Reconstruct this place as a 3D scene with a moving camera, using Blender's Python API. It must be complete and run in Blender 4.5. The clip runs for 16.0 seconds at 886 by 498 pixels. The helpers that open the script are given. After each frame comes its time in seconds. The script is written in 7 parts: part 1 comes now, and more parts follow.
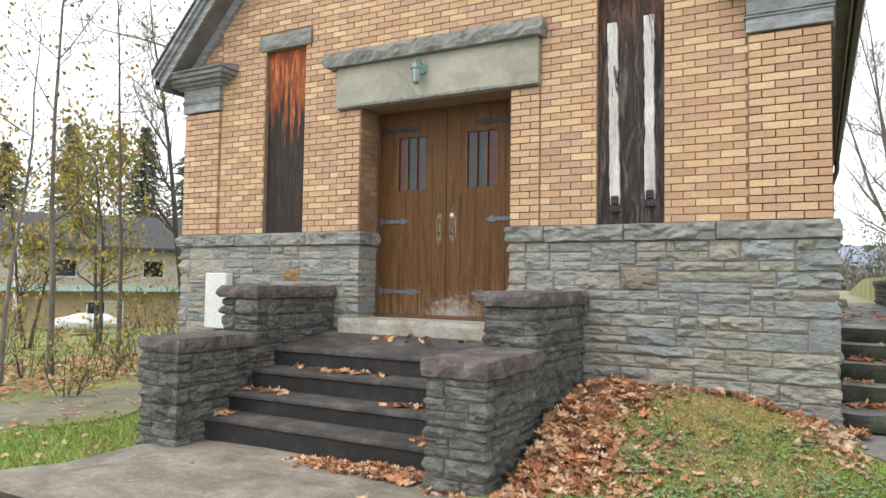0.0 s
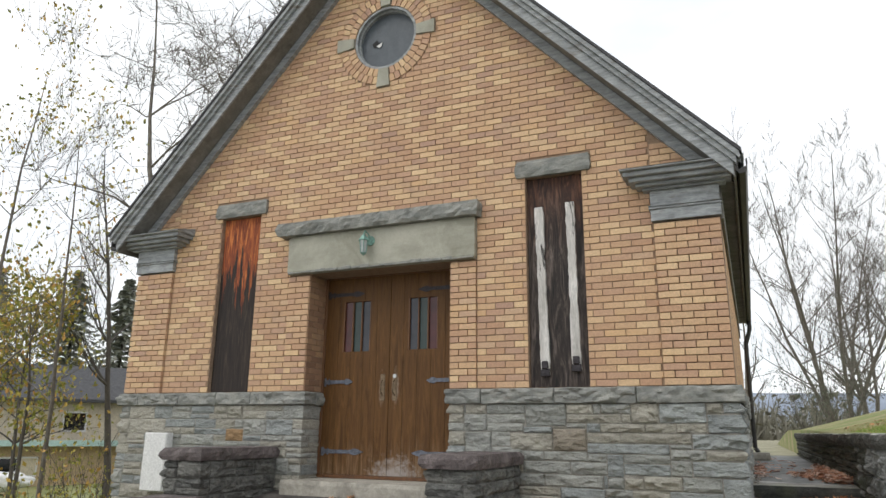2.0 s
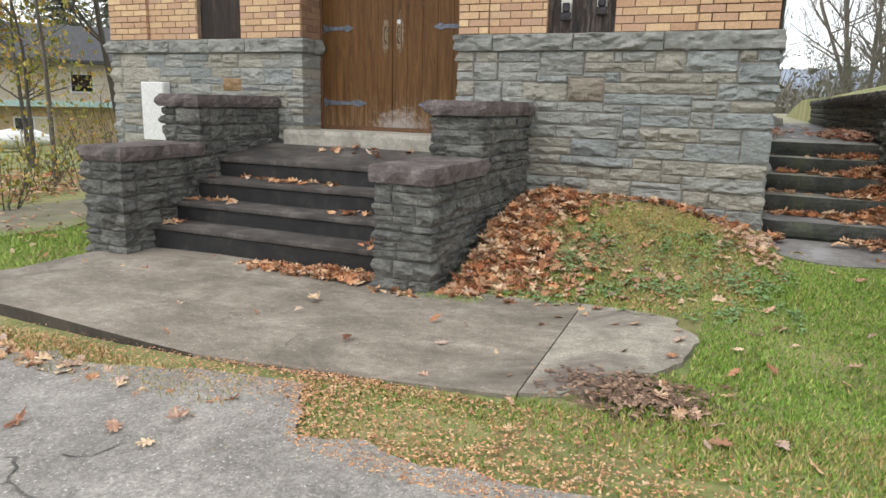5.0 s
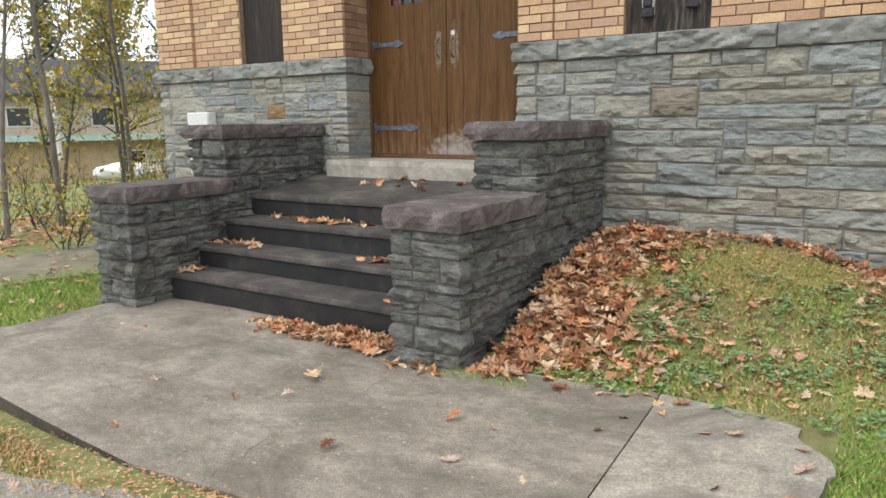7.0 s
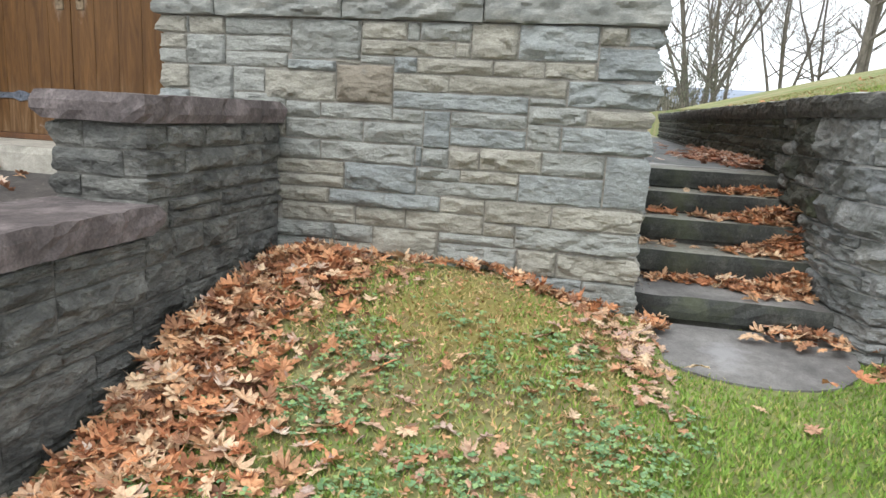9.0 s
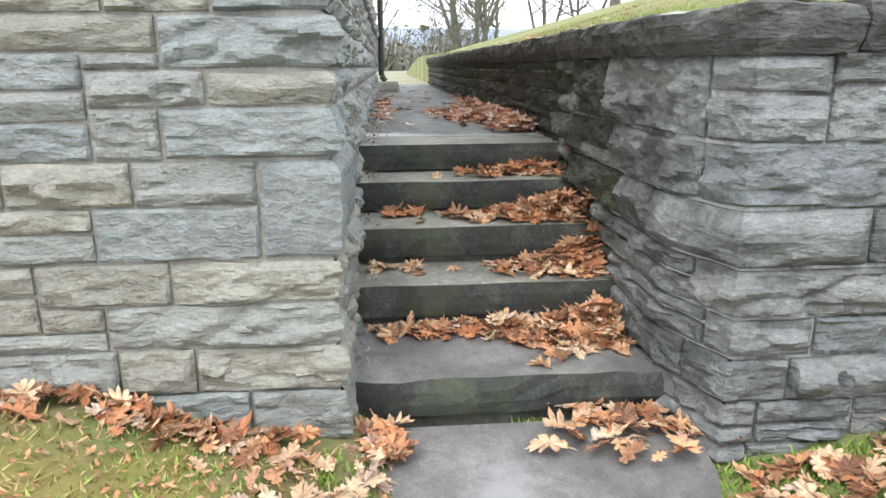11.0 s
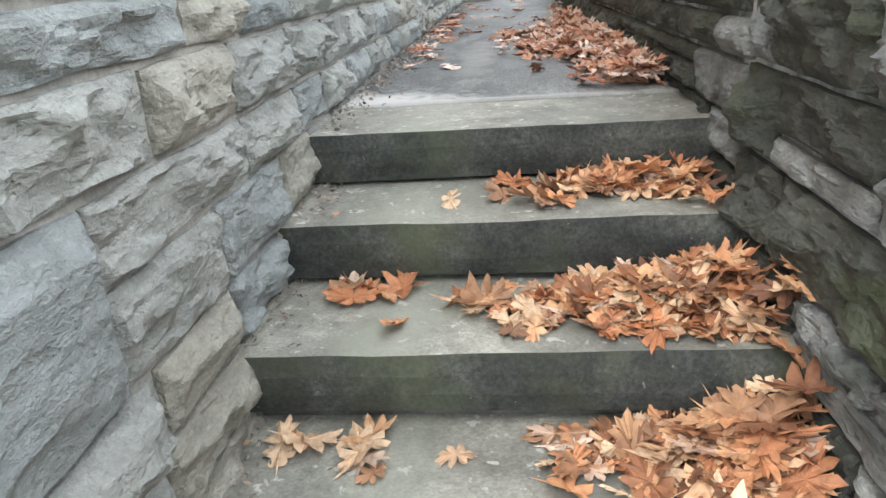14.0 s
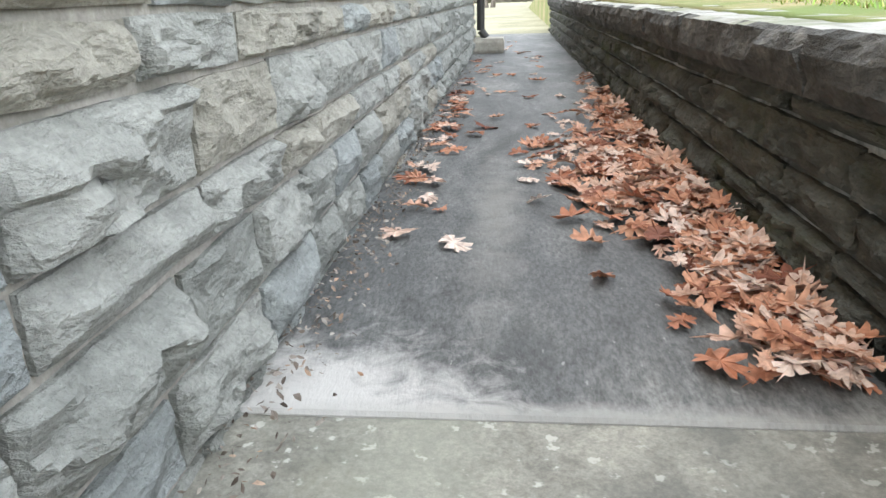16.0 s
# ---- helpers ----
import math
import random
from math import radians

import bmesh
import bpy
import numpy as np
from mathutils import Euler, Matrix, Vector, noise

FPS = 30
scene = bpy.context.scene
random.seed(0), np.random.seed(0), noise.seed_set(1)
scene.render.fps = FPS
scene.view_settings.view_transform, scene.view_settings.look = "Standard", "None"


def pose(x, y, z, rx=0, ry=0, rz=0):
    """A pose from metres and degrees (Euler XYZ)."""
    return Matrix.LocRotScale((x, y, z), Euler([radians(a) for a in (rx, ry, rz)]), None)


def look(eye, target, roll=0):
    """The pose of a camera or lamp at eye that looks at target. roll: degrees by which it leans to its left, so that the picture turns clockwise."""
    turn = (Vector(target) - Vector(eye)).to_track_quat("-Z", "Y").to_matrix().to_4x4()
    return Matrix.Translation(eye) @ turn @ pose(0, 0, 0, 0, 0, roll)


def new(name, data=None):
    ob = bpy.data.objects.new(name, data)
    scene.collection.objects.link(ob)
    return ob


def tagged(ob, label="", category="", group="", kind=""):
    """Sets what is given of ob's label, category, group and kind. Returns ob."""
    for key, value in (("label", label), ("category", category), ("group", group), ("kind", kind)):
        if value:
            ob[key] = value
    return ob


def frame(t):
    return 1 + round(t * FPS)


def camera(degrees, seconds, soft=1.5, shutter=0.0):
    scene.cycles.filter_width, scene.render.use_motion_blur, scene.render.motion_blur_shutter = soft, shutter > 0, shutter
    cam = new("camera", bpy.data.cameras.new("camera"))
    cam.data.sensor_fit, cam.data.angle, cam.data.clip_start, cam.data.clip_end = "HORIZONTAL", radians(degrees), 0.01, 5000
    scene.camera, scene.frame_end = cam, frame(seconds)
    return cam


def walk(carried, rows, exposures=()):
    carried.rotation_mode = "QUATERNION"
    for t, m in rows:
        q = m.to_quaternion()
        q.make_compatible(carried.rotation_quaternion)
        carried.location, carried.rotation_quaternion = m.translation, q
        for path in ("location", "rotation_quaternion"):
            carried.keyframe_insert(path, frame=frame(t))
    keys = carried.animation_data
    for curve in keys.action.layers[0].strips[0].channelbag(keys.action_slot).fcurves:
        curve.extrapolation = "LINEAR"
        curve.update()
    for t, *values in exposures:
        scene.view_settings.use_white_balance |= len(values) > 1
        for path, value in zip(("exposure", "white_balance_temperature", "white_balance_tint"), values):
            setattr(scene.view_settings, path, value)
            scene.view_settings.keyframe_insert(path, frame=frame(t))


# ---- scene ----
cam = camera(65.2, 16.0)
SKY_BLUE, SKY_STRENGTH = 0.13, 1.45
EXPOSURES = [(0, 0.3, 6500, 10), (0.5, 0.28, 6500, 10), (1, 0.24, 6500, 10), (1.5, 0.05, 6500, 10), (2, -0.22, 6500, 10), (2.5, -0.5, 6500, 10), (3, -0.35, 6500, 10), (3.5, 0.03, 6500, 10), (4, 0.14, 6500, 10), (5, 0.14, 6500, 10), (7.5, 0.25, 6500, 9), (8.5, 0.38, 6420, 9), (9, 0.5, 6300, 9), (10, 0.65, 6200, 9), (12.5, 1.08, 6180, 9), (13, 1.1, 6180, 9), (13.5, 1.3, 6180, 9), (14.5, 1.26, 6180, 9), (16, 1.25, 6180, 9)]
PATH = [
    (0, (0.044, -0.05, 1.368), (-0.909, 1.705, 1.458), 0.8),
    (0.5, (0.104, -0.169, 1.413), (-0.812, 1.598, 1.608), 1.5),
    (1, (0.064, -0.334, 1.428), (-0.77, 1.466, 1.677), 1.2),
    (1.5, (0.207, -0.448, 1.458), (-0.6, 1.341, 1.843), -0.8),
    (2, (0.254, -0.554, 1.48), (-0.521, 1.219, 1.987), 0.6),
    (2.5, (0.198, -0.634, 1.424), (-0.519, 1.174, 1.887), 0.6),
    (3, (0.216, -0.699, 1.297), (-0.471, 1.169, 1.494), -0.1),
    (3.5, (0.137, -0.648, 1.297), (-0.492, 1.242, 1.111), 0.5),
    (4, (0.165, -0.507, 1.27), (-0.482, 1.358, 0.954), -0.6),
    (4.5, (0.236, -0.343, 1.29), (-0.511, 1.461, 0.86), -0.0),
    (5, (0.083, -0.115, 1.274), (-0.71, 1.673, 0.858), 1.4),
    (5.2, (0.066, 0.015, 1.276), (-0.772, 1.795, 0.915), 0.0),
    (7.3, (-0.06, 1.209, 1.29), (-1.148, 2.847, 0.928), -0.1),
    (7.5, (-0.105, 1.309, 1.278), (-1.181, 2.958, 0.928), 0.9),
    (8, (-0.207, 1.638, 1.271), (-1.225, 3.334, 0.968), 0.9),
    (8.5, (-0.07, 2.072, 1.302), (-0.974, 3.828, 0.987), 0.0),
    (9, (-0.074, 2.492, 1.279), (-0.486, 4.411, 0.891), 3.1),
    (9.5, (0.02, 2.929, 1.351), (-0.153, 4.889, 0.993), 2.3),
    (10, (0.208, 3.344, 1.376), (0.222, 5.307, 0.992), 0.7),
    (10.2, (0.225, 3.561, 1.355), (0.334, 5.514, 0.939), 0.9),
    (12.3, (0.616, 5.085, 1.333), (0.698, 6.949, 0.613), -3.0),
    (12.5, (0.648, 5.165, 1.343), (0.695, 7.015, 0.583), -3.4),
    (13, (0.611, 5.459, 1.351), (0.623, 7.323, 0.626), -2.0),
    (13.5, (0.664, 5.791, 1.332), (0.604, 7.657, 0.615), -1.5),
    (14, (0.699, 6.065, 1.334), (0.492, 7.911, 0.592), -4.1),
    (14.5, (0.593, 6.412, 1.353), (0.381, 8.272, 0.65), -1.7),
    (15, (0.659, 6.775, 1.368), (0.508, 8.668, 0.742), -1.6),
    (15.5, (0.67, 6.983, 1.486), (0.481, 8.863, 0.828), -4.0),
    (16, (0.6, 7.289, 1.567), (0.404, 9.158, 0.881), -1.7),
]
walk(cam, [(t, look(eye, target, roll)) for t, eye, target, roll in PATH], EXPOSURES)

XC = -3.515                     # middle of the chapel's front
YF = 6.22                       # front face of the brickwork
RIGHT, LEFT = 0.15, -7.18       # the chapel's corners


def smooth(a, b, v):
    t = min(1.0, max(0.0, (v - a) / (b - a)))
    return t * t * (3 - 2 * t)


def height(x, y):
    """The ground: a drive that falls to the left, a bank against the chapel, higher land behind."""
    base = 0.035 * (max(-32.0, min(3.0, x)) + 0.8) + 0.035 * (max(-6.0, min(4.2, y)) - 4.2)
    if x > -1.95 and y > 4.0:
        top = 0.45 - 0.17 * smooth(-0.7, 0.15, x) - 0.11 * smooth(0.15, 0.35, x) + 0.14 * smooth(1.2, 2.2, x)
        base += (top - base) * smooth(4.0, 6.1, y)
    back = smooth(13.0, 15.8, y) * smooth(-10.0, -6.0, x)
    base += (0.93 - base) * back
    return base


# ---- light ----
world = bpy.data.worlds.new("overcast_sky")
scene.world = world
world.use_nodes = True
wn, wl = world.node_tree.nodes, world.node_tree.links
bg = wn["Background"]
sky = wn.new("ShaderNodeTexSky")
sky.sky_type, sky.sun_disc, sky.sun_elevation, sky.sun_rotation = "NISHITA", False, radians(51), radians(206)
sky.air_density, sky.dust_density = 1.0, 2.0
tc = wn.new("ShaderNodeTexCoord")
cmap = wn.new("ShaderNodeMapping")
cmap.inputs["Scale"].default_value = (1.0, 1.0, 2.6)
cloud = wn.new("ShaderNodeTexNoise")
cloud.inputs["Scale"].default_value, cloud.inputs["Detail"].default_value = 2.6, 6.0
cramp = wn.new("ShaderNodeValToRGB")
cramp.color_ramp.elements[0].position, cramp.color_ramp.elements[0].color = 0.30, (0.78, 0.78, 0.78, 1)
cramp.color_ramp.elements[1].position, cramp.color_ramp.elements[1].color = 0.52, (1, 1, 1, 1)
dim = wn.new("ShaderNodeMix")
dim.data_type, dim.blend_type = "RGBA", "MULTIPLY"
dim.inputs[0].default_value = 1.0
dim.inputs[7].default_value = (SKY_BLUE, SKY_BLUE, SKY_BLUE, 1)
mixw = wn.new("ShaderNodeMix")
mixw.data_type = "RGBA"
mixw.inputs[7].default_value = (0.95, 0.975, 1.0, 1)
wl.new(tc.outputs["Generated"], cmap.inputs["Vector"])
wl.new(cmap.outputs["Vector"], cloud.inputs["Vector"])
wl.new(cloud.outputs["Fac"], cramp.inputs["Fac"])
wl.new(cramp.outputs["Color"], mixw.inputs[0])
wl.new(sky.outputs["Color"], dim.inputs[6])
wl.new(dim.outputs[2], mixw.inputs[6])
wl.new(mixw.outputs[2], bg.inputs["Color"])
bg.inputs["Strength"].default_value = SKY_STRENGTH
sun = new("sun", bpy.data.lights.new("sun", "SUN"))
sun.data.energy, sun.data.angle, sun.data.color = 0.9, radians(25), (1.0, 0.96, 0.9)
sun.matrix_world = look((-6, -12, 17), (0, 0, 0))


# ---- materials ----
def material(name):
    m = bpy.data.materials.new(name)
    m.use_nodes = True
    return m, m.node_tree.nodes, m.node_tree.links, m.node_tree.nodes["Principled BSDF"]


def ramp(nodes, stops):
    r = nodes.new("ShaderNodeValToRGB")
    el = r.color_ramp.elements
    while len(el) < len(stops):
        el.new(0.5)
    for e, (p, c) in zip(el, stops):
        e.position, e.color = p, (*c, 1)
    return r


def coords(nodes, links, stretch=(1, 1, 1), where="Object"):
    t = nodes.new("ShaderNodeTexCoord")
    mp = nodes.new("ShaderNodeMapping")
    mp.inputs["Scale"].default_value = stretch
    links.new(t.outputs[where], mp.inputs["Vector"])
    return mp.outputs["Vector"]


def noisy(nodes, links, vec, scale, detail=5.0, rough=0.6, warp=0.0):
    n = nodes.new("ShaderNodeTexNoise")
    n.inputs["Scale"].default_value, n.inputs["Detail"].default_value = scale, detail
    n.inputs["Roughness"].default_value, n.inputs["Distortion"].default_value = rough, warp
    links.new(vec, n.inputs["Vector"])
    return n.outputs["Fac"]


def blend(nodes, links, a, b, fac, kind="MIX"):
    m = nodes.new("ShaderNodeMix")
    m.data_type, m.blend_type = "RGBA", kind
    for sock, v in ((m.inputs[0], fac), (m.inputs[6], a), (m.inputs[7], b)):
        if isinstance(v, (int, float)):
            sock.default_value = v
        elif isinstance(v, tuple):
            sock.default_value = (*v, 1)
        else:
            links.new(v, sock)
    return m.outputs[2]


def surface(name, stops, scale=6.0, fine=60.0, rough=0.8, bump=0.3, depth=0.01, stretch=(1, 1, 1), by="", tints=(), stain=None,
            stain_scale=1.5, stain_at=(0.5, 0.68), metal=0.0, world_space=True, contrast=0.35, mottle=0.55, speck=None, speck_scale=60.0, speck_at=0.64, chip=0.0, grit=0.0):
    """A weathered surface: coarse colour from a ramp, fine grain, a stain of its own shape, relief. by: 'object' or 'island' takes the tint of each piece."""
    m, n, l, p = material(name)
    vec = coords(n, l, stretch)
    if world_space:
        geo = n.new("ShaderNodeNewGeometry")
        mp = n.new("ShaderNodeMapping")
        mp.inputs["Scale"].default_value = stretch
        l.new(geo.outputs["Position"], mp.inputs["Vector"])
        vec = mp.outputs["Vector"]
    coarse = noisy(n, l, vec, scale, 6.0, 0.65, 0.4)
    col = ramp(n, stops)
    l.new(coarse, col.inputs["Fac"])
    colour = col.outputs["Color"]
    if by:
        src = n.new("ShaderNodeObjectInfo" if by == "object" else "ShaderNodeNewGeometry")
        tint = ramp(n, tints)
        tint.color_ramp.interpolation = "LINEAR"
        l.new(src.outputs["Random" if by == "object" else "Random Per Island"], tint.inputs["Fac"])
        colour = blend(n, l, tint.outputs["Color"], colour, contrast)
    grain = noisy(n, l, vec, fine, 4.0, 0.7)
    gr = ramp(n, [(0.25, (0.72, 0.72, 0.72)), (0.75, (1.18, 1.18, 1.18))] if not grit else [(0.36, (1 - grit,) * 3), (0.64, (1 + grit,) * 3)])
    l.new(grain, gr.inputs["Fac"])
    colour = blend(n, l, colour, gr.outputs["Color"], 0.8, "MULTIPLY")
    mot = noisy(n, l, vec, max(14.0, scale * 4.5), 8.0, 0.78, 0.2)
    mr = ramp(n, [(0.3, (0.55, 0.55, 0.55)), (0.5, (0.98, 0.98, 0.98)), (0.7, (1.45, 1.45, 1.45))])
    l.new(mot, mr.inputs["Fac"])
    colour = blend(n, l, colour, mr.outputs["Color"], mottle, "MULTIPLY")
    if speck:
        sp = noisy(n, l, vec, speck_scale, 3.0, 0.6)
        sk = ramp(n, [(speck_at, (0, 0, 0)), (speck_at + 0.05, (1, 1, 1))])
        l.new(sp, sk.inputs["Fac"])
        colour = blend(n, l, colour, speck, sk.outputs["Color"])
    if stain:
        s1 = noisy(n, l, vec, stain_scale, 7.0, 0.7, 0.6)
        sr = ramp(n, [(stain_at[0], (0, 0, 0)), (stain_at[1], (1, 1, 1))])
        l.new(s1, sr.inputs["Fac"])
        colour = blend(n, l, colour, stain, sr.outputs["Color"])
    l.new(colour, p.inputs["Base Color"])
    p.inputs["Roughness"].default_value, p.inputs["Metallic"].default_value = rough, metal
    if bump:
        mid = noisy(n, l, vec, scale * 4, 5.0, 0.65, 0.3)
        add = n.new("ShaderNodeMath")
        add.operation = "MULTIPLY_ADD"
        l.new(grain, add.inputs[0])
        add.inputs[1].default_value = 0.35
        l.new(mid, add.inputs[2])
        top = add.outputs[0]
        if chip:
            vo = n.new("ShaderNodeTexVoronoi")
            vo.inputs["Scale"].default_value = 16.0
            warp = blend(n, l, vec, n.new("ShaderNodeTexNoise").outputs["Color"], 0.06, "ADD")
            l.new(warp, vo.inputs["Vector"])
            mul = n.new("ShaderNodeMath")
            mul.operation = "MULTIPLY_ADD"
            l.new(vo.outputs["Distance"], mul.inputs[0])
            mul.inputs[1].default_value = chip
            l.new(top, mul.inputs[2])
            top = mul.outputs[0]
        bp = n.new("ShaderNodeBump")
        bp.inputs["Strength"].default_value, bp.inputs["Distance"].default_value = bump, depth
        l.new(top, bp.inputs["Height"])
        l.new(bp.outputs["Normal"], p.inputs["Normal"])
    return m


def patch(m, centre, radius, colour, ragged=0.5, scale=6.0, soft=0.5, strength=1.0):
    """A worn, bleached or overgrown spot with a ragged outline at one place of a surface."""
    n, l = m.node_tree.nodes, m.node_tree.links
    p = n["Principled BSDF"]
    was = p.inputs["Base Color"].links[0].from_socket
    geo = n.new("ShaderNodeNewGeometry")
    mp = n.new("ShaderNodeMapping")
    mp.vector_type = "TEXTURE"
    mp.inputs["Location"].default_value, mp.inputs["Scale"].default_value = centre, radius
    l.new(geo.outputs["Position"], mp.inputs["Vector"])
    ln = n.new("ShaderNodeVectorMath")
    ln.operation = "LENGTH"
    l.new(mp.outputs["Vector"], ln.inputs[0])
    rag = noisy(n, l, geo.outputs["Position"], scale, 6.0, 0.7, 0.5)
    add = n.new("ShaderNodeMath")
    add.operation = "MULTIPLY_ADD"
    l.new(rag, add.inputs[0])
    add.inputs[1].default_value = ragged * 2.5
    l.new(ln.outputs["Value"], add.inputs[2])
    mr = n.new("ShaderNodeMapRange")
    mr.inputs["From Min"].default_value, mr.inputs["From Max"].default_value = 1.0 + ragged * 1.25 - soft, 1.0 + ragged * 1.25
    mr.inputs["To Min"].default_value, mr.inputs["To Max"].default_value = strength, 0.0
    l.new(add.outputs[0], mr.inputs["Value"])
    l.new(blend(n, l, was, colour, mr.outputs["Result"]), p.inputs["Base Color"])


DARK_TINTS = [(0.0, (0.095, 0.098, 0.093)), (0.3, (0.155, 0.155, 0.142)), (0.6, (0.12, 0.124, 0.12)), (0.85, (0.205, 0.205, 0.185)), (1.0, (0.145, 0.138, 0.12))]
WALL_TINTS = [(0.0, (0.22, 0.24, 0.25)), (0.3, (0.35, 0.355, 0.345)), (0.6, (0.25, 0.27, 0.285)), (0.85, (0.38, 0.375, 0.34)), (1.0, (0.29, 0.29, 0.28))]


def sandstone(name, dark, mid, pale, stain=(0.13, 0.14, 0.14)):
    """One bed of the quarry's stone: dark, usual and pale stones of it."""
    dark, mid, pale = (tuple(c * 0.94 for c in q) for q in (dark, mid, pale))
    tints = [(0.0, dark), (0.5, mid), (1.0, pale)]
    stops = [(0.3, tuple(c * 0.62 for c in dark)), (0.5, mid), (0.68, tuple(c * 1.12 for c in pale))]
    return surface(name, stops, 7, 90, 0.85, 0.9, 0.02, (1, 1, 1.7), "object", tints, stain, 2.2, (0.6, 0.8), contrast=0.4, mottle=0.45, chip=0.8, grit=0.12)


m_stone_grey = sandstone("grey_rock_faced_sandstone", (0.262, 0.27, 0.25), (0.335, 0.342, 0.315), (0.40, 0.403, 0.367))
m_stone_blue = sandstone("bluish_rock_faced_sandstone", (0.235, 0.255, 0.255), (0.30, 0.32, 0.312), (0.37, 0.39, 0.375))
m_stone_tan = sandstone("tan_rock_faced_sandstone", (0.31, 0.295, 0.248), (0.375, 0.358, 0.302), (0.44, 0.42, 0.357))
m_stone_brown = sandstone("brown_rock_faced_sandstone", (0.21, 0.18, 0.14), (0.265, 0.23, 0.18), (0.31, 0.275, 0.22))
m_stone_rust = sandstone("rusty_orange_sandstone", (0.23, 0.14, 0.07), (0.32, 0.20, 0.10), (0.40, 0.27, 0.15))
FRONT_STONES = [m_stone_grey] * 9 + [m_stone_blue] * 4 + [m_stone_tan] * 10
SIDE_STONES = [m_stone_grey] * 9 + [m_stone_blue] * 8 + [m_stone_tan] * 4
m_mortar_wall = surface("patchy_wall_mortar", [(0.3, (0.06, 0.06, 0.055)), (0.46, (0.20, 0.195, 0.18)), (0.55, (0.62, 0.61, 0.58))], 3.5, 110, 0.95, 0.4, 0.006)
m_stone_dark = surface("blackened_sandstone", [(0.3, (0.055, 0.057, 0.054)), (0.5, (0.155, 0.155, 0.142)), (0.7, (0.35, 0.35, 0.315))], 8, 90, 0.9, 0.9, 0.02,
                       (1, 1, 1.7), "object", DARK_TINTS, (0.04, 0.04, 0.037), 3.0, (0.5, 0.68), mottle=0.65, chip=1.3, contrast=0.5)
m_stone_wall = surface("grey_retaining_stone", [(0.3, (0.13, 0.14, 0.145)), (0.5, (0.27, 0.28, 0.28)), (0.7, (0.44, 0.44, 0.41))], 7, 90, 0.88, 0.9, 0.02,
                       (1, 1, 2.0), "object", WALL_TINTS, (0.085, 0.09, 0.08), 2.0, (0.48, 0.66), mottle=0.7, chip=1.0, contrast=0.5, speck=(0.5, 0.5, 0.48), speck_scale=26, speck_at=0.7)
# Mossy stone, with the shade below the coping put into its colour.
m_stone_mossy_shade = surface("mossy_shade_toned_stone", [(0.3, (0.035, 0.037, 0.031)), (0.5, (0.082, 0.086, 0.070)), (0.7, (0.187, 0.191, 0.156))], 6, 90, 0.9, 0.9, 0.02,
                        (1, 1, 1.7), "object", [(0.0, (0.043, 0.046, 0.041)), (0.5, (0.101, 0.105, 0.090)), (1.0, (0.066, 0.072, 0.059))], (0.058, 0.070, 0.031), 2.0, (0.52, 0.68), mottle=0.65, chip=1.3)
m_mortar = surface("stone_mortar", [(0.35, (0.27, 0.255, 0.225)), (0.65, (0.40, 0.375, 0.335))], 9, 110, 0.95, 0.4, 0.006)
m_mortar_dark = surface("dark_grey_mortar", [(0.35, (0.07, 0.068, 0.062)), (0.65, (0.16, 0.155, 0.14))], 9, 110, 0.95, 0.4, 0.006)
m_brick_mortar = surface("brown_brick_mortar", [(0.35, (0.24, 0.165, 0.11)), (0.65, (0.34, 0.24, 0.165))], 12, 140, 0.95, 0.3, 0.004)
BRICK_TINTS = [(0.0, (0.42, 0.25, 0.175)), (0.14, (0.60, 0.40, 0.235)), (0.28, (0.48, 0.295, 0.205)), (0.42, (0.70, 0.50, 0.29)), (0.52, (0.46, 0.275, 0.175)),
               (0.64, (0.55, 0.345, 0.21)), (0.78, (0.74, 0.545, 0.325)), (0.88, (0.41, 0.255, 0.195)), (1.0, (0.64, 0.42, 0.23))]
BRICK_RAMP = [(0.3, (0.47, 0.285, 0.165)), (0.7, (0.68, 0.46, 0.25))]
m_brick = surface("buff_face_brick", BRICK_RAMP, 14, 160, 0.75, 0.25, 0.004, (1, 1, 1), "object", BRICK_TINTS, (0.34, 0.235, 0.165), 1.1, (0.6, 0.8), contrast=0.18)
m_brick_more = surface("buff_face_brick_joined", BRICK_RAMP, 14, 160, 0.75, 0.25, 0.004, (1, 1, 1), "island", BRICK_TINTS, (0.34, 0.235, 0.165), 1.1, (0.6, 0.8), contrast=0.18)
# Both reveals take darker, browner tints than the front's bricks.
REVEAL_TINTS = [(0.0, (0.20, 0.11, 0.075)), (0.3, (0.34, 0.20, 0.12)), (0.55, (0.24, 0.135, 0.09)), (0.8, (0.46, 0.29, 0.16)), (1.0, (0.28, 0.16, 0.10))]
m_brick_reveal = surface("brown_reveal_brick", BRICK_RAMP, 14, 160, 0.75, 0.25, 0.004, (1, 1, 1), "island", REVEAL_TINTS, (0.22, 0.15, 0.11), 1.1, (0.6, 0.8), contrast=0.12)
m_concrete_stone = surface("dressed_greenish_stone", [(0.35, (0.33, 0.325, 0.265)), (0.65, (0.44, 0.43, 0.36))], 3, 120, 0.85, 0.2, 0.003, (1, 1, 1), stain=(0.26, 0.255, 0.2), stain_scale=1.6, mottle=0.15)
m_sill = surface("worn_concrete_sill", [(0.35, (0.34, 0.32, 0.27)), (0.65, (0.47, 0.44, 0.38))], 5, 120, 0.85, 0.25, 0.004, stain=(0.2, 0.19, 0.16), stain_scale=3)
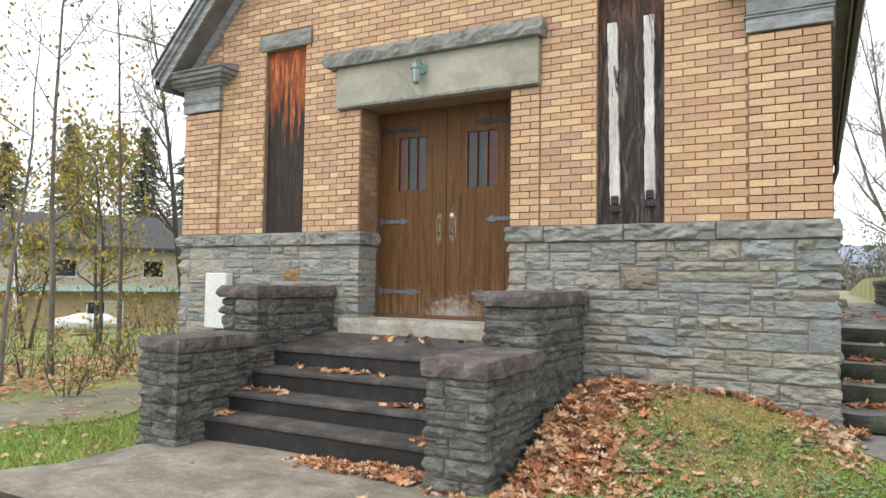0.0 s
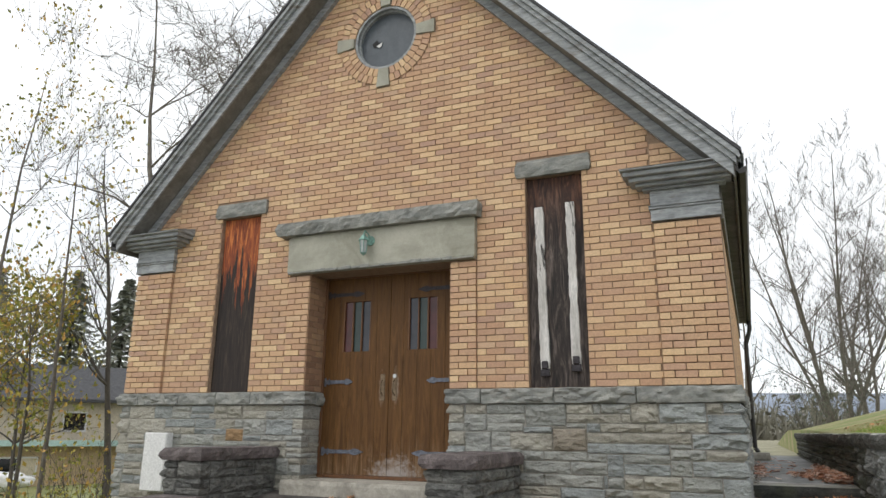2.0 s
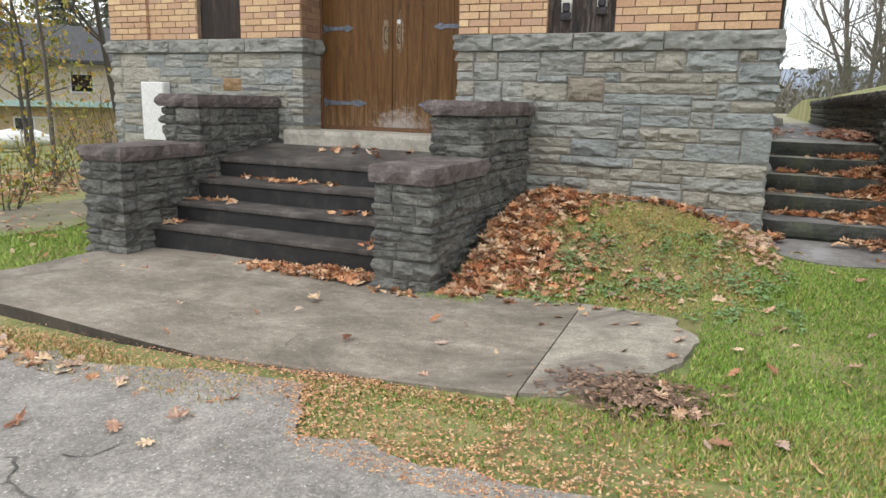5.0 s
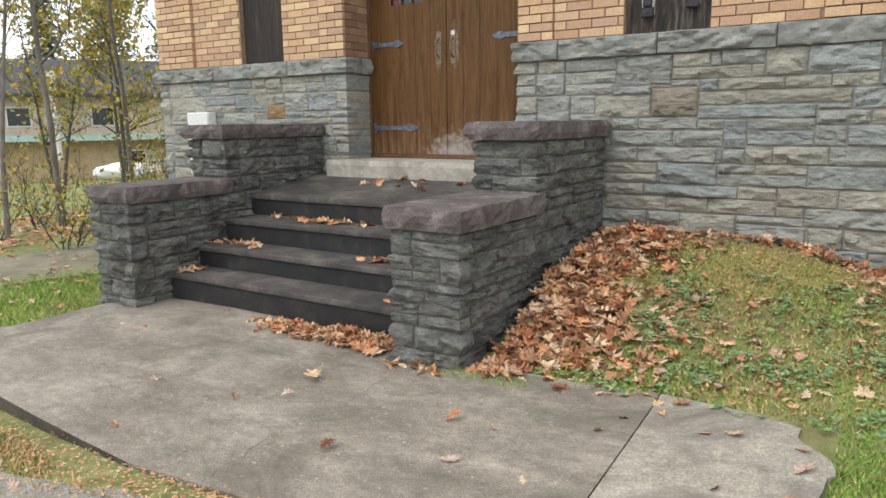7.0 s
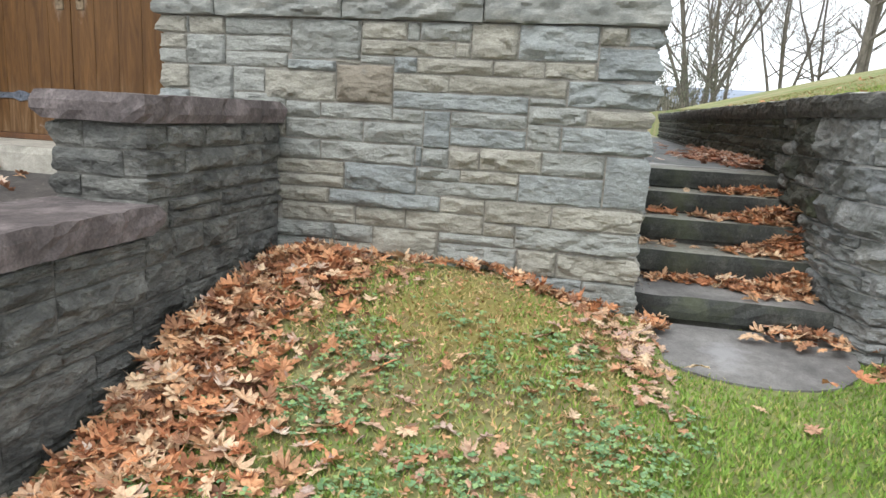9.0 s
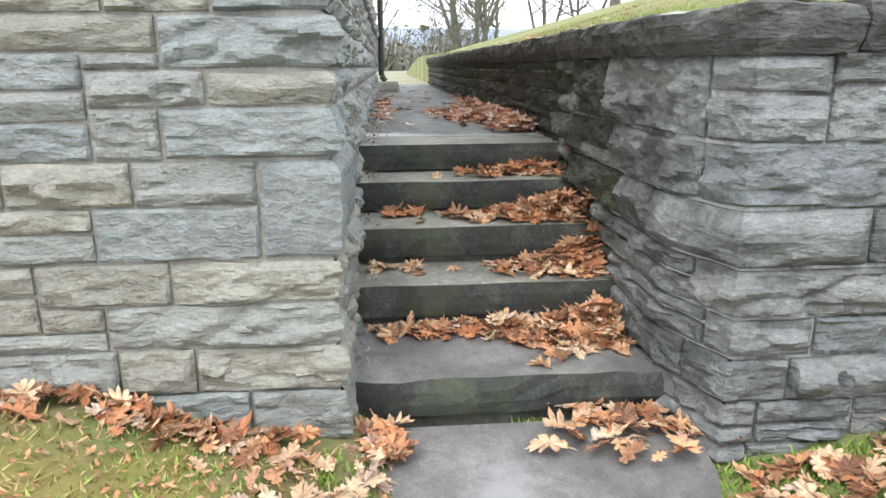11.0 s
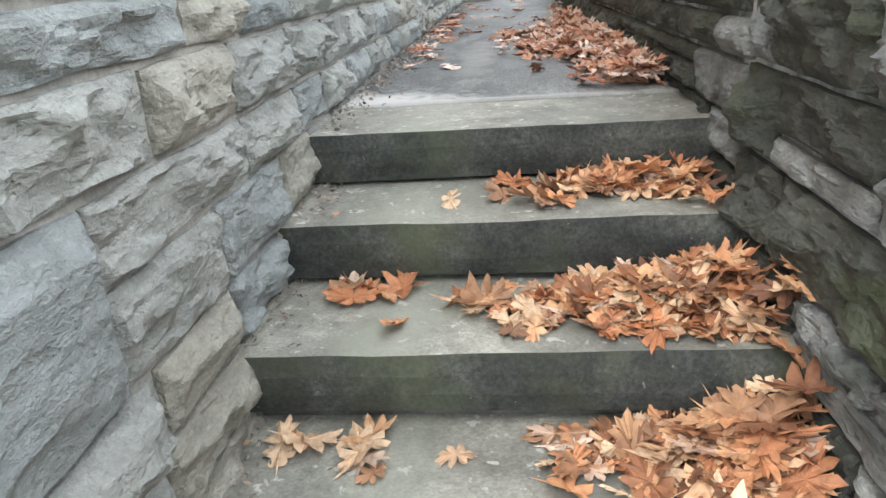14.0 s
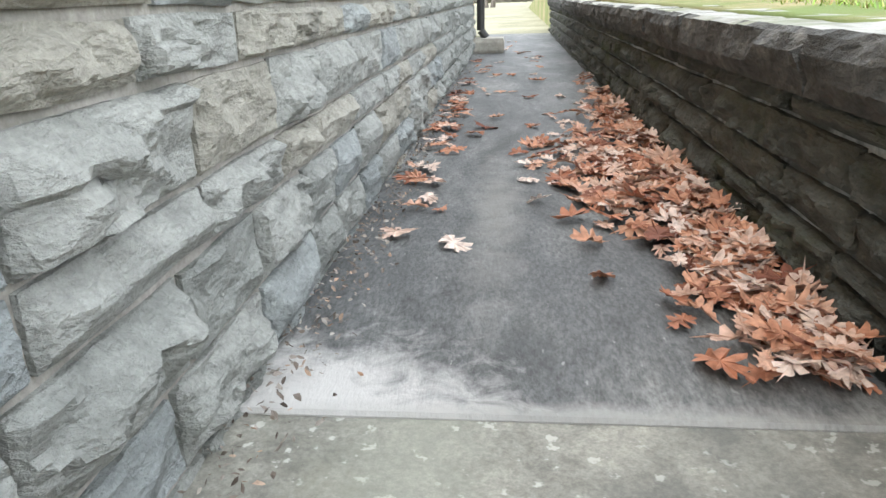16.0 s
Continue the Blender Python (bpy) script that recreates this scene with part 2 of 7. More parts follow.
m_cap = surface("brown_weathered_capstone", [(0.3, (0.06, 0.05, 0.049)), (0.5, (0.118, 0.098, 0.096)), (0.7, (0.225, 0.19, 0.185))], 5, 80, 0.85, 0.7, 0.012, stain=(0.06, 0.06, 0.055), stain_scale=2.5, stain_at=(0.55, 0.72), mottle=0.7, grit=0.3)
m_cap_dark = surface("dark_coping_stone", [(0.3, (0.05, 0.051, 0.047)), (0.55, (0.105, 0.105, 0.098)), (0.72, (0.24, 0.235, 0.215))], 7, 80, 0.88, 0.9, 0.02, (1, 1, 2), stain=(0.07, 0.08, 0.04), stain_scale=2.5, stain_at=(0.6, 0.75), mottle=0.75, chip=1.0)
m_cap_top = surface("lichen_skylit_coping_top", [(0.3, (0.22, 0.225, 0.20)), (0.5, (0.36, 0.36, 0.33)), (0.7, (0.50, 0.49, 0.46))], 6, 80, 0.9, 0.5, 0.008, stain=(0.17, 0.19, 0.10), stain_scale=2.5, mottle=0.6)
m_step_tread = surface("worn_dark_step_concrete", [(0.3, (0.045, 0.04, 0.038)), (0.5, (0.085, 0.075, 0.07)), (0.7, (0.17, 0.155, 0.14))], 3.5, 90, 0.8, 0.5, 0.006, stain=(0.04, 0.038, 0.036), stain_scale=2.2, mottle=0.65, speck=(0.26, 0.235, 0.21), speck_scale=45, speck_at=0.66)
m_step_riser = surface("near_black_step_riser", [(0.3, (0.010, 0.010, 0.011)), (0.55, (0.022, 0.021, 0.021)), (0.75, (0.05, 0.047, 0.044))], 5, 120, 0.75, 0.3, 0.004)
m_flag = surface("grey_bluestone_step", [(0.3, (0.15, 0.144, 0.122)), (0.5, (0.268, 0.258, 0.22)), (0.72, (0.42, 0.402, 0.34))], 4.0, 130, 0.7, 0.35, 0.005, stain=(0.235, 0.23, 0.18), stain_scale=1.7, stain_at=(0.55, 0.72), mottle=0.75, speck=(0.52, 0.51, 0.46), speck_scale=30, speck_at=0.62, grit=0.25)
patch(m_flag, (0.47, 7.4, 0), (0.14, 3.0, 9), (0.42, 0.43, 0.35), 1.3, 4, 1.0, 0.45)
patch(m_flag, (0.95, 7.6, 0), (0.25, 3.0, 9), (0.14, 0.145, 0.13), 1.3, 4, 1.0, 0.5)
m_flagstone = surface("purple_grey_flagstone", [(0.3, (0.122, 0.116, 0.112)), (0.5, (0.195, 0.186, 0.178)), (0.72, (0.29, 0.278, 0.262))], 3.5, 130, 0.75, 0.35, 0.005, mottle=0.6, grit=0.2)
patch(m_flagstone, (0.62, 5.95, 0), (0.12, 0.2, 9), (0.40, 0.39, 0.40), 0.9, 6, 0.6, 0.6)
m_step_front = surface("dark_bluestone_front", [(0.3, (0.022, 0.024, 0.022)), (0.5, (0.05, 0.053, 0.048)), (0.72, (0.12, 0.122, 0.105))], 6, 110, 0.8, 0.5, 0.006, stain=(0.06, 0.068, 0.035), stain_scale=1.8, stain_at=(0.52, 0.68), mottle=0.75, speck=(0.22, 0.22, 0.19), speck_scale=50, speck_at=0.7, grit=0.45)
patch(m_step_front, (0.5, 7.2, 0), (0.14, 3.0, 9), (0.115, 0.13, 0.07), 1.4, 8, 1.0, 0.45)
m_path = surface("dark_worn_path_concrete", [(0.3, (0.065, 0.067, 0.066)), (0.5, (0.117, 0.119, 0.116)), (0.72, (0.226, 0.226, 0.213))], 2.4, 90, 0.6, 0.8, 0.008, (1.392, 0.522, 0.870), stain=(0.048, 0.050, 0.048), stain_scale=1.6, stain_at=(0.56, 0.74), mottle=0.75, speck=(0.313, 0.313, 0.296), speck_scale=38, speck_at=0.68, grit=0.45)
patch(m_path, (0.28, 8.17, 0.966), (0.38, 0.30, 1), (0.62, 0.60, 0.57), 0.6, 14, 0.6, 0.9)
patch(m_path, (0.7, 8.19, 0.966), (0.7, 0.05, 1), (0.42, 0.41, 0.38), 0.6, 14, 0.7, 0.7)
patch(m_path, (0.55, 9.3, 0.966), (0.10, 0.9, 1), (0.27, 0.26, 0.24), 0.9, 7, 0.8, 0.6)
m_slab = surface("stained_pavement_concrete", [(0.3, (0.158, 0.135, 0.107)), (0.5, (0.245, 0.213, 0.174)), (0.7, (0.37, 0.328, 0.273))], 1.8, 90, 0.82, 0.6, 0.008, (1, 1.5, 1), stain=(0.115, 0.101, 0.08), stain_scale=0.9, stain_at=(0.5, 0.66), mottle=0.65, speck=(0.46, 0.42, 0.37), speck_scale=34, speck_at=0.66, grit=0.35)
m_slab_light = surface("pale_pavement_concrete", [(0.3, (0.24, 0.215, 0.175)), (0.7, (0.42, 0.39, 0.325))], 2.5, 90, 0.82, 0.5, 0.006, stain=(0.17, 0.145, 0.125), stain_scale=1.3, stain_at=(0.48, 0.62), mottle=0.65, speck=(0.48, 0.44, 0.39), speck_scale=34, speck_at=0.66, grit=0.35)
patch(m_slab_light, (-0.25, 2.95, 0), (0.3, 0.28, 9), (0.12, 0.085, 0.06), 0.5, 9, 0.3)
m_asphalt = surface("old_grey_asphalt", [(0.3, (0.195, 0.182, 0.163)), (0.55, (0.28, 0.263, 0.238)), (0.75, (0.37, 0.35, 0.318))], 2.3, 60, 0.85, 0.8, 0.012, stain=(0.16, 0.15, 0.142), stain_scale=1.0, stain_at=(0.52, 0.75), mottle=0.8, speck=(0.56, 0.54, 0.50), speck_scale=75, speck_at=0.62, grit=0.35)
m_mossy_path = surface("mossy_brown_path", [(0.3, (0.13, 0.12, 0.085)), (0.5, (0.20, 0.18, 0.125)), (0.7, (0.29, 0.26, 0.19))], 2.0, 80, 0.9, 0.5, 0.008, stain=(0.17, 0.19, 0.06), stain_scale=1.2, stain_at=(0.5, 0.66))
m_grass_ground = surface("lawn_soil", [(0.3, (0.14, 0.19, 0.055)), (0.52, (0.23, 0.25, 0.09)), (0.72, (0.36, 0.30, 0.155))], 1.5, 90, 0.95, 0.6, 0.02, stain=(0.20, 0.14, 0.07), stain_scale=0.8, stain_at=(0.52, 0.68), mottle=0.8)
patch(m_grass_ground, (-0.7, 5.45, 0), (0.95, 0.75, 9), (0.22, 0.165, 0.085), 0.6, 5, 0.6, 0.9)
patch(m_grass_ground, (-0.45, 5.6, 0), (0.75, 0.5, 9), (0.27, 0.24, 0.055), 0.9, 6, 0.5, 0.6)
patch(m_grass_ground, (-0.25, 2.95, 0), (0.4, 0.3, 9), (0.13, 0.09, 0.06), 0.5, 9, 0.3)
m_hill = surface("dry_hill_turf", [(0.3, (0.16, 0.185, 0.05)), (0.55, (0.27, 0.25, 0.11)), (0.72, (0.38, 0.30, 0.175))], 0.7, 60, 0.95, 0.6, 0.02, stain=(0.14, 0.19, 0.045), stain_scale=0.9, stain_at=(0.48, 0.62), mottle=0.8)
m_field = surface("pale_straw_field", [(0.3, (0.22, 0.215, 0.14)), (0.55, (0.34, 0.32, 0.22)), (0.72, (0.44, 0.40, 0.29))], 0.8, 60, 0.95, 0.6, 0.02, mottle=0.8)
m_paint = surface("weathered_grey_paint", [(0.3, (0.17, 0.18, 0.18)), (0.5, (0.30, 0.32, 0.33)), (0.72, (0.47, 0.49, 0.50))], 5, 90, 0.6, 0.3, 0.003, (1, 1, 5), stain=(0.16, 0.13, 0.10), stain_scale=3.5, stain_at=(0.56, 0.72))
m_soffit = surface("dull_brown_grey_soffit", [(0.3, (0.12, 0.115, 0.10)), (0.7, (0.24, 0.23, 0.21))], 4, 90, 0.75, 0.2, 0.003)
m_gutter = surface("black_painted_metal", [(0.3, (0.02, 0.02, 0.02)), (0.7, (0.05, 0.047, 0.042))], 6, 120, 0.5, 0.1, 0.002)
m_shingle = surface("dark_roof_shingle", [(0.3, (0.045, 0.045, 0.05)), (0.7, (0.10, 0.10, 0.105))], 6, 60, 0.9, 0.4, 0.01)


def wood(name, stops, rough=0.6, scale=2.2, stain=None, stain_at=(0.5, 0.7), stain_scale=2.0, stretch=(9, 9, 0.55), bump=0.35):
    return surface(name, stops, scale, 26, rough, bump, 0.004, stretch, stain=stain, stain_at=stain_at, stain_scale=stain_scale)


m_door_trim = wood("brown_door_frame_wood", [(0.3, (0.09, 0.04, 0.017)), (0.7, (0.19, 0.085, 0.033))], 0.5)
m_board_grey = wood("silvered_split_batten", [(0.3, (0.42, 0.40, 0.37)), (0.6, (0.66, 0.64, 0.61)), (0.78, (0.80, 0.78, 0.75))], 0.85, stain=(0.035, 0.032, 0.03), stain_at=(0.57, 0.61), stain_scale=1.5, stretch=(5, 5, 0.7))


def streaked(name, lower, upper, z0, z1, streak, drip=1.4):
    """Old plywood whose red stain has washed off from the bottom up, in streaks."""
    m, n, l, p = material(name)
    geo = n.new("ShaderNodeNewGeometry")
    mp = n.new("ShaderNodeMapping")
    mp.inputs["Scale"].default_value = (streak, streak, 0.9)
    l.new(geo.outputs["Position"], mp.inputs["Vector"])
    grain = noisy(n, l, mp.outputs["Vector"], 2.2, 7, 0.7, 1.2)
    lo, up = ramp(n, lower), ramp(n, upper)
    l.new(grain, lo.inputs["Fac"])
    l.new(grain, up.inputs["Fac"])
    sep = n.new("ShaderNodeSeparateXYZ")
    l.new(geo.outputs["Position"], sep.inputs[0])
    rag = noisy(n, l, mp.outputs["Vector"], 1.4, 5, 0.7)
    add = n.new("ShaderNodeMath")
    add.operation = "MULTIPLY_ADD"
    l.new(rag, add.inputs[0])
    add.inputs[1].default_value = drip
    l.new(sep.outputs["Z"], add.inputs[2])
    mr = n.new("ShaderNodeMapRange")
    mr.inputs["From Min"].default_value, mr.inputs["From Max"].default_value = z0 + drip / 2, z1 + drip / 2
    l.new(add.outputs[0], mr.inputs["Value"])
    l.new(blend(n, l, lo.outputs["Color"], up.outputs["Color"], mr.outputs["Result"]), p.inputs["Base Color"])
    p.inputs["Roughness"].default_value = 0.8
    bp = n.new("ShaderNodeBump")
    bp.inputs["Strength"].default_value, bp.inputs["Distance"].default_value = 0.5, 0.006
    l.new(grain, bp.inputs["Height"])
    l.new(bp.outputs["Normal"], p.inputs["Normal"])
    return m


m_ply_red = streaked("red_stained_plywood", [(0.35, (0.010, 0.008, 0.008)), (0.55, (0.030, 0.021, 0.017)), (0.75, (0.10, 0.07, 0.05))],
                     [(0.3, (0.06, 0.014, 0.010)), (0.5, (0.25, 0.06, 0.02)), (0.62, (0.62, 0.20, 0.05)), (0.72, (0.66, 0.34, 0.12))], 3.28, 3.42, 13, 2.6)
m_door = streaked("varnished_brown_door_wood", [(0.35, (0.10, 0.052, 0.022)), (0.5, (0.19, 0.115, 0.06)), (0.7, (0.34, 0.26, 0.18))],
                  [(0.3, (0.06, 0.026, 0.006)), (0.52, (0.112, 0.051, 0.013)), (0.75, (0.18, 0.088, 0.026))], 0.72, 1.35, 9)
m_door.node_tree.nodes["Principled BSDF"].inputs["Roughness"].default_value = 0.55
m_door.node_tree.nodes["Principled BSDF"].inputs["Specular IOR Level"].default_value = 0.3
patch(m_door, (-3.42, 6.565, 0.96), (0.36, 1, 0.25), (0.38, 0.35, 0.33), 0.9, 16, 0.7, 0.75)
patch(m_door, (-3.60, 6.565, 1.92), (0.045, 1, 0.2), (0.36, 0.28, 0.21), 0.7, 16, 0.6, 0.6)
patch(m_door, (-3.43, 6.565, 1.95), (0.05, 1, 0.22), (0.42, 0.34, 0.27), 0.7, 16, 0.6, 0.7)
m_ply_dark = streaked("blackened_grained_plywood", [(0.38, (0.008, 0.007, 0.007)), (0.5, (0.035, 0.026, 0.022)), (0.66, (0.15, 0.12, 0.105))],
                      [(0.38, (0.010, 0.006, 0.005)), (0.5, (0.055, 0.022, 0.013)), (0.68, (0.20, 0.09, 0.05))], 3.2, 4.1, 7)


def plain(name, colour, rough=0.5, metal=0.0, scale=30.0, vary=0.25, bump=0.1):
    lo, hi = tuple(c * (1 - vary) for c in colour), tuple(min(1.0, c * (1 + vary)) for c in colour)
    return surface(name, [(0.3, lo), (0.7, hi)], scale, 200, rough, bump, 0.002, metal=metal)


m_iron = plain("rusty_black_iron", (0.045, 0.04, 0.045), 0.55, 0.5, 25, 0.5, 0.4)
m_iron_pale = plain("worn_greyblue_iron", (0.15, 0.165, 0.20), 0.5, 0.6, 25, 0.5, 0.4)
m_brass = plain("tarnished_brass", (0.22, 0.16, 0.10), 0.55, 0.4, 40, 0.5, 0.3)
m_verdigris = plain("verdigris_lantern_metal", (0.20, 0.35, 0.30), 0.55, 0.4, 40, 0.5, 0.3)
m_white = plain("chalky_white_paint", (0.74, 0.74, 0.73), 0.6, 0, 8, 0.06)
m_slate_panel = plain("dusty_grey_panel", (0.075, 0.09, 0.105), 0.45, 0, 3, 0.15)
m_car = plain("metallic_grey_car_paint", (0.17, 0.172, 0.18), 0.35, 0.35, 3, 0.05, 0.0)
m_bumper = plain("light_grey_bumper_paint", (0.26, 0.27, 0.29), 0.4, 0.2, 3, 0.05, 0.0)
m_bumper_low = plain("grey_bumper_plastic", (0.115, 0.117, 0.12), 0.5, 0, 60, 0.1)
m_trimplastic = plain("dark_grey_plastic", (0.03, 0.031, 0.033), 0.55, 0, 60, 0.1)
m_silver = plain("silver_trim", (0.55, 0.56, 0.58), 0.3, 0.8, 20, 0.05, 0.0)
m_tyre = plain("black_rubber", (0.02, 0.02, 0.02), 0.8, 0, 50, 0.2)
m_plate = plain("orange_number_plate", (0.80, 0.38, 0.03), 0.4, 0, 30, 0.05)
m_ink = plain("dark_blue_lettering", (0.02, 0.03, 0.09), 0.5, 0, 30, 0.1)
m_red_lens = plain("red_lamp_lens", (0.25, 0.012, 0.012), 0.2, 0, 30, 0.1)
m_gravestone = plain("grey_granite_headstone", (0.36, 0.37, 0.38), 0.7, 0, 14, 0.2, 0.3)
m_house_wall = plain("cream_house_siding", (0.62, 0.55, 0.42), 0.8, 0, 3, 0.12)
m_house_low = plain("tan_house_wall", (0.50, 0.38, 0.24), 0.85, 0, 3, 0.15)
m_green_gutter = plain("pale_green_metal_edge", (0.40, 0.56, 0.54), 0.5, 0, 3, 0.1)
m_bark = surface("grey_brown_bark", [(0.3, (0.10, 0.088, 0.075)), (0.7, (0.24, 0.215, 0.185))], 8, 60, 0.95, 0.6, 0.01, (1, 1, 0.4))
m_bark_dark = surface("dark_wet_bark", [(0.3, (0.055, 0.048, 0.042)), (0.7, (0.13, 0.115, 0.10))], 8, 60, 0.95, 0.6, 0.01, (1, 1, 0.4))
# The ridge's blue is distance haze put into its base colour.
m_ridge = plain("hazy_blue_wooded_ridge", (0.25, 0.29, 0.36), 1.0, 0, 0.02, 0.10, 0.0)
m_woods = plain("bare_brown_far_woods", (0.20, 0.19, 0.155), 1.0, 0, 0.4, 0.35, 0.0)


def glass_dark(name, colour, rough=0.08):
    m, n, l, p = material(name)
    vec = coords(n, l)
    r = ramp(n, [(0.3, tuple(c * 0.6 for c in colour)), (0.7, colour)])
    l.new(noisy(n, l, vec, 6, 3), r.inputs["Fac"])
    l.new(r.outputs["Color"], p.inputs["Base Color"])
    p.inputs["Roughness"].default_value = rough
    return m


m_pane = glass_dark("dark_stained_glass", (0.05, 0.055, 0.07), 0.2)
m_lantern_glass = glass_dark("cloudy_lantern_glass", (0.50, 0.54, 0.53), 0.25)
m_pane_red = glass_dark("dark_red_stained_glass", (0.09, 0.02, 0.02), 0.2)
m_pane_green = glass_dark("dark_green_stained_glass", (0.03, 0.055, 0.05), 0.2)
m_carglass = glass_dark("tinted_car_glass", (0.012, 0.014, 0.016), 0.05)


def leafy(name, stops, rough=0.7, through=0.0):
    """Leaves and blades, each with a colour of its own."""
    m, n, l, p = material(name)
    geo = n.new("ShaderNodeNewGeometry")
    r = ramp(n, stops)
    l.new(geo.outputs["Random Per Island"], r.inputs["Fac"])
    g = noisy(n, l, geo.outputs["Position"], 45, 3, 0.6)
    gr = ramp(n, [(0.32, (0.7, 0.66, 0.63)), (0.5, (1.05, 1.05, 1.05)), (0.68, (1.3, 1.3, 1.3))])
    l.new(g, gr.inputs["Fac"])
    l.new(blend(n, l, r.outputs["Color"], gr.outputs["Color"], 1.0, "MULTIPLY"), p.inputs["Base Color"])
    p.inputs["Roughness"].default_value = rough
    return m


m_leaf = leafy("dry_oak_leaf", [(0.0, (0.127, 0.060, 0.035)), (0.12, (0.318, 0.137, 0.066)), (0.26, (0.498, 0.218, 0.104)), (0.40, (0.615, 0.306, 0.148)), (0.50, (0.233, 0.121, 0.071)),
                                (0.62, (0.636, 0.360, 0.186)), (0.76, (0.572, 0.393, 0.251)), (0.88, (0.721, 0.546, 0.360)), (0.94, (0.382, 0.207, 0.120)), (1.0, (0.657, 0.546, 0.448))])
m_leaf_red = leafy("russet_fallen_leaf", [(0.0, (0.20, 0.07, 0.042)), (0.2, (0.42, 0.18, 0.10)), (0.45, (0.56, 0.30, 0.19)), (0.7, (0.60, 0.43, 0.34)), (1.0, (0.72, 0.60, 0.52))])
m_leaf_pale = leafy("bleached_fallen_leaf", [(0.0, (0.28, 0.14, 0.08)), (0.25, (0.48, 0.25, 0.13)), (0.5, (0.44, 0.33, 0.28)), (0.75, (0.56, 0.36, 0.20)), (1.0, (0.62, 0.48, 0.33))])
m_litter = leafy("crumbled_leaf_litter", [(0.0, (0.26, 0.12, 0.065)), (0.3, (0.48, 0.235, 0.115)), (0.6, (0.58, 0.33, 0.165)), (0.85, (0.60, 0.42, 0.25)), (1.0, (0.30, 0.18, 0.13))])
m_litter_dark = leafy("dark_rotted_litter", [(0.0, (0.10, 0.06, 0.042)), (0.6, (0.20, 0.125, 0.085)), (1.0, (0.36, 0.24, 0.16))])
m_crumb = leafy("brown_grey_crumbs", [(0.0, (0.09, 0.07, 0.055)), (0.4, (0.20, 0.16, 0.13)), (0.8, (0.36, 0.33, 0.29)), (1.0, (0.40, 0.24, 0.14))])
m_grit = leafy("pale_grit", [(0.0, (0.30, 0.28, 0.26)), (1.0, (0.58, 0.55, 0.50))])
m_blade = leafy("mown_grass_blade", [(0.0, (0.15, 0.265, 0.04)), (0.45, (0.22, 0.36, 0.06)), (0.8, (0.31, 0.415, 0.08)), (0.93, (0.44, 0.41, 0.15)), (1.0, (0.54, 0.43, 0.22))])
m_blade_dry = leafy("dry_grass_blade", [(0.0, (0.24, 0.27, 0.06)), (0.4, (0.40, 0.35, 0.13)), (0.75, (0.52, 0.39, 0.19)), (1.0, (0.46, 0.26, 0.12))])
m_blade_hill = leafy("hill_turf_blade", [(0.0, (0.17, 0.22, 0.05)), (0.4, (0.27, 0.29, 0.10)), (0.75, (0.42, 0.35, 0.18)), (1.0, (0.42, 0.27, 0.14))])
m_clover = leafy("bluish_clover_leaf", [(0.0, (0.10, 0.20, 0.075)), (0.5, (0.18, 0.30, 0.14)), (1.0, (0.26, 0.36, 0.12))])
m_foliage = leafy("yellowing_shrub_leaf", [(0.0, (0.163, 0.188, 0.031)), (0.4, (0.288, 0.275, 0.050)), (0.75, (0.463, 0.362, 0.069)), (1.0, (0.500, 0.263, 0.075))])
# Paler, greyer copy of the needle colours, with haze put into them.
m_needles_far = leafy("hazy_far_conifer_needles", [(0.0, (0.203, 0.223, 0.196)), (0.6, (0.270, 0.284, 0.243)), (1.0, (0.351, 0.351, 0.297))])
m_needles = leafy("dark_conifer_needles", [(0.0, (0.07, 0.085, 0.06)), (0.6, (0.11, 0.125, 0.085)), (1.0, (0.16, 0.16, 0.115))])


# ---- building blocks ----
def link(name, verts, faces, mat, parent=None, label="", flat=True):
    me = bpy.data.meshes.new(name)
    me.from_pydata([tuple(v) for v in verts], [], faces)
    me.materials.append(mat)
    if not flat:
        me.polygons.foreach_set("use_smooth", [True] * len(me.polygons))
    ob = new(name, me)
    if parent is not None:
        ob.parent = parent
    if label:
        ob["label"] = label
    return ob


def part(name, bm, mat, parent=None, label="", smooth_faces=False):
    me = bpy.data.meshes.new(name)
    bm.normal_update()
    bm.to_mesh(me)
    bm.free()
    me.materials.append(mat)
    if smooth_faces:
        me.polygons.foreach_set("use_smooth", [True] * len(me.polygons))
    ob = new(name, me)
    if parent is not None:
        ob.parent = parent
    if label:
        ob["label"] = label
    return ob


def thing(name, label, category, at=(0, 0, 0), group="", kind=""):
    return tagged_at(new(name), label, category, at, group, kind)


def tagged_at(ob, label, category, at, group="", kind=""):
    ob.location = at
    return tagged(ob, label, category, group, kind)


def box(bm, x0, x1, y0, y1, z0, z1, bevel=0.0, segments=1):
    """A box with softened edges."""
    vs = [bm.verts.new((x, y, z)) for x in (x0, x1) for y in (y0, y1) for z in (z0, z1)]
    fs = [bm.faces.new([vs[i] for i in f]) for f in ((0, 1, 3, 2), (4, 6, 7, 5), (0, 4, 5, 1), (2, 3, 7, 6), (0, 2, 6, 4), (1, 5, 7, 3))]
    if bevel:
        es = list({e for f in fs for e in f.edges})
        bmesh.ops.bevel(bm, geom=es, offset=bevel, segments=segments, profile=0.6, affect="EDGES")
    return bm


def boxed(name, dims, mat, parent=None, label="", bevel=0.004, segments=1):
    return part(name, box(bmesh.new(), *dims, bevel, segments), mat, parent, label)


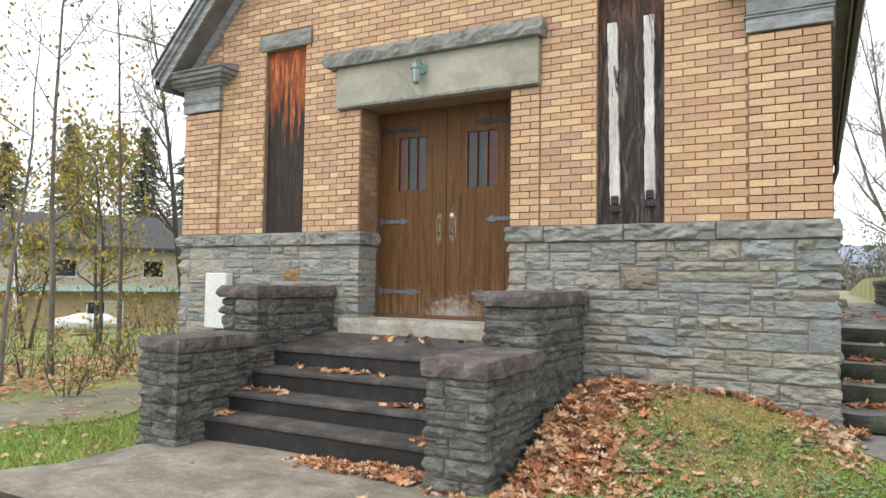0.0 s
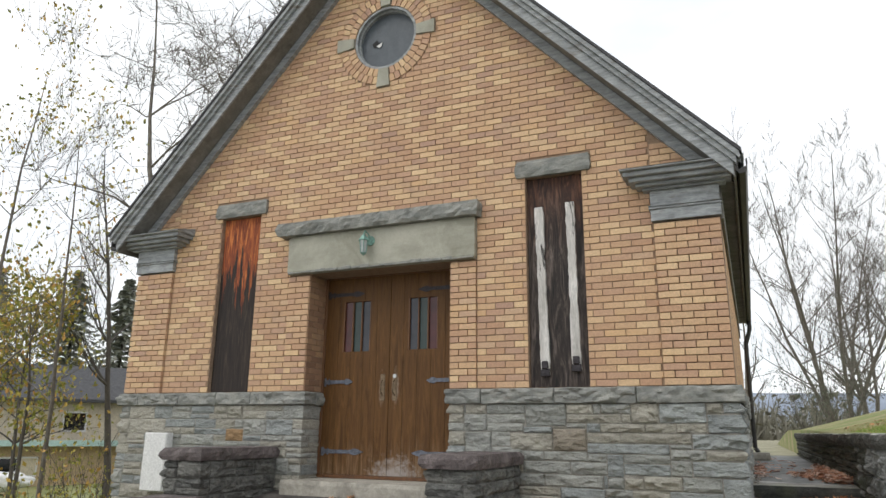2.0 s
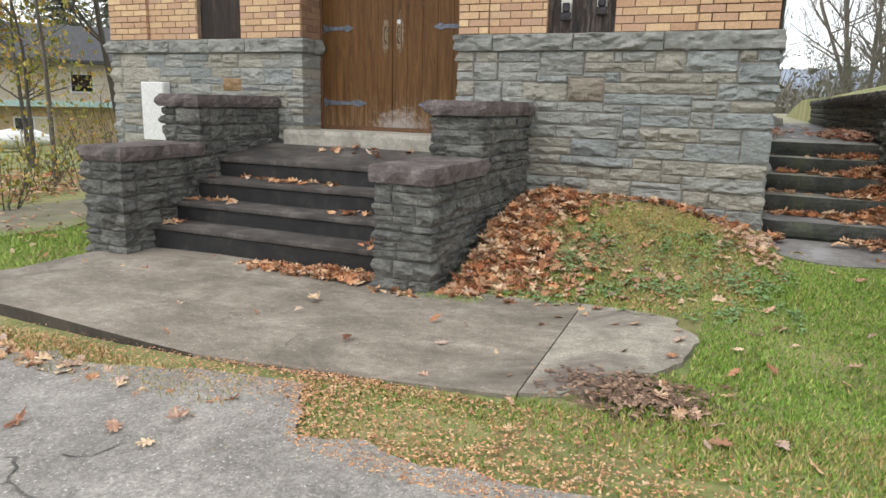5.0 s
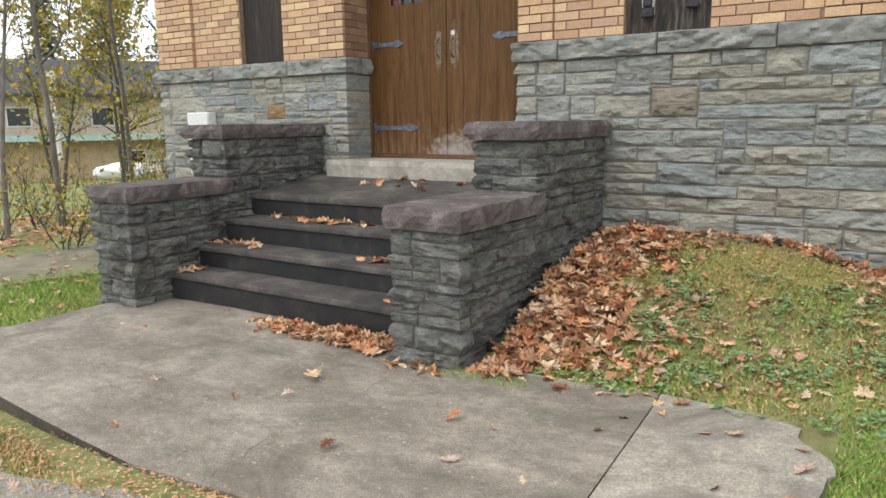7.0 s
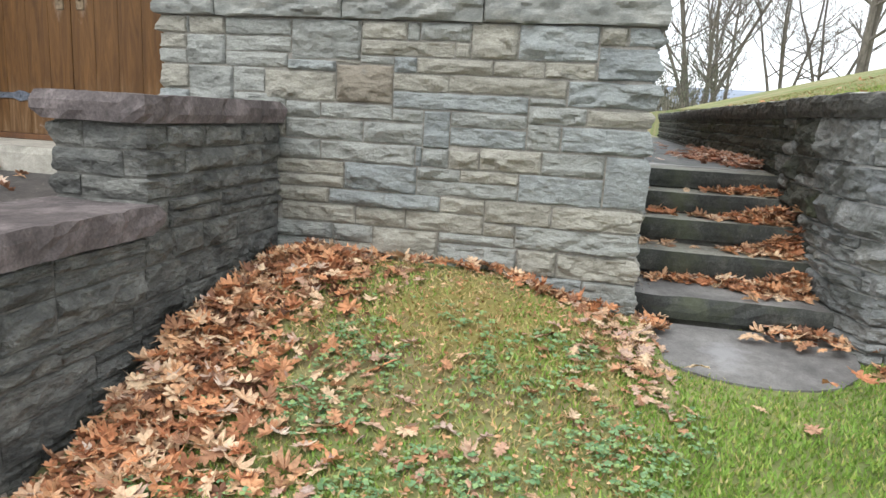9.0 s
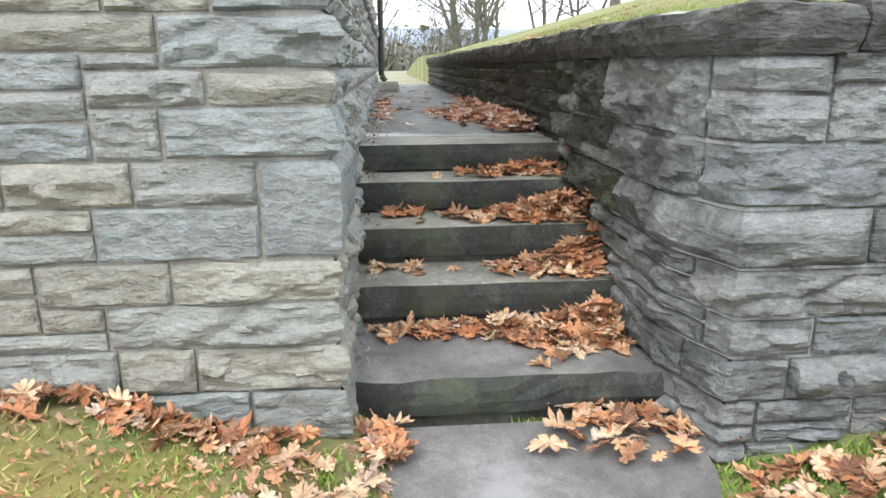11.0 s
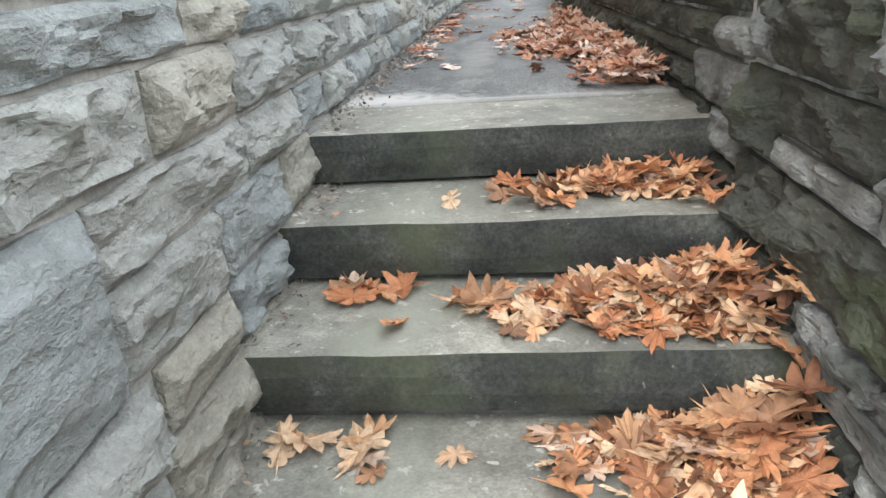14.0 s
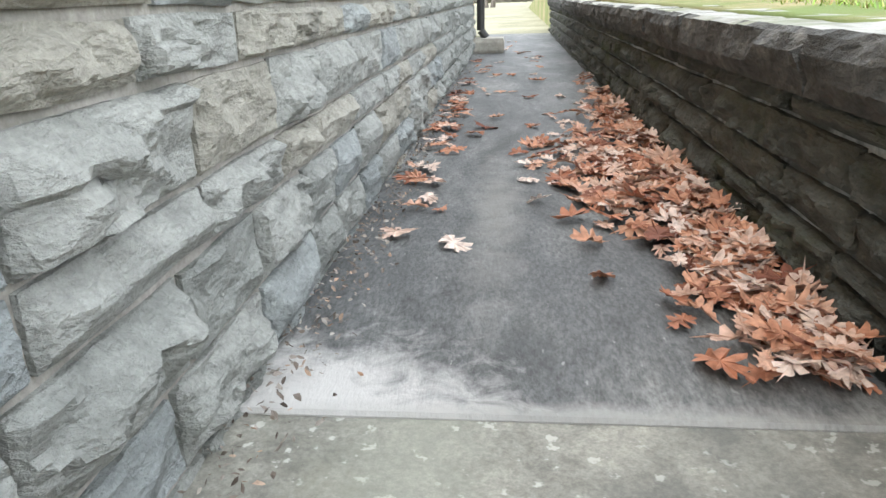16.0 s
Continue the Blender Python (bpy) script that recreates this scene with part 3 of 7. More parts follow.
def rod(bm, a, b, r0, r1=None, sides=8):
    """A tapered rod from a to b."""
    a, b = Vector(a), Vector(b)
    r1 = r0 if r1 is None else r1
    q = (b - a).to_track_quat("Z", "Y")
    rings = []
    for c, r in ((a, r0), (b, r1)):
        rings.append([bm.verts.new(c + q @ Vector((r * math.cos(k * math.tau / sides), r * math.sin(k * math.tau / sides), 0))) for k in range(sides)])
    for k in range(sides):
        bm.faces.new((rings[0][k], rings[0][(k + 1) % sides], rings[1][(k + 1) % sides], rings[1][k]))
    bm.faces.new(rings[0][::-1])
    bm.faces.new(rings[1])
    return bm


def prism(bm, outline, a, b):
    """An outline of (u, v) swept from frame a to frame b, each a function of (u, v)."""
    r0 = [bm.verts.new(a(u, v)) for u, v in outline]
    r1 = [bm.verts.new(b(u, v)) for u, v in outline]
    n = len(outline)
    for k in range(n):
        bm.faces.new((r0[k], r0[(k + 1) % n], r1[(k + 1) % n], r1[k]))
    bm.faces.new(r0[::-1])
    bm.faces.new(r1)
    bmesh.ops.recalc_face_normals(bm, faces=bm.faces[:])
    return bm


def sheet(name, outline, z_of, mat, step=0.25, thick=0.08, lift=0.0, parent=None):
    """A slab of ground surface with an outline in plan, laid over the ground, with real edges."""
    bm = bmesh.new()
    loop = []
    n = len(outline)
    for k in range(n):
        (x0, y0), (x1, y1) = outline[k], outline[(k + 1) % n]
        m = max(1, int(math.hypot(x1 - x0, y1 - y0) / step))
        for j in range(m):
            loop.append((x0 + (x1 - x0) * j / m, y0 + (y1 - y0) * j / m))
    vs = [bm.verts.new((x, y, 0)) for x, y in loop]
    bm.faces.new(vs)
    xs, ys = [p[0] for p in loop], [p[1] for p in loop]
    for c in np.arange(math.floor(min(xs) / step) * step, max(xs), step):
        bmesh.ops.bisect_plane(bm, geom=bm.verts[:] + bm.edges[:] + bm.faces[:], plane_co=(c, 0, 0), plane_no=(1, 0, 0))
    for c in np.arange(math.floor(min(ys) / step) * step, max(ys), step):
        bmesh.ops.bisect_plane(bm, geom=bm.verts[:] + bm.edges[:] + bm.faces[:], plane_co=(0, c, 0), plane_no=(0, 1, 0))
    for v in bm.verts:
        v.co.z = z_of(v.co.x, v.co.y) + lift
    if thick:
        ext = bmesh.ops.extrude_face_region(bm, geom=bm.faces[:])
        for v in ext["geom"]:
            if isinstance(v, bmesh.types.BMVert):
                v.co.z -= thick
    bmesh.ops.recalc_face_normals(bm, faces=bm.faces[:])
    return part(name, bm, mat, parent)


class Course:
    """A line in plan, along which stones are laid; its outside is on the right of the way it runs."""

    def __init__(self, pts):
        self.p = [Vector((*q, 0)) for q in pts]
        self.at = [0.0]
        for a, b in zip(self.p, self.p[1:]):
            self.at.append(self.at[-1] + (b - a).length)
        self.length = self.at[-1]
        self.out = []
        for a, b in zip(self.p, self.p[1:]):
            d = (b - a).normalized()
            self.out.append(Vector((d.y, -d.x, 0)))

    def place(self, u):
        u = min(max(u, 0.0), self.length)
        k = 0
        while k < len(self.out) - 1 and u > self.at[k + 1] + 1e-6:
            k += 1
        pos = self.p[k].lerp(self.p[k + 1], (u - self.at[k]) / (self.at[k + 1] - self.at[k]))
        n = self.out[k]
        if k < len(self.out) - 1 and abs(u - self.at[k + 1]) < 1e-4:
            n = self.out[k] + self.out[k + 1]
            n = n / max(0.3, n.length_squared) * 2
        return pos, n


def stone_mesh(course, u0, u1, z0, z1, rng, rise=0.028, cell=0.075, joint=0.0045, rock=1.0, flare=None):
    """One rock-faced stone on a course: pitched margins, a few broken planes, bites struck out of the edges, and sides that run back into the mortar."""
    u0, u1, z0, z1 = u0 + joint, u1 - joint, z0 + joint, z1 - joint
    w_u, w_z = u1 - u0, z1 - z0
    inset = min(0.009, w_z * 0.14, w_u * 0.14)
    nu, nz = max(2, min(56, round(w_u / cell))), max(3, min(20, round(w_z / (cell * 0.8))))
    us = [u0, u0] + [u0 + inset + (w_u - 2 * inset) * k / nu for k in range(nu + 1)] + [u1, u1]
    us += [c for c in course.at[1:-1] if u0 + 0.02 < c < u1 - 0.02]
    us = sorted(us)
    zs = [z0, z0] + [z0 + inset + (w_z - 2 * inset) * k / nz for k in range(nz + 1)] + [z1, z1]
    seed = Vector((rng.random() * 90, rng.random() * 90, rng.random() * 90))
    lift = rise * rng.uniform(0.75, 1.35)
    dressed = rng.random() < 0.14
    broken = 0.2 if dressed else rng.choice((0.45, 0.7, 1.0, 1.15))
    planes = [(lift * rng.uniform(0.9, 1.5), rng.uniform(u0, u1), rng.uniform(z0, z1), rng.uniform(-0.3, 0.3) * rock, rng.uniform(-0.6, 0.45) * rock)
              for _ in range(max(3, int(w_u / 0.09)))]
    if dressed:
        planes = [(lift * 0.8, (u0 + u1) / 2, (z0 + z1) / 2, rng.uniform(-0.03, 0.03), rng.uniform(-0.08, 0.08))]
    pitch = [rng.uniform(0.45, 1.2) for _ in range(4)]
    bites = []
    for _ in range(int((w_u + w_z) / (0.16 if dressed else 0.055))):
        edge = rng.random()
        bu, bz = rng.uniform(u0, u1), rng.uniform(z0, z1)
        if edge < 0.55:
            bz = z0 + rng.uniform(-0.01, 0.035)
        elif edge < 0.8:
            bz = z1 - rng.uniform(-0.01, 0.03)
        bites.append((bu, bz, lift * rng.uniform(0.1, 0.75), rng.uniform(7, 18), rng.uniform(0.8, 2.4)))
    verts = []
    for i, u in enumerate(us):
        pos, n = course.place(u)
        for j, z in enumerate(zs):
            jit = 0.0
            if i in (0, len(us) - 1) or j in (0, len(zs) - 1):
                d = -0.03
            elif i in (1, len(us) - 2) or j in (1, len(zs) - 2):
                d = 0.002 + 0.006 * noise.noise(seed + Vector((u * 9, z * 9, 0)))
            else:
                wu = u + 0.02 * noise.noise(seed + Vector((u * 14, z * 14, 2)))
                wz = z + 0.014 * noise.noise(seed + Vector((u * 14, z * 14, 7)))
                d = min(p[0] + (wu - p[1]) * p[3] + (wz - p[2]) * p[4] for p in planes)
                d = max(d, lift * 0.25)
                for bu, bz, lo, k, wide in bites:
                    q = ((wu - bu) / wide) ** 2 + (wz - bz) ** 2
                    if lo + k * q < d:
                        d = lo + k * q
                d = min(d, 0.004 + (u - u0) * pitch[0], 0.004 + (u1 - u) * pitch[1], 0.004 + (z - z0) * pitch[2], 0.004 + (z1 - z) * pitch[3])
                r1 = abs(noise.noise(seed + Vector((wu * 8, wz * 14, 0))))
                r2 = abs(noise.noise(seed + Vector((wu * 24, wz * 36, 4))))
                r3 = noise.noise(seed + Vector((wu * 5, wz * 13, 9)))
                shelf = 0.009 if r3 > 0.08 else 0.0
                d += rock * broken * (0.03 * r1 + 0.007 * r2 + shelf - 0.01)
                d = max(0.003, d)
                jit = 0.25 * cell * noise.noise(seed + Vector((u * 23, z * 23, 8)))
            if flare:
                d += flare(z)
            wob = 0.006 * noise.noise(seed + Vector((z * 11, u * 8, 3))) + jit * 0.3
            verts.append((pos.x + n.x * d - n.y * jit * 0.5, pos.y + n.y * d + n.x * jit * 0.5, z + wob))
    w = len(zs)
    faces = [(i * w + j, (i + 1) * w + j, (i + 1) * w + j + 1, i * w + j + 1) for i in range(len(us) - 1) for j in range(w - 1)]
    return verts, faces


def crisp(ob, angle=17):
    """Soft shading that breaks at the sharper arrises."""
    ob.data.polygons.foreach_set("use_smooth", [True] * len(ob.data.polygons))
    ob.data.set_sharp_from_angle(angle=radians(angle))
    return ob


def lay_stones(course, z0, z1, seed, heights=(0.12, 0.19), lengths=(0.22, 0.62), split=0.45, keep=None, specials=()):
    """Broken ashlar: courses of uneven height, in which some stretches hold two thin stones, as rows of (u0, u1, z0, z1)."""
    rng = random.Random(seed)
    out, z = [], z0
    while z < z1 - 0.02:
        h = rng.uniform(*heights)
        if z1 - z - h < heights[0] * 0.7:
            h = z1 - z
        u = -rng.uniform(0, 0.25)
        while u < course.length - 0.02:
            run = rng.uniform(*lengths) * (1.0 if h > 0.1 else 1.2)
            e = u + run
            if course.length - e < 0.16:
                e = course.length
            a, b = max(u, 0.0), min(e, course.length)
            near = [c for c in course.at[1:-1] if abs(a - c) < 0.09]
            if b - a > 0.05:
                if rng.random() < split and h > 0.115:
                    cut = z + h * rng.uniform(0.36, 0.64)
                    for p, q in ((z, cut), (cut, z + h)):
                        if b - a > 0.45 and rng.random() < 0.5:
                            m = a + (b - a) * rng.uniform(0.35, 0.65)
                            out += [(a, m, p, q), (m, b, p, q)]
                        else:
                            out.append((a, b, p, q))
                else:
                    out.append((a, b, z, z + h))
            u = e
            if any(abs(u - c) < 0.09 for c in course.at[1:-1]):
                u_c = min(course.at[1:-1], key=lambda c: abs(u - c))
                # no joint on a corner: the last stones run round it
                ends = [i for i, o in enumerate(out) if abs(o[1] - b) < 1e-6 and o[2] > z - 1e-6]
                if ends:
                    for i in ends:
                        o = out[i]
                        out[i] = (o[0], min(course.length, u_c + 0.14), o[2], o[3])
                    u = u_c + 0.14
        z += h
    for a, b, p, q in specials:
        hit = [o for o in out if o[0] < b and o[1] > a and o[2] < q and o[3] > p]
        levels = sorted({z for o in hit for z in o[2:]})
        p, q = min(levels, key=lambda z: abs(z - p)), min(levels, key=lambda z: abs(z - q))
        rest = []
        for o in out:
            if o[0] < b and o[1] > a and o[2] < q - 0.005 and o[3] > p + 0.005:
                # what is left of a stone that the large one displaces
                for lo, hi in ((o[0], min(a, o[1])), (max(b, o[0]), o[1])):
                    if hi - lo > 0.04:
                        rest.append((lo, hi, o[2], o[3]))
                for lo, hi in ((o[2], p), (q, o[3])):
                    if hi - lo > 0.02:
                        rest.append((max(a, o[0]), min(b, o[1]), lo, hi))
            else:
                rest.append(o)
        out = rest + [(a, b, p, q)]
    return [o for o in out if keep is None or keep(*o)]


def stone_wall(parent, course, rows, mat, seed, limit=300, rise=0.028, cell=0.075, rock=1.0, flare=None, name="stone", rest="small_stones", joint=0.0045):
    """Stones as pieces of their own under parent; those past the limit are joined into one."""
    rng = random.Random(seed)
    more_v, more_f = [], []
    for k, (a, b, p, q) in enumerate(rows):
        verts, faces = stone_mesh(course, a, b, p, q, rng, rise, cell, joint, rock, flare)
        if k < limit:
            crisp(link(name, verts, faces, rng.choice(mat(a, b)) if callable(mat) else mat, parent))
        else:
            o = len(more_v)
            more_v += verts
            more_f += [tuple(i + o for i in f) for f in faces]
    if more_v:
        tagged(crisp(link(rest, more_v, more_f, m_stone_grey if callable(mat) else mat, parent)), kind="stuff")


def backing(name, pts, z0, z1, mat, thick=0.3, label="", set_back=0.001):
    """The solid core of a wall along a line in plan, behind its stones."""
    c = Course(pts)
    front, rear = [], []
    for u in c.at:
        pos, n = c.place(u)
        front.append((pos.x - n.x * set_back, pos.y - n.y * set_back))
        rear.append((pos.x - n.x * thick, pos.y - n.y * thick))
    loop = front + rear[::-1]
    n = len(loop)
    verts = [(x, y, z0) for x, y in loop] + [(x, y, z1) for x, y in loop]
    faces = [(k, (k + 1) % n, (k + 1) % n + n, k + n) for k in range(n)]
    m = len(front)
    for k in range(m - 1):
        faces.append((k, k + 1, n - 2 - k, n - 1 - k)[::-1])
        faces.append((n + k, n + k + 1, 2 * n - 2 - k, 2 * n - 1 - k))
    ob = link(name, verts, faces, mat)
    return tagged(ob, label, "wall", kind="structure")


def slab_stone(name, dims, mat, parent=None, label="", seed=0, amp=0.012, cell=0.09, top_amp=0.25, bevel=0.012):
    """A thick dressed slab whose edges are broken and worn."""
    x0, x1, y0, y1, z0, z1 = dims
    bm = box(bmesh.new(), *dims)
    for axis, lo, hi in ((0, x0, x1), (1, y0, y1), (2, z0, z1)):
        cells = max(2, min(60, int((hi - lo) / cell)))
        if axis == 2:
            cells = max(3, int((hi - lo) / 0.035))
        for k in range(1, cells):
            co, no = [0, 0, 0], [0, 0, 0]
            co[axis], no[axis] = lo + (hi - lo) * k / cells, 1
            bmesh.ops.bisect_plane(bm, geom=bm.verts[:] + bm.edges[:] + bm.faces[:], plane_co=co, plane_no=no)
    s = Vector((seed * 3.1, seed * 1.7, seed * 5.3))
    mid = Vector(((x0 + x1) / 2, (y0 + y1) / 2, (z0 + z1) / 2))
    for v in bm.verts:
        q = v.co * 9 + s
        d = Vector((0, 0, 0))
        a = amp * (noise.noise(q) + 0.6 * noise.noise(q * 2.6))
        for axis, lo, hi in ((0, x0, x1), (1, y0, y1)):
            if abs(v.co[axis] - lo) < 1e-5:
                d[axis] += a + bevel * (1 if abs(v.co.z - z0) < 1e-5 or abs(v.co.z - z1) < 1e-5 else 0)
            if abs(v.co[axis] - hi) < 1e-5:
                d[axis] -= a + bevel * (1 if abs(v.co.z - z0) < 1e-5 or abs(v.co.z - z1) < 1e-5 else 0)
        if abs(v.co.z - z1) < 1e-5:
            d.z += top_amp * a
        v.co += d
    return part(name, bm, mat, parent, label)


# ---- ground and distance ----
def axis_steps(lo, hi, fine, far):
    near = list(np.arange(lo, hi + 1e-6, fine))
    step, a, b = fine, near[0], near[-1]
    left, right = [], []
    while b < far or a > -far:
        step *= 1.35
        a, b = a - step, b + step
        left.append(a)
        right.append(b)
    return left[::-1] + near + right


def ground_mesh():
    xs, ys = axis_steps(-13.0, 8.0, 0.15, 4000), axis_steps(-4.0, 18.0, 0.15, 4000)
    verts = []
    for x in xs:
        for y in ys:
            z = height(x, y) + 0.012 * noise.noise(Vector((x * 1.3, y * 1.3, 0)))
            r = math.hypot(x, y)
            z -= 14.0 * smooth(60, 300, y)
            verts.append((x, y, z - 0.01))
    w = len(ys)
    faces = [(i * w + j, (i + 1) * w + j, (i + 1) * w + j + 1, i * w + j + 1) for i in range(len(xs) - 1) for j in range(w - 1)]
    ob = link("ground", verts, faces, m_grass_ground, flat=False)
    return tagged(ob, "patchy autumn lawn and soil around the chapel", "ground", kind="structure")


ground_mesh()


def ridge(name, radius, a0, a1, top, mat, label, rough=0.25, foot=-30):
    verts, faces = [], []
    n = 90
    for k in range(n + 1):
        a = radians(a0 + (a1 - a0) * k / n)
        h = top * (0.8 + rough * noise.noise(Vector((k * 0.07, top, 0))) + 0.03 * noise.noise(Vector((k * 1.7, top, 4))))
        for r, z in ((radius, foot), (radius * 1.1, h * 0.6), (radius * 1.25, h), (radius * 1.6, foot)):
            verts.append((r * math.sin(a), r * math.cos(a), z))
    for k in range(n):
        for j in range(3):
            faces.append((k * 4 + j, k * 4 + 4 + j, k * 4 + 5 + j, k * 4 + 1 + j))
    return tagged(link(name, verts, faces, mat, flat=False), label, "hills", kind="structure")


ridge("backdrop", 1300, -75, 75, 105, m_ridge, "hazy blue wooded ridge across the valley")


def hill_height(x, y):
    z = 1.465 + 0.262 * max(0.0, x - 1.6) * (1 - 0.5 * smooth(9, 20, x)) * smooth(5.2, 14.0, y) + 0.008 * (y - 6.2)
    z = min(z, 3.5) - 0.9 * smooth(24, 45, y)
    return z - 0.012 * max(0.0, y - 45)


def hill_mesh():
    xs = [1.3, 1.45, 1.7, 2.0, 2.4, 2.8, 3.3, 3.9, 4.6, 5.4, 6.4, 7.6, 9, 11, 14, 18, 24, 32, 42, 55]
    ys = [6.25, 6.4, 6.7, 7.1, 7.6, 8.2, 9, 10, 11, 12.2, 13.5, 15, 17, 19, 22, 26, 32, 40, 52, 70]
    verts = [(x, y, hill_height(x, y) + 0.03 * noise.noise(Vector((x, y, 0)))) for x in xs for y in ys]
    w = len(ys)
    faces = [(i * w + j, (i + 1) * w + j, (i + 1) * w + j + 1, i * w + j + 1) for i in range(len(xs) - 1) for j in range(w - 1)]
    o = len(verts)
    verts += [(1.29, y, -0.6) for y in ys]
    faces += [(j, j + 1, o + j + 1, o + j) for j in range(w - 1)]
    ob = link("ground_hill", verts, faces, m_hill, flat=False)
    return tagged(ob, "dry green and straw-coloured graveyard hill", "hill", kind="structure")


hill_mesh()
tagged(sheet("ground_field", [(-8, 18.6), (1.3, 18.6), (1.3, 40), (14, 70), (-30, 70), (-12, 30)], height, m_field, 3.0, 0.0, 0.03), "straw-coloured field behind the chapel", "field", kind="structure")


def low(x, y):
    return height(x, y)


ROAD = [(-30, -30), (30, -30), (30, 0.9), (6, 1.2), (1.5, 1.7), (0.3, 2.0), (-0.3, 2.06), (-1.1, 2.05), (-1.55, 2.12), (-1.8, 2.47), (-2.3, 2.5), (-2.9, 2.32), (-3.7, 2.27),
        (-4.2, 2.12), (-5.4, 1.9), (-7, 2.2), (-8.2, 2.6), (-30, 2.6)]


def road_outline():
    """The drive's edge, broken into small uneven bites."""
    out = []
    for k, (x0, y0) in enumerate(ROAD):
        x1, y1 = ROAD[(k + 1) % len(ROAD)]
        n = max(1, int(math.hypot(x1 - x0, y1 - y0) / 0.14)) if y0 > 0.5 and y1 > 0.5 and abs(x0) < 9 and abs(x1) < 9 else 1
        for j in range(n):
            x, y = x0 + (x1 - x0) * j / n, y0 + (y1 - y0) * j / n
            out.append((x, y + (0.09 * noise.noise(Vector((x * 5, y * 5, 7))) + 0.05 * noise.noise(Vector((x * 14, 0, 2))) if n > 1 else 0)))
    return out


tagged(sheet("road", road_outline(), low, m_asphalt, 1.0, 0.05, 0.012), "cracked grey asphalt drive with ragged edges", "road", kind="structure")


def crack(name, pts, width=0.012, z=low, lift=0.016, mat=None):
    """A thin open crack, as a dark jagged ribbon sunk between the edges of the paving."""
    verts, faces = [], []
    rng = random.Random(len(pts) * 7 + int(pts[0][0] * 100))
    fine = []
    for (x0, y0), (x1, y1) in zip(pts, pts[1:]):
        m = max(2, int(math.hypot(x1 - x0, y1 - y0) / 0.05))
        fine += [(x0 + (x1 - x0) * j / m + rng.uniform(-0.015, 0.015), y0 + (y1 - y0) * j / m + rng.uniform(-0.015, 0.015)) for j in range(m)]
    for k, (x, y) in enumerate(fine):
        w = width * rng.uniform(0.3, 1.0)
        verts += [(x - w / 2, y - w / 2, z(x, y) + lift), (x + w / 2, y + w / 2, z(x, y) + lift)]
        if k:
            faces.append((2 * k - 2, 2 * k - 1, 2 * k + 1, 2 * k))
    return tagged(link(name, verts, faces, mat or m_tyre), "thin jagged crack in the paving", "crack", group="cracks in the drive", kind="structure")


def apron_z(x, y):
    """The apron stays more level than the drive, so that its edge stands clear at the low end."""
    return low(x, y) + 0.065 * smooth(2.3, 4.4, -x)


m_slab_edge = surface("dark_brown_slab_edge", [(0.3, (0.035, 0.028, 0.022)), (0.7, (0.10, 0.082, 0.065))], 5, 90, 0.9, 0.5, 0.006)
apron = tagged(sheet("pavement", [(-0.807, 2.74), (-0.837, 4.19), (-1.8, 4.16), (-2.2, 4.5), (-4.75, 4.5), (-5.08, 4.2), (-5.17, 3.4), (-5.55, 2.95), (-5.3, 2.76), (-4.38, 2.71),
                             (-3.4, 2.64), (-2.6, 2.6), (-2.0, 2.64), (-1.45, 2.68)], apron_z, m_slab, 0.5, 0.12, 0.014), "stained brown-grey concrete apron before the steps", "pavement", kind="structure")
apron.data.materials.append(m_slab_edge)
# Upright faces at the low end are darker than the slab's top.
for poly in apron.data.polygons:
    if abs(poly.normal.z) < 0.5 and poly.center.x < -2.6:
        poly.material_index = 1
corner = [(-0.801, 2.78), (-0.831, 4.19), (-0.55, 4.17)]
for k in range(26):
    t = k / 25
    cx, cy = float(np.interp(t, (0, 0.25, 0.5, 0.75, 1), (-0.3, -0.08, -0.16, -0.34, -0.62))), float(np.interp(t, (0, 0.25, 0.5, 0.75, 1), (4.12, 3.8, 3.4, 3.1, 2.84)))
    corner.append((cx + 0.06 * noise.noise(Vector((t * 14, 1, 0))), cy + 0.05 * noise.noise(Vector((t * 14, 5, 0)))))
tagged(sheet("pavement_1", corner, low, m_slab_light, 0.5, 0.1, 0.012),
       "pale concrete corner slab with a broken edge", "pavement", kind="structure")
tagged(sheet("pavement_2", [(-9.4, 2.4), (-8.0, 2.4), (-7.2, 4.0), (-6.75, 5.0), (-7.55, 6.6), (-7.6, 20), (-9.0, 20), (-9.0, 7), (-9.2, 5)], low, m_mossy_path, 1.0, 0.05, 0.015),
       "mossy asphalt footpath beside the chapel", "pavement", kind="structure")
for cp in ([(-2.6, 1.35), (-2.45, 1.5), (-2.3, 1.36), (-2.05, 1.3), (-1.8, 1.1), (-1.65, 0.9)], [(-2.6, 1.35), (-2.9, 1.5), (-3.1, 1.8), (-3.4, 1.9)], [(-2.3, 1.36), (-2.35, 1.05), (-2.2, 0.8)],
           [(-3.4, 1.9), (-3.9, 1.6), (-4.2, 1.1)]):
    crack("crack", cp, 0.013, mat=m_mortar_dark)
rc = random.Random(17)
for k in range(16):
    x, y, a = rc.uniform(-4.6, -0.2), rc.uniform(0.2, 1.9), rc.uniform(0, 6.28)
    run = [(x, y)]
    for _ in range(rc.randint(3, 7)):
        a += rc.gauss(0, 0.7)
        x, y = x + 0.13 * math.cos(a), y + 0.13 * math.sin(a)
        if y < 1.85:
            run.append((x, y))
    if len(run) > 2:
        crack("crack", run, 0.011, mat=m_mortar_dark)
crack("crack", [(-2.15, 2.62), (-2.2, 3.1), (-2.13, 3.5), (-2.17, 3.95)], 0.005, lift=0.033, mat=m_mortar_dark)


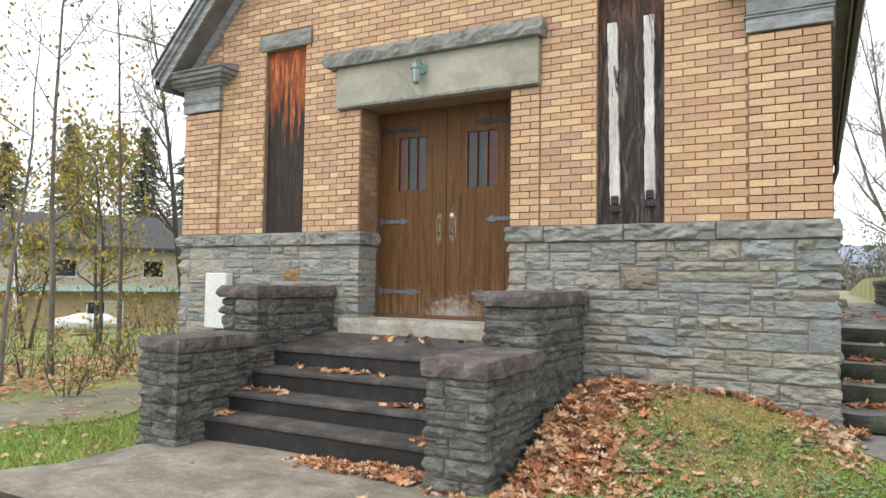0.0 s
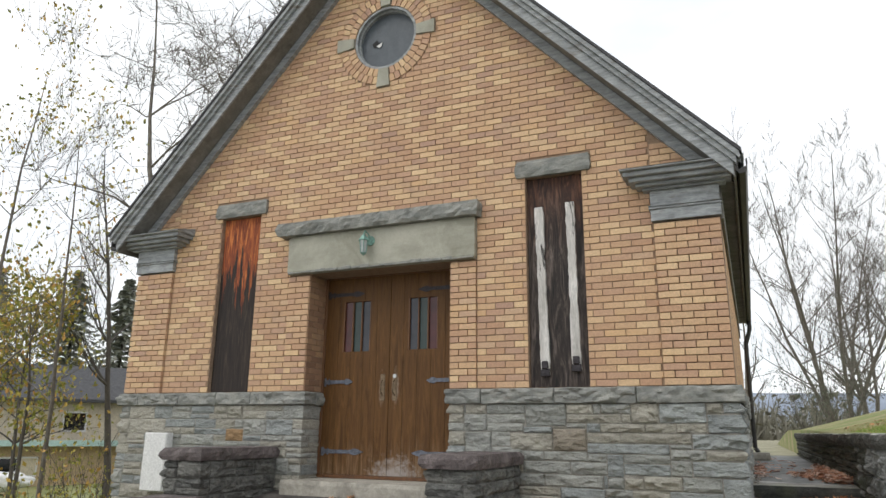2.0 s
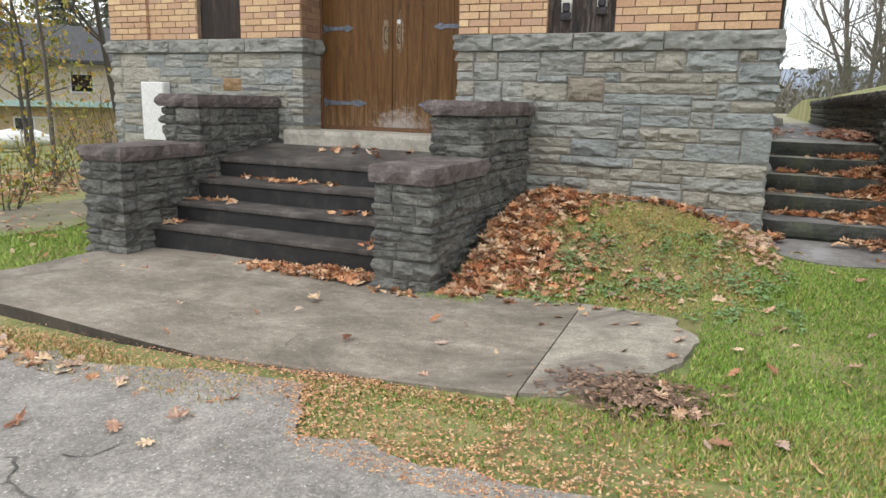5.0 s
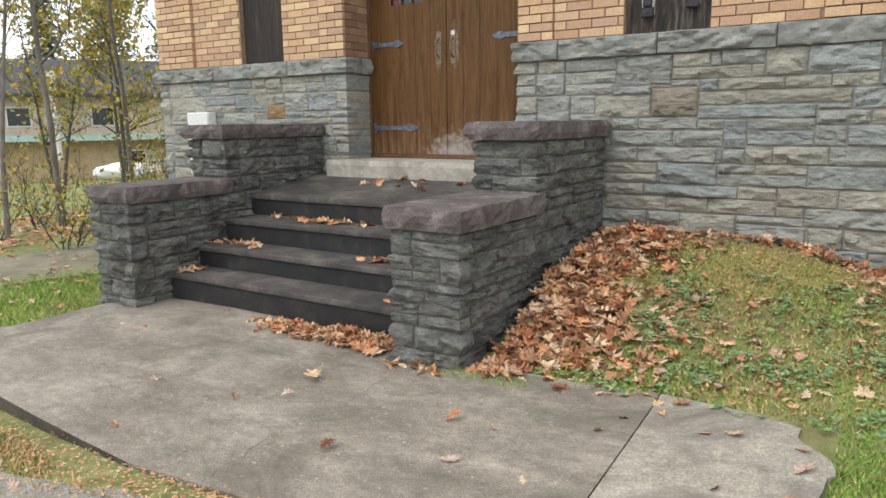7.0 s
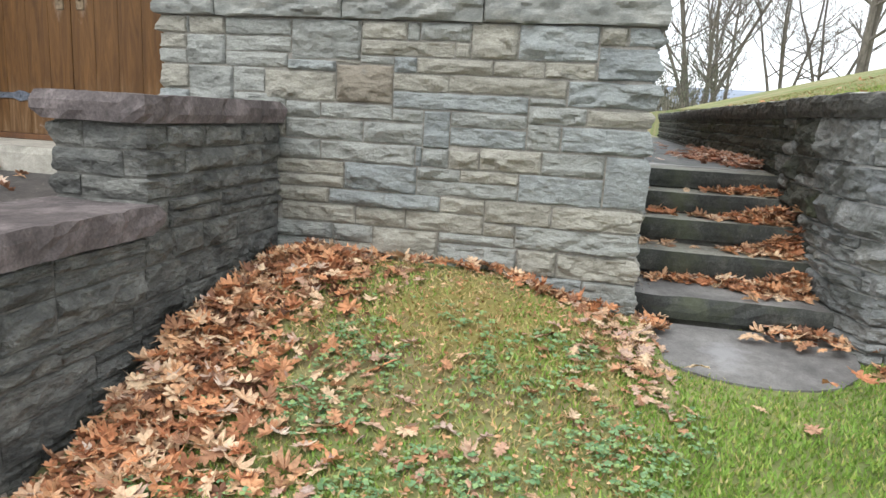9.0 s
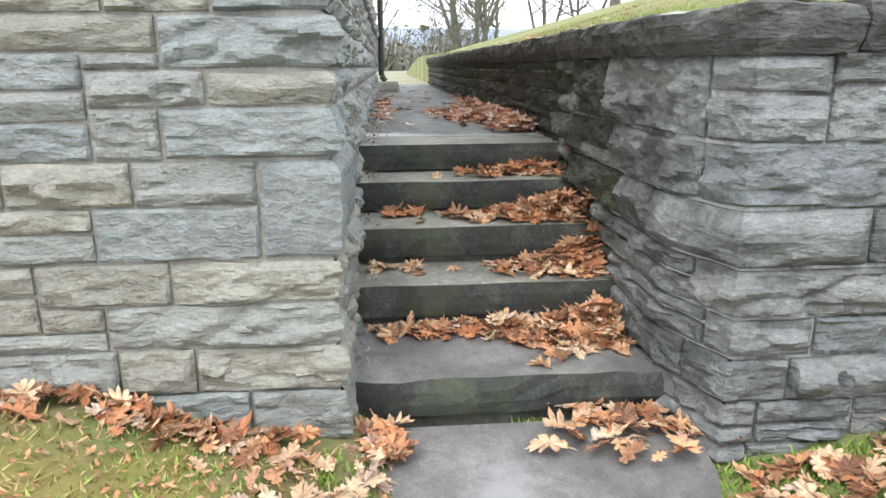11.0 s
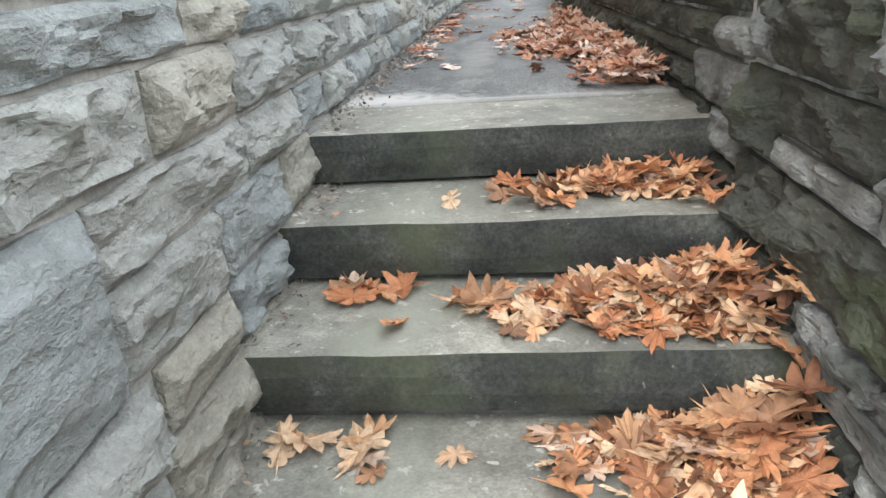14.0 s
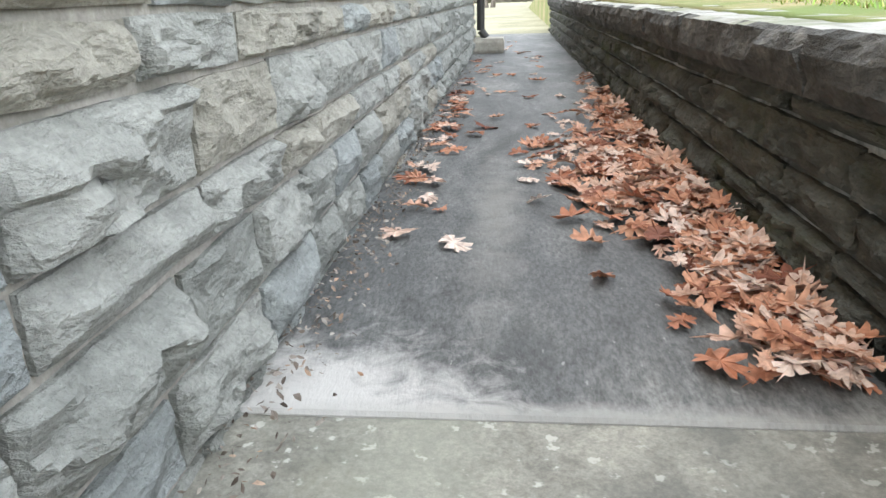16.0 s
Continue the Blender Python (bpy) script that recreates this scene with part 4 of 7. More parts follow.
# ---- the chapel's walls ----
def slope(x):
    """Underside of the rake where it meets the front."""
    return 7.86 - 1.07 * abs(x - XC)


WIN_L, WIN_R = (-5.84, -5.23, 1.90, 4.11), (-1.755, -1.15, 1.90, 4.11)
DOOR = (-4.42, -2.61, 0.6, 3.27)
OCULUS = (XC - 0.01, 6.235, 0.43)


def gable_wall(name, y0, y1, z0, mat, holes, label):
    """A gable with its openings cut right through."""
    bm = bmesh.new()

    def loop(pts):
        vs = [bm.verts.new((x, y0, z)) for x, z in pts]
        return [bm.edges.new((a, b)) for a, b in zip(vs, vs[1:] + vs[:1])]
    edges = loop([(LEFT, z0), (DOOR[0], z0), (DOOR[0], DOOR[3]), (DOOR[1], DOOR[3]), (DOOR[1], z0), (RIGHT, z0), (RIGHT, slope(RIGHT) + 0.1), (XC, slope(XC) + 0.1), (LEFT, slope(LEFT) + 0.1)])
    for h in holes:
        edges += loop(h)
    bmesh.ops.triangle_fill(bm, edges=edges, use_beauty=True)
    ext = bmesh.ops.extrude_face_region(bm, geom=bm.faces[:])
    for v in ext["geom"]:
        if isinstance(v, bmesh.types.BMVert):
            v.co.y = y1
    bmesh.ops.recalc_face_normals(bm, faces=bm.faces[:])
    return tagged(part(name, bm, mat), label, "wall", kind="structure")


def rect(x0, x1, z0, z1):
    return [(x0, z0), (x1, z0), (x1, z1), (x0, z1)]


front = gable_wall("wall_front", YF + 0.01, YF + 0.36, 1.86, m_brick_mortar,
                   [rect(WIN_L[0], WIN_L[1], 1.9, 4.11), rect(WIN_R[0], WIN_R[1], 1.9, 4.11),
                    [(OCULUS[0] + OCULUS[2] * math.cos(k * math.tau / 40), OCULUS[1] + OCULUS[2] * math.sin(k * math.tau / 40)) for k in range(40)]],
                   "buff and orange brick gable front of the chapel")
BACK = 15.6


def brick_texture():
    m, n, l, p = material("buff_brickwork_side")
    geo = n.new("ShaderNodeNewGeometry")
    sep, com = n.new("ShaderNodeSeparateXYZ"), n.new("ShaderNodeCombineXYZ")
    l.new(geo.outputs["Position"], sep.inputs[0])
    add = n.new("ShaderNodeMath")
    l.new(sep.outputs["X"], add.inputs[0])
    l.new(sep.outputs["Y"], add.inputs[1])
    l.new(add.outputs[0], com.inputs["X"])
    l.new(sep.outputs["Z"], com.inputs["Y"])
    b = n.new("ShaderNodeTexBrick")
    l.new(com.outputs[0], b.inputs["Vector"])
    b.inputs["Scale"].default_value, b.inputs["Brick Width"].default_value, b.inputs["Row Height"].default_value = 1.0, 0.203, 0.0675
    b.inputs["Mortar Size"].default_value = 0.005
    b.inputs["Color1"].default_value, b.inputs["Color2"].default_value, b.inputs["Mortar"].default_value = (0.62, 0.39, 0.19, 1), (0.46, 0.25, 0.13, 1), (0.25, 0.17, 0.11, 1)
    l.new(b.outputs["Color"], p.inputs["Base Color"])
    p.inputs["Roughness"].default_value = 0.8
    return m


m_brick_side = brick_texture()
for nm, d, lab in (("wall_right", (RIGHT - 0.3, RIGHT, YF + 0.365, BACK, 1.86, 4.05), "buff brick side wall above the stone base"),
                   ("wall_left", (LEFT, LEFT + 0.3, YF + 0.365, BACK, 1.86, 4.05), "buff brick side wall above the stone base"),
                   ("wall_back", (LEFT, RIGHT, BACK + 0.003, BACK + 0.3, 0.0, 4.05), "buff brick rear wall of the chapel")):
    tagged(boxed(nm, d, m_brick_side, bevel=0), lab, "wall", kind="structure")
tagged(boxed("ceiling", (LEFT + 0.32, RIGHT - 0.32, YF + 0.37, BACK - 0.01, 4.0, 4.05), m_white, bevel=0), "plain closed ceiling of the chapel", "ceiling", kind="structure")
tagged(boxed("floor", (LEFT + 0.32, RIGHT - 0.32, YF + 0.75, BACK - 0.01, 0.9, 0.96), m_door_trim, bevel=0), "plain floor inside the chapel", "floor", kind="structure")


# stone base: two runs, left and right of the doorway
def base_run(name, pts, seed, limit, keep=None, specials=()):
    core = backing(name, pts, -0.4, 1.745, m_mortar, 0.34, "rock-faced grey sandstone base of the chapel")
    c = Course(pts)
    rows = lay_stones(c, -0.2, 1.745, seed, (0.11, 0.19), (0.22, 0.66), 0.5, keep, specials)
    return core, c, rows


BASE_Y = YF - 0.005
right_pts = [(DOOR[1], YF + 0.36), (DOOR[1], BASE_Y), (RIGHT + 0.015, BASE_Y), (RIGHT + 0.015, BACK)]
left_pts = [(LEFT - 0.015, BACK), (LEFT - 0.015, BASE_Y), (DOOR[0], BASE_Y), (DOOR[0], YF + 0.36)]
u_of = 0.365 - DOOR[1]          # runs of the right base: u = x + this along the front
core_r = backing("wall_base_right", right_pts, -0.4, 1.745, m_mortar, 0.34, "rock-faced grey sandstone base of the chapel", 0.007)
course_r = Course(right_pts)
CORNER = course_r.at[2]
LINES = [0.10, 0.26, 0.425, 0.565, 0.695, 0.82, 0.975, 1.10, 1.24, 1.335, 1.475, 1.56, 1.645, 1.745]
rows_r = []


def bed(z0, z1, *joints):
    """Stones side by side on the chapel's front, between joints given in x; a last joint past the corner runs round it."""
    rows_r.extend((a + u_of, b + u_of, z0, z1) for a, b in zip(joints, joints[1:]))


bed(1.645, 1.745, -1.39, -1.13, -1.06, -0.78)
bed(1.53, 1.745, -1.80, -1.39)
bed(1.56, 1.645, -1.39, -0.865, -0.78)
bed(1.56, 1.745, -0.78, -0.53, -0.12)
bed(1.645, 1.745, -0.12, 0.02, 0.42)
bed(1.475, 1.645, -0.12, 0.36)
bed(1.465, 1.53, -1.82, -1.53)
bed(1.475, 1.56, -1.20, -1.07, -0.655, -0.385, -0.12)
bed(1.51, 1.53, -1.53, -1.39)
bed(1.51, 1.56, -1.39, -1.20)
bed(1.30, 1.465, -1.96, -1.53)
bed(1.30, 1.51, -1.53, -1.20)
bed(1.38, 1.475, -1.20, -0.89, -0.26)
bed(1.335, 1.475, -0.26, 0.55)
bed(1.285, 1.38, -1.20, -0.455)
bed(1.335, 1.38, -0.455, -0.26)
bed(1.21, 1.30, -1.83, -1.62, -1.20)
bed(1.21, 1.285, -1.20, -1.02)
bed(1.08, 1.285, -1.02, -0.87)
bed(1.205, 1.285, -0.87, -0.455)
bed(1.24, 1.335, -0.455, -0.15, 0.34)
bed(1.09, 1.21, -1.83, -1.365, -1.02)
bed(1.10, 1.205, -0.87, -0.455)
bed(1.10, 1.24, -0.455, -0.275, 0.62)
bed(0.975, 1.09, -1.88, -1.615, -1.06, -1.02)
bed(0.975, 1.08, -1.02, -0.87, -0.70)
bed(0.975, 1.10, -0.70, -0.365, -0.035)
bed(0.82, 1.10, -0.035, 0.78)
bed(0.89, 0.975, -1.90, -1.47)
bed(0.82, 0.975, -1.47, -1.045)
bed(0.905, 0.975, -1.045, -0.80, -0.48)
bed(0.82, 0.905, -1.045, -0.48)
bed(0.82, 0.975, -0.48, -0.035)
bed(0.82, 0.89, -1.90, -1.47)
bed(0.73, 0.82, -1.90, -1.56, -0.905, -0.655)
bed(0.695, 0.82, -0.655, -0.29, 0.50)
bed(0.62, 0.73, -1.85, -1.395, -1.10, -0.655)
bed(0.62, 0.695, -0.655, -0.48)
bed(0.565, 0.695, -0.48, 0.38)
bed(0.52, 0.62, -1.90, -1.53, -1.29)
bed(0.425, 0.62, -1.29, -0.905)
bed(0.565, 0.62, -0.905, -0.48)
bed(0.425, 0.565, -0.905, -0.46, -0.245, 0.72)
bed(0.40, 0.52, -1.90, -1.53, -1.29)
bed(0.26, 0.425, -0.905, -0.5, -0.1, 0.45)
bed(0.10, 0.26, -0.7, -0.3, 0.52)


def fill_beds(course, u0, u1, seed, lengths=(0.2, 0.58), tall=0.3):
    """Broken ashlar over the same lines, from u0(line) to u1(line): now and then one stone as high as two beds."""
    rng, out = random.Random(seed), []
    turns = course.at[1:-1]
    for k in range(0, len(LINES) - 1, 2):
        at, end = [u0(k), u0(k + 1) if k + 2 < len(LINES) else 0.0], [u1(k), u1(k + 1) if k + 2 < len(LINES) else 0.0]
        while at[0] < end[0] - 0.01 or at[1] < end[1] - 0.01:
            both = abs(at[0] - at[1]) < 1e-6 and k + 2 < len(LINES) and rng.random() < tall
            hi = LINES[k + 2] if k + 2 < len(LINES) else 0.0
            if both and LINES[k + 2] - LINES[k] < 0.27:
                e = min(end[0], end[1], at[0] + rng.uniform(0.18, 0.4))
                e = min(end) if min(end) - e < 0.15 else e
                e = next((c + 0.16 for c in turns if abs(e - c) < 0.12), e)
                if e - at[0] > 0.06:
                    out.append((at[0], e, LINES[k], hi))
                    at = [e, e]
                    continue
            goal = max(at) + rng.uniform(*lengths)
            for m in (0, 1):
                stop = end[m] if end[m] - goal < 0.2 else goal
                stop = next((c + 0.16 for c in turns if abs(stop - c) < 0.12), stop)
                while at[m] < stop - 0.01:
                    e = stop if stop - at[m] < 0.5 or rng.random() < 0.3 else at[m] + (stop - at[m]) * rng.uniform(0.4, 0.6)
                    e = next((c + 0.16 for c in turns if abs(e - c) < 0.1 and c + 0.16 < stop), e)
                    out.append((at[m], e, LINES[k + m], LINES[k + m + 1]))
                    at[m] = e
    return out


def bed_ends(k):
    """How far the given stones reach along one line: from here, to there."""
    mid = (LINES[k] + LINES[k + 1]) / 2
    hit = [r for r in rows_r if r[2] < mid < r[3]]
    return min(r[0] for r in hit), max(r[1] for r in hit)


ENDS = [bed_ends(k) for k in range(len(LINES) - 1)]
SIDE_END = CORNER + 9.2
side_rows = fill_beds(course_r, lambda k: ENDS[k][1], lambda k: SIDE_END, 12, (0.26, 0.68), 0.12)
side_rows = [r for r in side_rows if r[3] > float(np.interp(r[0] - CORNER, (0, 0.6, 1.0, 1.3, 1.6, 2.0), (0.2, 0.3, 0.5, 0.65, 0.8, 0.95)))]
jamb_rows = [r for r in fill_beds(course_r, lambda k: 0.0, lambda k: ENDS[k][0], 15) if r[3] > 0.9]
u_left = BACK - BASE_Y - LEFT + 0.015
core_l, course_l, rows_l = base_run("wall_base_left", left_pts, 23, 300, lambda a, b, p, q: q > -0.1 and a > 5.0, [(-5.49 + u_left, -5.235 + u_left, 1.32, 1.46)])


def flare(z):
    return 0.05 * max(0.0, 0.55 - z)


# ledge course over the base, in rock-faced lengths
def ledge(parent, pts, seed, step=(0.5, 0.85)):
    c, rng, u, rows = Course(pts), random.Random(seed), 0.0, []
    while u < c.length - 0.01:
        e = min(c.length, u + rng.uniform(*step))
        if c.length - e < 0.25:
            e = c.length
        for k in c.at[1:-1]:
            if abs(e - k) < 0.15:
                e = k + 0.2
        rows.append((u, e, 1.745, 1.90))
        u = e
    for a, b, p, q in rows:
        verts, faces = stone_mesh(c, a, b, p, q, rng, 0.04, 0.02, 0.004, 1.7, lambda z: 0.03 - 0.1 * max(0, z - 1.87))
        crisp(link("ledge_stone", verts, faces, m_ledge, parent))


m_ledge = surface("pale_grey_ledge_stone", [(0.3, (0.16, 0.168, 0.16)), (0.5, (0.255, 0.26, 0.24)), (0.7, (0.36, 0.355, 0.32))], 6, 80, 0.85, 0.5, 0.01, (1, 1, 2), stain=(0.15, 0.155, 0.145), stain_scale=2.4)
led_r = backing("trim_ledge_right", [(DOOR[1], YF + 0.36), (DOOR[1], BASE_Y), (RIGHT + 0.015, BASE_Y), (RIGHT + 0.015, BACK)], 1.748, 1.895, m_mortar, 0.3, "projecting stone ledge between base and brick", -0.005)
led_l = backing("trim_ledge_left", [(LEFT - 0.015, BACK), (LEFT - 0.015, BASE_Y), (DOOR[0], BASE_Y), (DOOR[0], YF + 0.36)], 1.748, 1.895, m_mortar, 0.3, "projecting stone ledge between base and brick", -0.005)


# ---- roof and cornices ----
roof = thing("chapel_roof", "steep gabled shingle roof with weathered grey rake boards", "roof", (XC, YF, 7.9), kind="structure")
roof.location = (0, 0, 0)
Y_RAKE = 5.93


def raked(side, y0, y1, n0, n1, x_end, mat, name, label=""):
    """A board that runs up the rake: n0 to n1 above the soffit line, square to the slope."""
    k = math.hypot(1, 1.07)
    bm = bmesh.new()

    def at(dx, n):
        return XC + side * dx, 7.86 - 1.07 * dx + n * k
    pts = [at(0, n0), at(x_end, n0), at(x_end, n1), at(0, n1)]
    a = [bm.verts.new((x, y0, z)) for x, z in pts]
    b = [bm.verts.new((x, y1, z)) for x, z in pts]
    for i in range(4):
        bm.faces.new((a[i], a[(i + 1) % 4], b[(i + 1) % 4], b[i]))
    bm.faces.new(a[::-1])
    bm.faces.new(b)
    bmesh.ops.recalc_face_normals(bm, faces=bm.faces[:])
    part(name, bm, mat, roof, label)


for side in (-1, 1):
    raked(side, YF - 0.06, YF + 0.02, -0.10, 0.0, 3.66, m_paint, "frieze_board", "grey painted board under the rake")
    raked(side, Y_RAKE, BACK + 0.3, 0.003, 0.028, 3.80, m_soffit, "soffit", "dull brown-grey soffit boards")
    raked(side, Y_RAKE - 0.025, Y_RAKE, -0.015, 0.075, 3.82, m_paint, "fascia", "peeling grey rake fascia")
    raked(side, Y_RAKE - 0.06, Y_RAKE - 0.003, 0.075, 0.12, 3.85, m_paint, "rake_moulding")
    raked(side, Y_RAKE - 0.095, Y_RAKE - 0.003, 0.121, 0.165, 3.88, m_paint, "rake_moulding")
    raked(side, Y_RAKE - 0.11, BACK + 0.34, 0.168, 0.195, 3.90, m_shingle, "shingle_layer", "dark asphalt shingles")
    raked(side, Y_RAKE + 0.001, BACK + 0.32, 0.03, 0.166, 3.86, m_soffit, "roof_core")


def pilaster_cap(x0, x1, label):
    """Sheet-metal capital and the boxed return of the cornice over a pilaster."""
    cap = thing("cornice_return", label, "cornice", ((x0 + x1) / 2, YF, 3.47), "cornice returns")
    bm = bmesh.new()
    for z0, z1, o in ((3.47, 3.585, 0.015), (3.585, 3.60, 0.03), (3.60, 3.612, 0.02), (3.612, 3.625, 0.032), (3.625, 3.775, 0.012)):
        box(bm, x0 - o, x1 + o, YF - 0.045 - o, YF + 0.02, z0, z1, 0.003)
    bm_move(bm, cap)
    part("capital", bm, m_paint, cap, "blue-grey sheet-metal capital, paint peeling")
    out_l, out_r = (0.26, 0.25) if x1 > -1 else (0.27, 0.28)
    bm = bmesh.new()
    for z0, z1, o, yy in ((3.775, 3.80, 0.07, 6.12), (3.801, 3.835, 0.12, 6.06), (3.836, 3.88, 0.17, 6.00), (3.881, 3.93, 0.21, 5.95), (3.931, 3.95, 0.235, 5.91)):
        f = o / 0.235
        box(bm, x0 - out_l * f, x1 + out_r * f, yy, YF + 0.02, z0, z1, 0.006)
    bm_move(bm, cap)
    part("crown_moulding", bm, m_paint, cap, "weathered grey stepped crown moulding")
    bm = bmesh.new()
    v = [bm.verts.new(c) for c in ((x0 - out_l, 5.905, 3.951), (x1 + out_r, 5.905, 3.951), (x1 + out_r, YF, 4.03), (x0 - out_l, YF, 4.03), (x0 - out_l, YF, 3.951), (x1 + out_r, YF, 3.951))]
    for f in ((0, 1, 2, 3), (0, 3, 4), (1, 5, 2), (3, 2, 5, 4), (0, 4, 5, 1)):
        bm.faces.new([v[i] for i in f])
    bm_move(bm, cap)
    part("flashing", bm, m_paint, cap, "sloping metal flashing")


def bm_move(bm, ob):
    """From world places into the space of a thing's empty."""
    off = Vector(ob.location)
    for v in bm.verts:
        v.co -= off


PIL = 0.61
pilaster_cap(RIGHT - PIL, RIGHT, "boxed grey cornice return on a brick pilaster")
pilaster_cap(LEFT, LEFT + PIL, "boxed grey cornice return on a brick pilaster")


def side_eave(side):
    """Boxed eave with a gutter along a long side."""
    e = thing("eave", "dark boxed eave with a hanging gutter along the side wall", "eave", (0, 0, 0), "side eaves")
    xw = RIGHT if side > 0 else LEFT
    s = side

    def span(a, b):
        return (xw + s * a, xw + s * b) if s > 0 else (xw + s * b, xw + s * a)
    boxed("soffit", (*span(0.001, 0.15), YF + 0.03, BACK + 0.2, 3.80, 3.83), m_soffit, e, "brown soffit boards")
    boxed("frieze_board", (*span(0.001, 0.03), YF + 0.03, BACK, 3.45, 3.80), m_soffit, e)
    boxed("fascia", (*span(0.15, 0.17), YF - 0.28, BACK + 0.2, 3.74, 3.90), m_soffit, e)
    bm = bmesh.new()
    a = xw + s * 0.172
    prof = [(0, 3.90), (0, 3.80), (0.03 * s, 3.76), (0.08 * s, 3.77), (0.10 * s, 3.83), (0.105 * s, 3.90), (0.09 * s, 3.90), (0.085 * s, 3.83), (0.02 * s, 3.80), (0.012 * s, 3.90)]
    prism(bm, prof, lambda u, v: (a + u, YF - 0.3, v), lambda u, v: (a + u, BACK + 0.2, v))
    part("gutter", bm, m_gutter, e, "blackened half-round gutter")


side_eave(1)
side_eave(-1)


def downspout():
    d = thing("downspout", "black downspout on a concrete splash block at the chapel's corner", "downspout", (0, 0, 0))
    bm = bmesh.new()
    pts = [(RIGHT + 0.22, 15.3, 3.79), (RIGHT + 0.22, 15.3, 3.6), (RIGHT + 0.12, 15.3, 3.3), (RIGHT + 0.1, 15.3, 1.2), (RIGHT + 0.16, 15.3, 1.12)]
    for a, b in zip(pts, pts[1:]):
        rod(bm, a, b, 0.045, sides=10)
    part("pipe", bm, m_gutter, d, "black painted pipe")
    slab_stone("splash_block", (RIGHT + 0.02, RIGHT + 0.36, 15.1, 15.5, 0.96, 1.12), m_sill, d, "pale concrete block", 5, 0.004)


downspout()


# ---- doorway ----
door_head = thing("door_lintel", "smooth greenish stone lintel under a rock-faced cap", "lintel", (0, 0, 0))
slab_stone("lintel_block", (-4.72, -2.31, YF - 0.065, YF + 0.36, 3.272, 3.735), m_concrete_stone, door_head, "smooth dressed face with a chipped lower edge", 2, 0.003, 0.15, bevel=0.012)
slab_stone("lintel_cap", (-4.83, -2.25, YF - 0.14, YF + 0.05, 3.738, 3.90), m_ledge, door_head, "rock-faced stone cap", 7, 0.032, 0.055)
bmx = bmesh.new()
rngx = random.Random(3)
xq = -4.71
while xq < -2.33:
    w = rngx.uniform(0.06, 0.14)
    box(bmx, xq, min(-2.32, xq + w), YF - 0.068 - rngx.uniform(0, 0.012), YF - 0.05, 3.272, 3.272 + rngx.uniform(0.015, 0.045), 0.006)
    xq += w
part("chipped_edge", bmx, m_ledge, door_head, "broken stone arris")

for (x0, x1, z0, z1), sd in ((WIN_L, 3), (WIN_R, 9)):
    t = thing("window_lintel", "short rock-faced grey stone lintel", "lintel", (0, 0, 0), "window lintels")
    slab_stone("lintel_stone", (x0 - 0.1, x1 + 0.1, YF - 0.04, YF + 0.2, 4.112, 4.295), m_ledge, t, "", sd, 0.016, 0.07)

sill = thing("door_sill", "pale worn concrete threshold block before the doors", "sill", (0, 0, 0))
slab_stone("sill_block", (-4.52, -2.55, 6.0, YF + 0.40, 0.70, 0.945), m_sill, sill, "", 4, 0.004, 0.15, bevel=0.01)


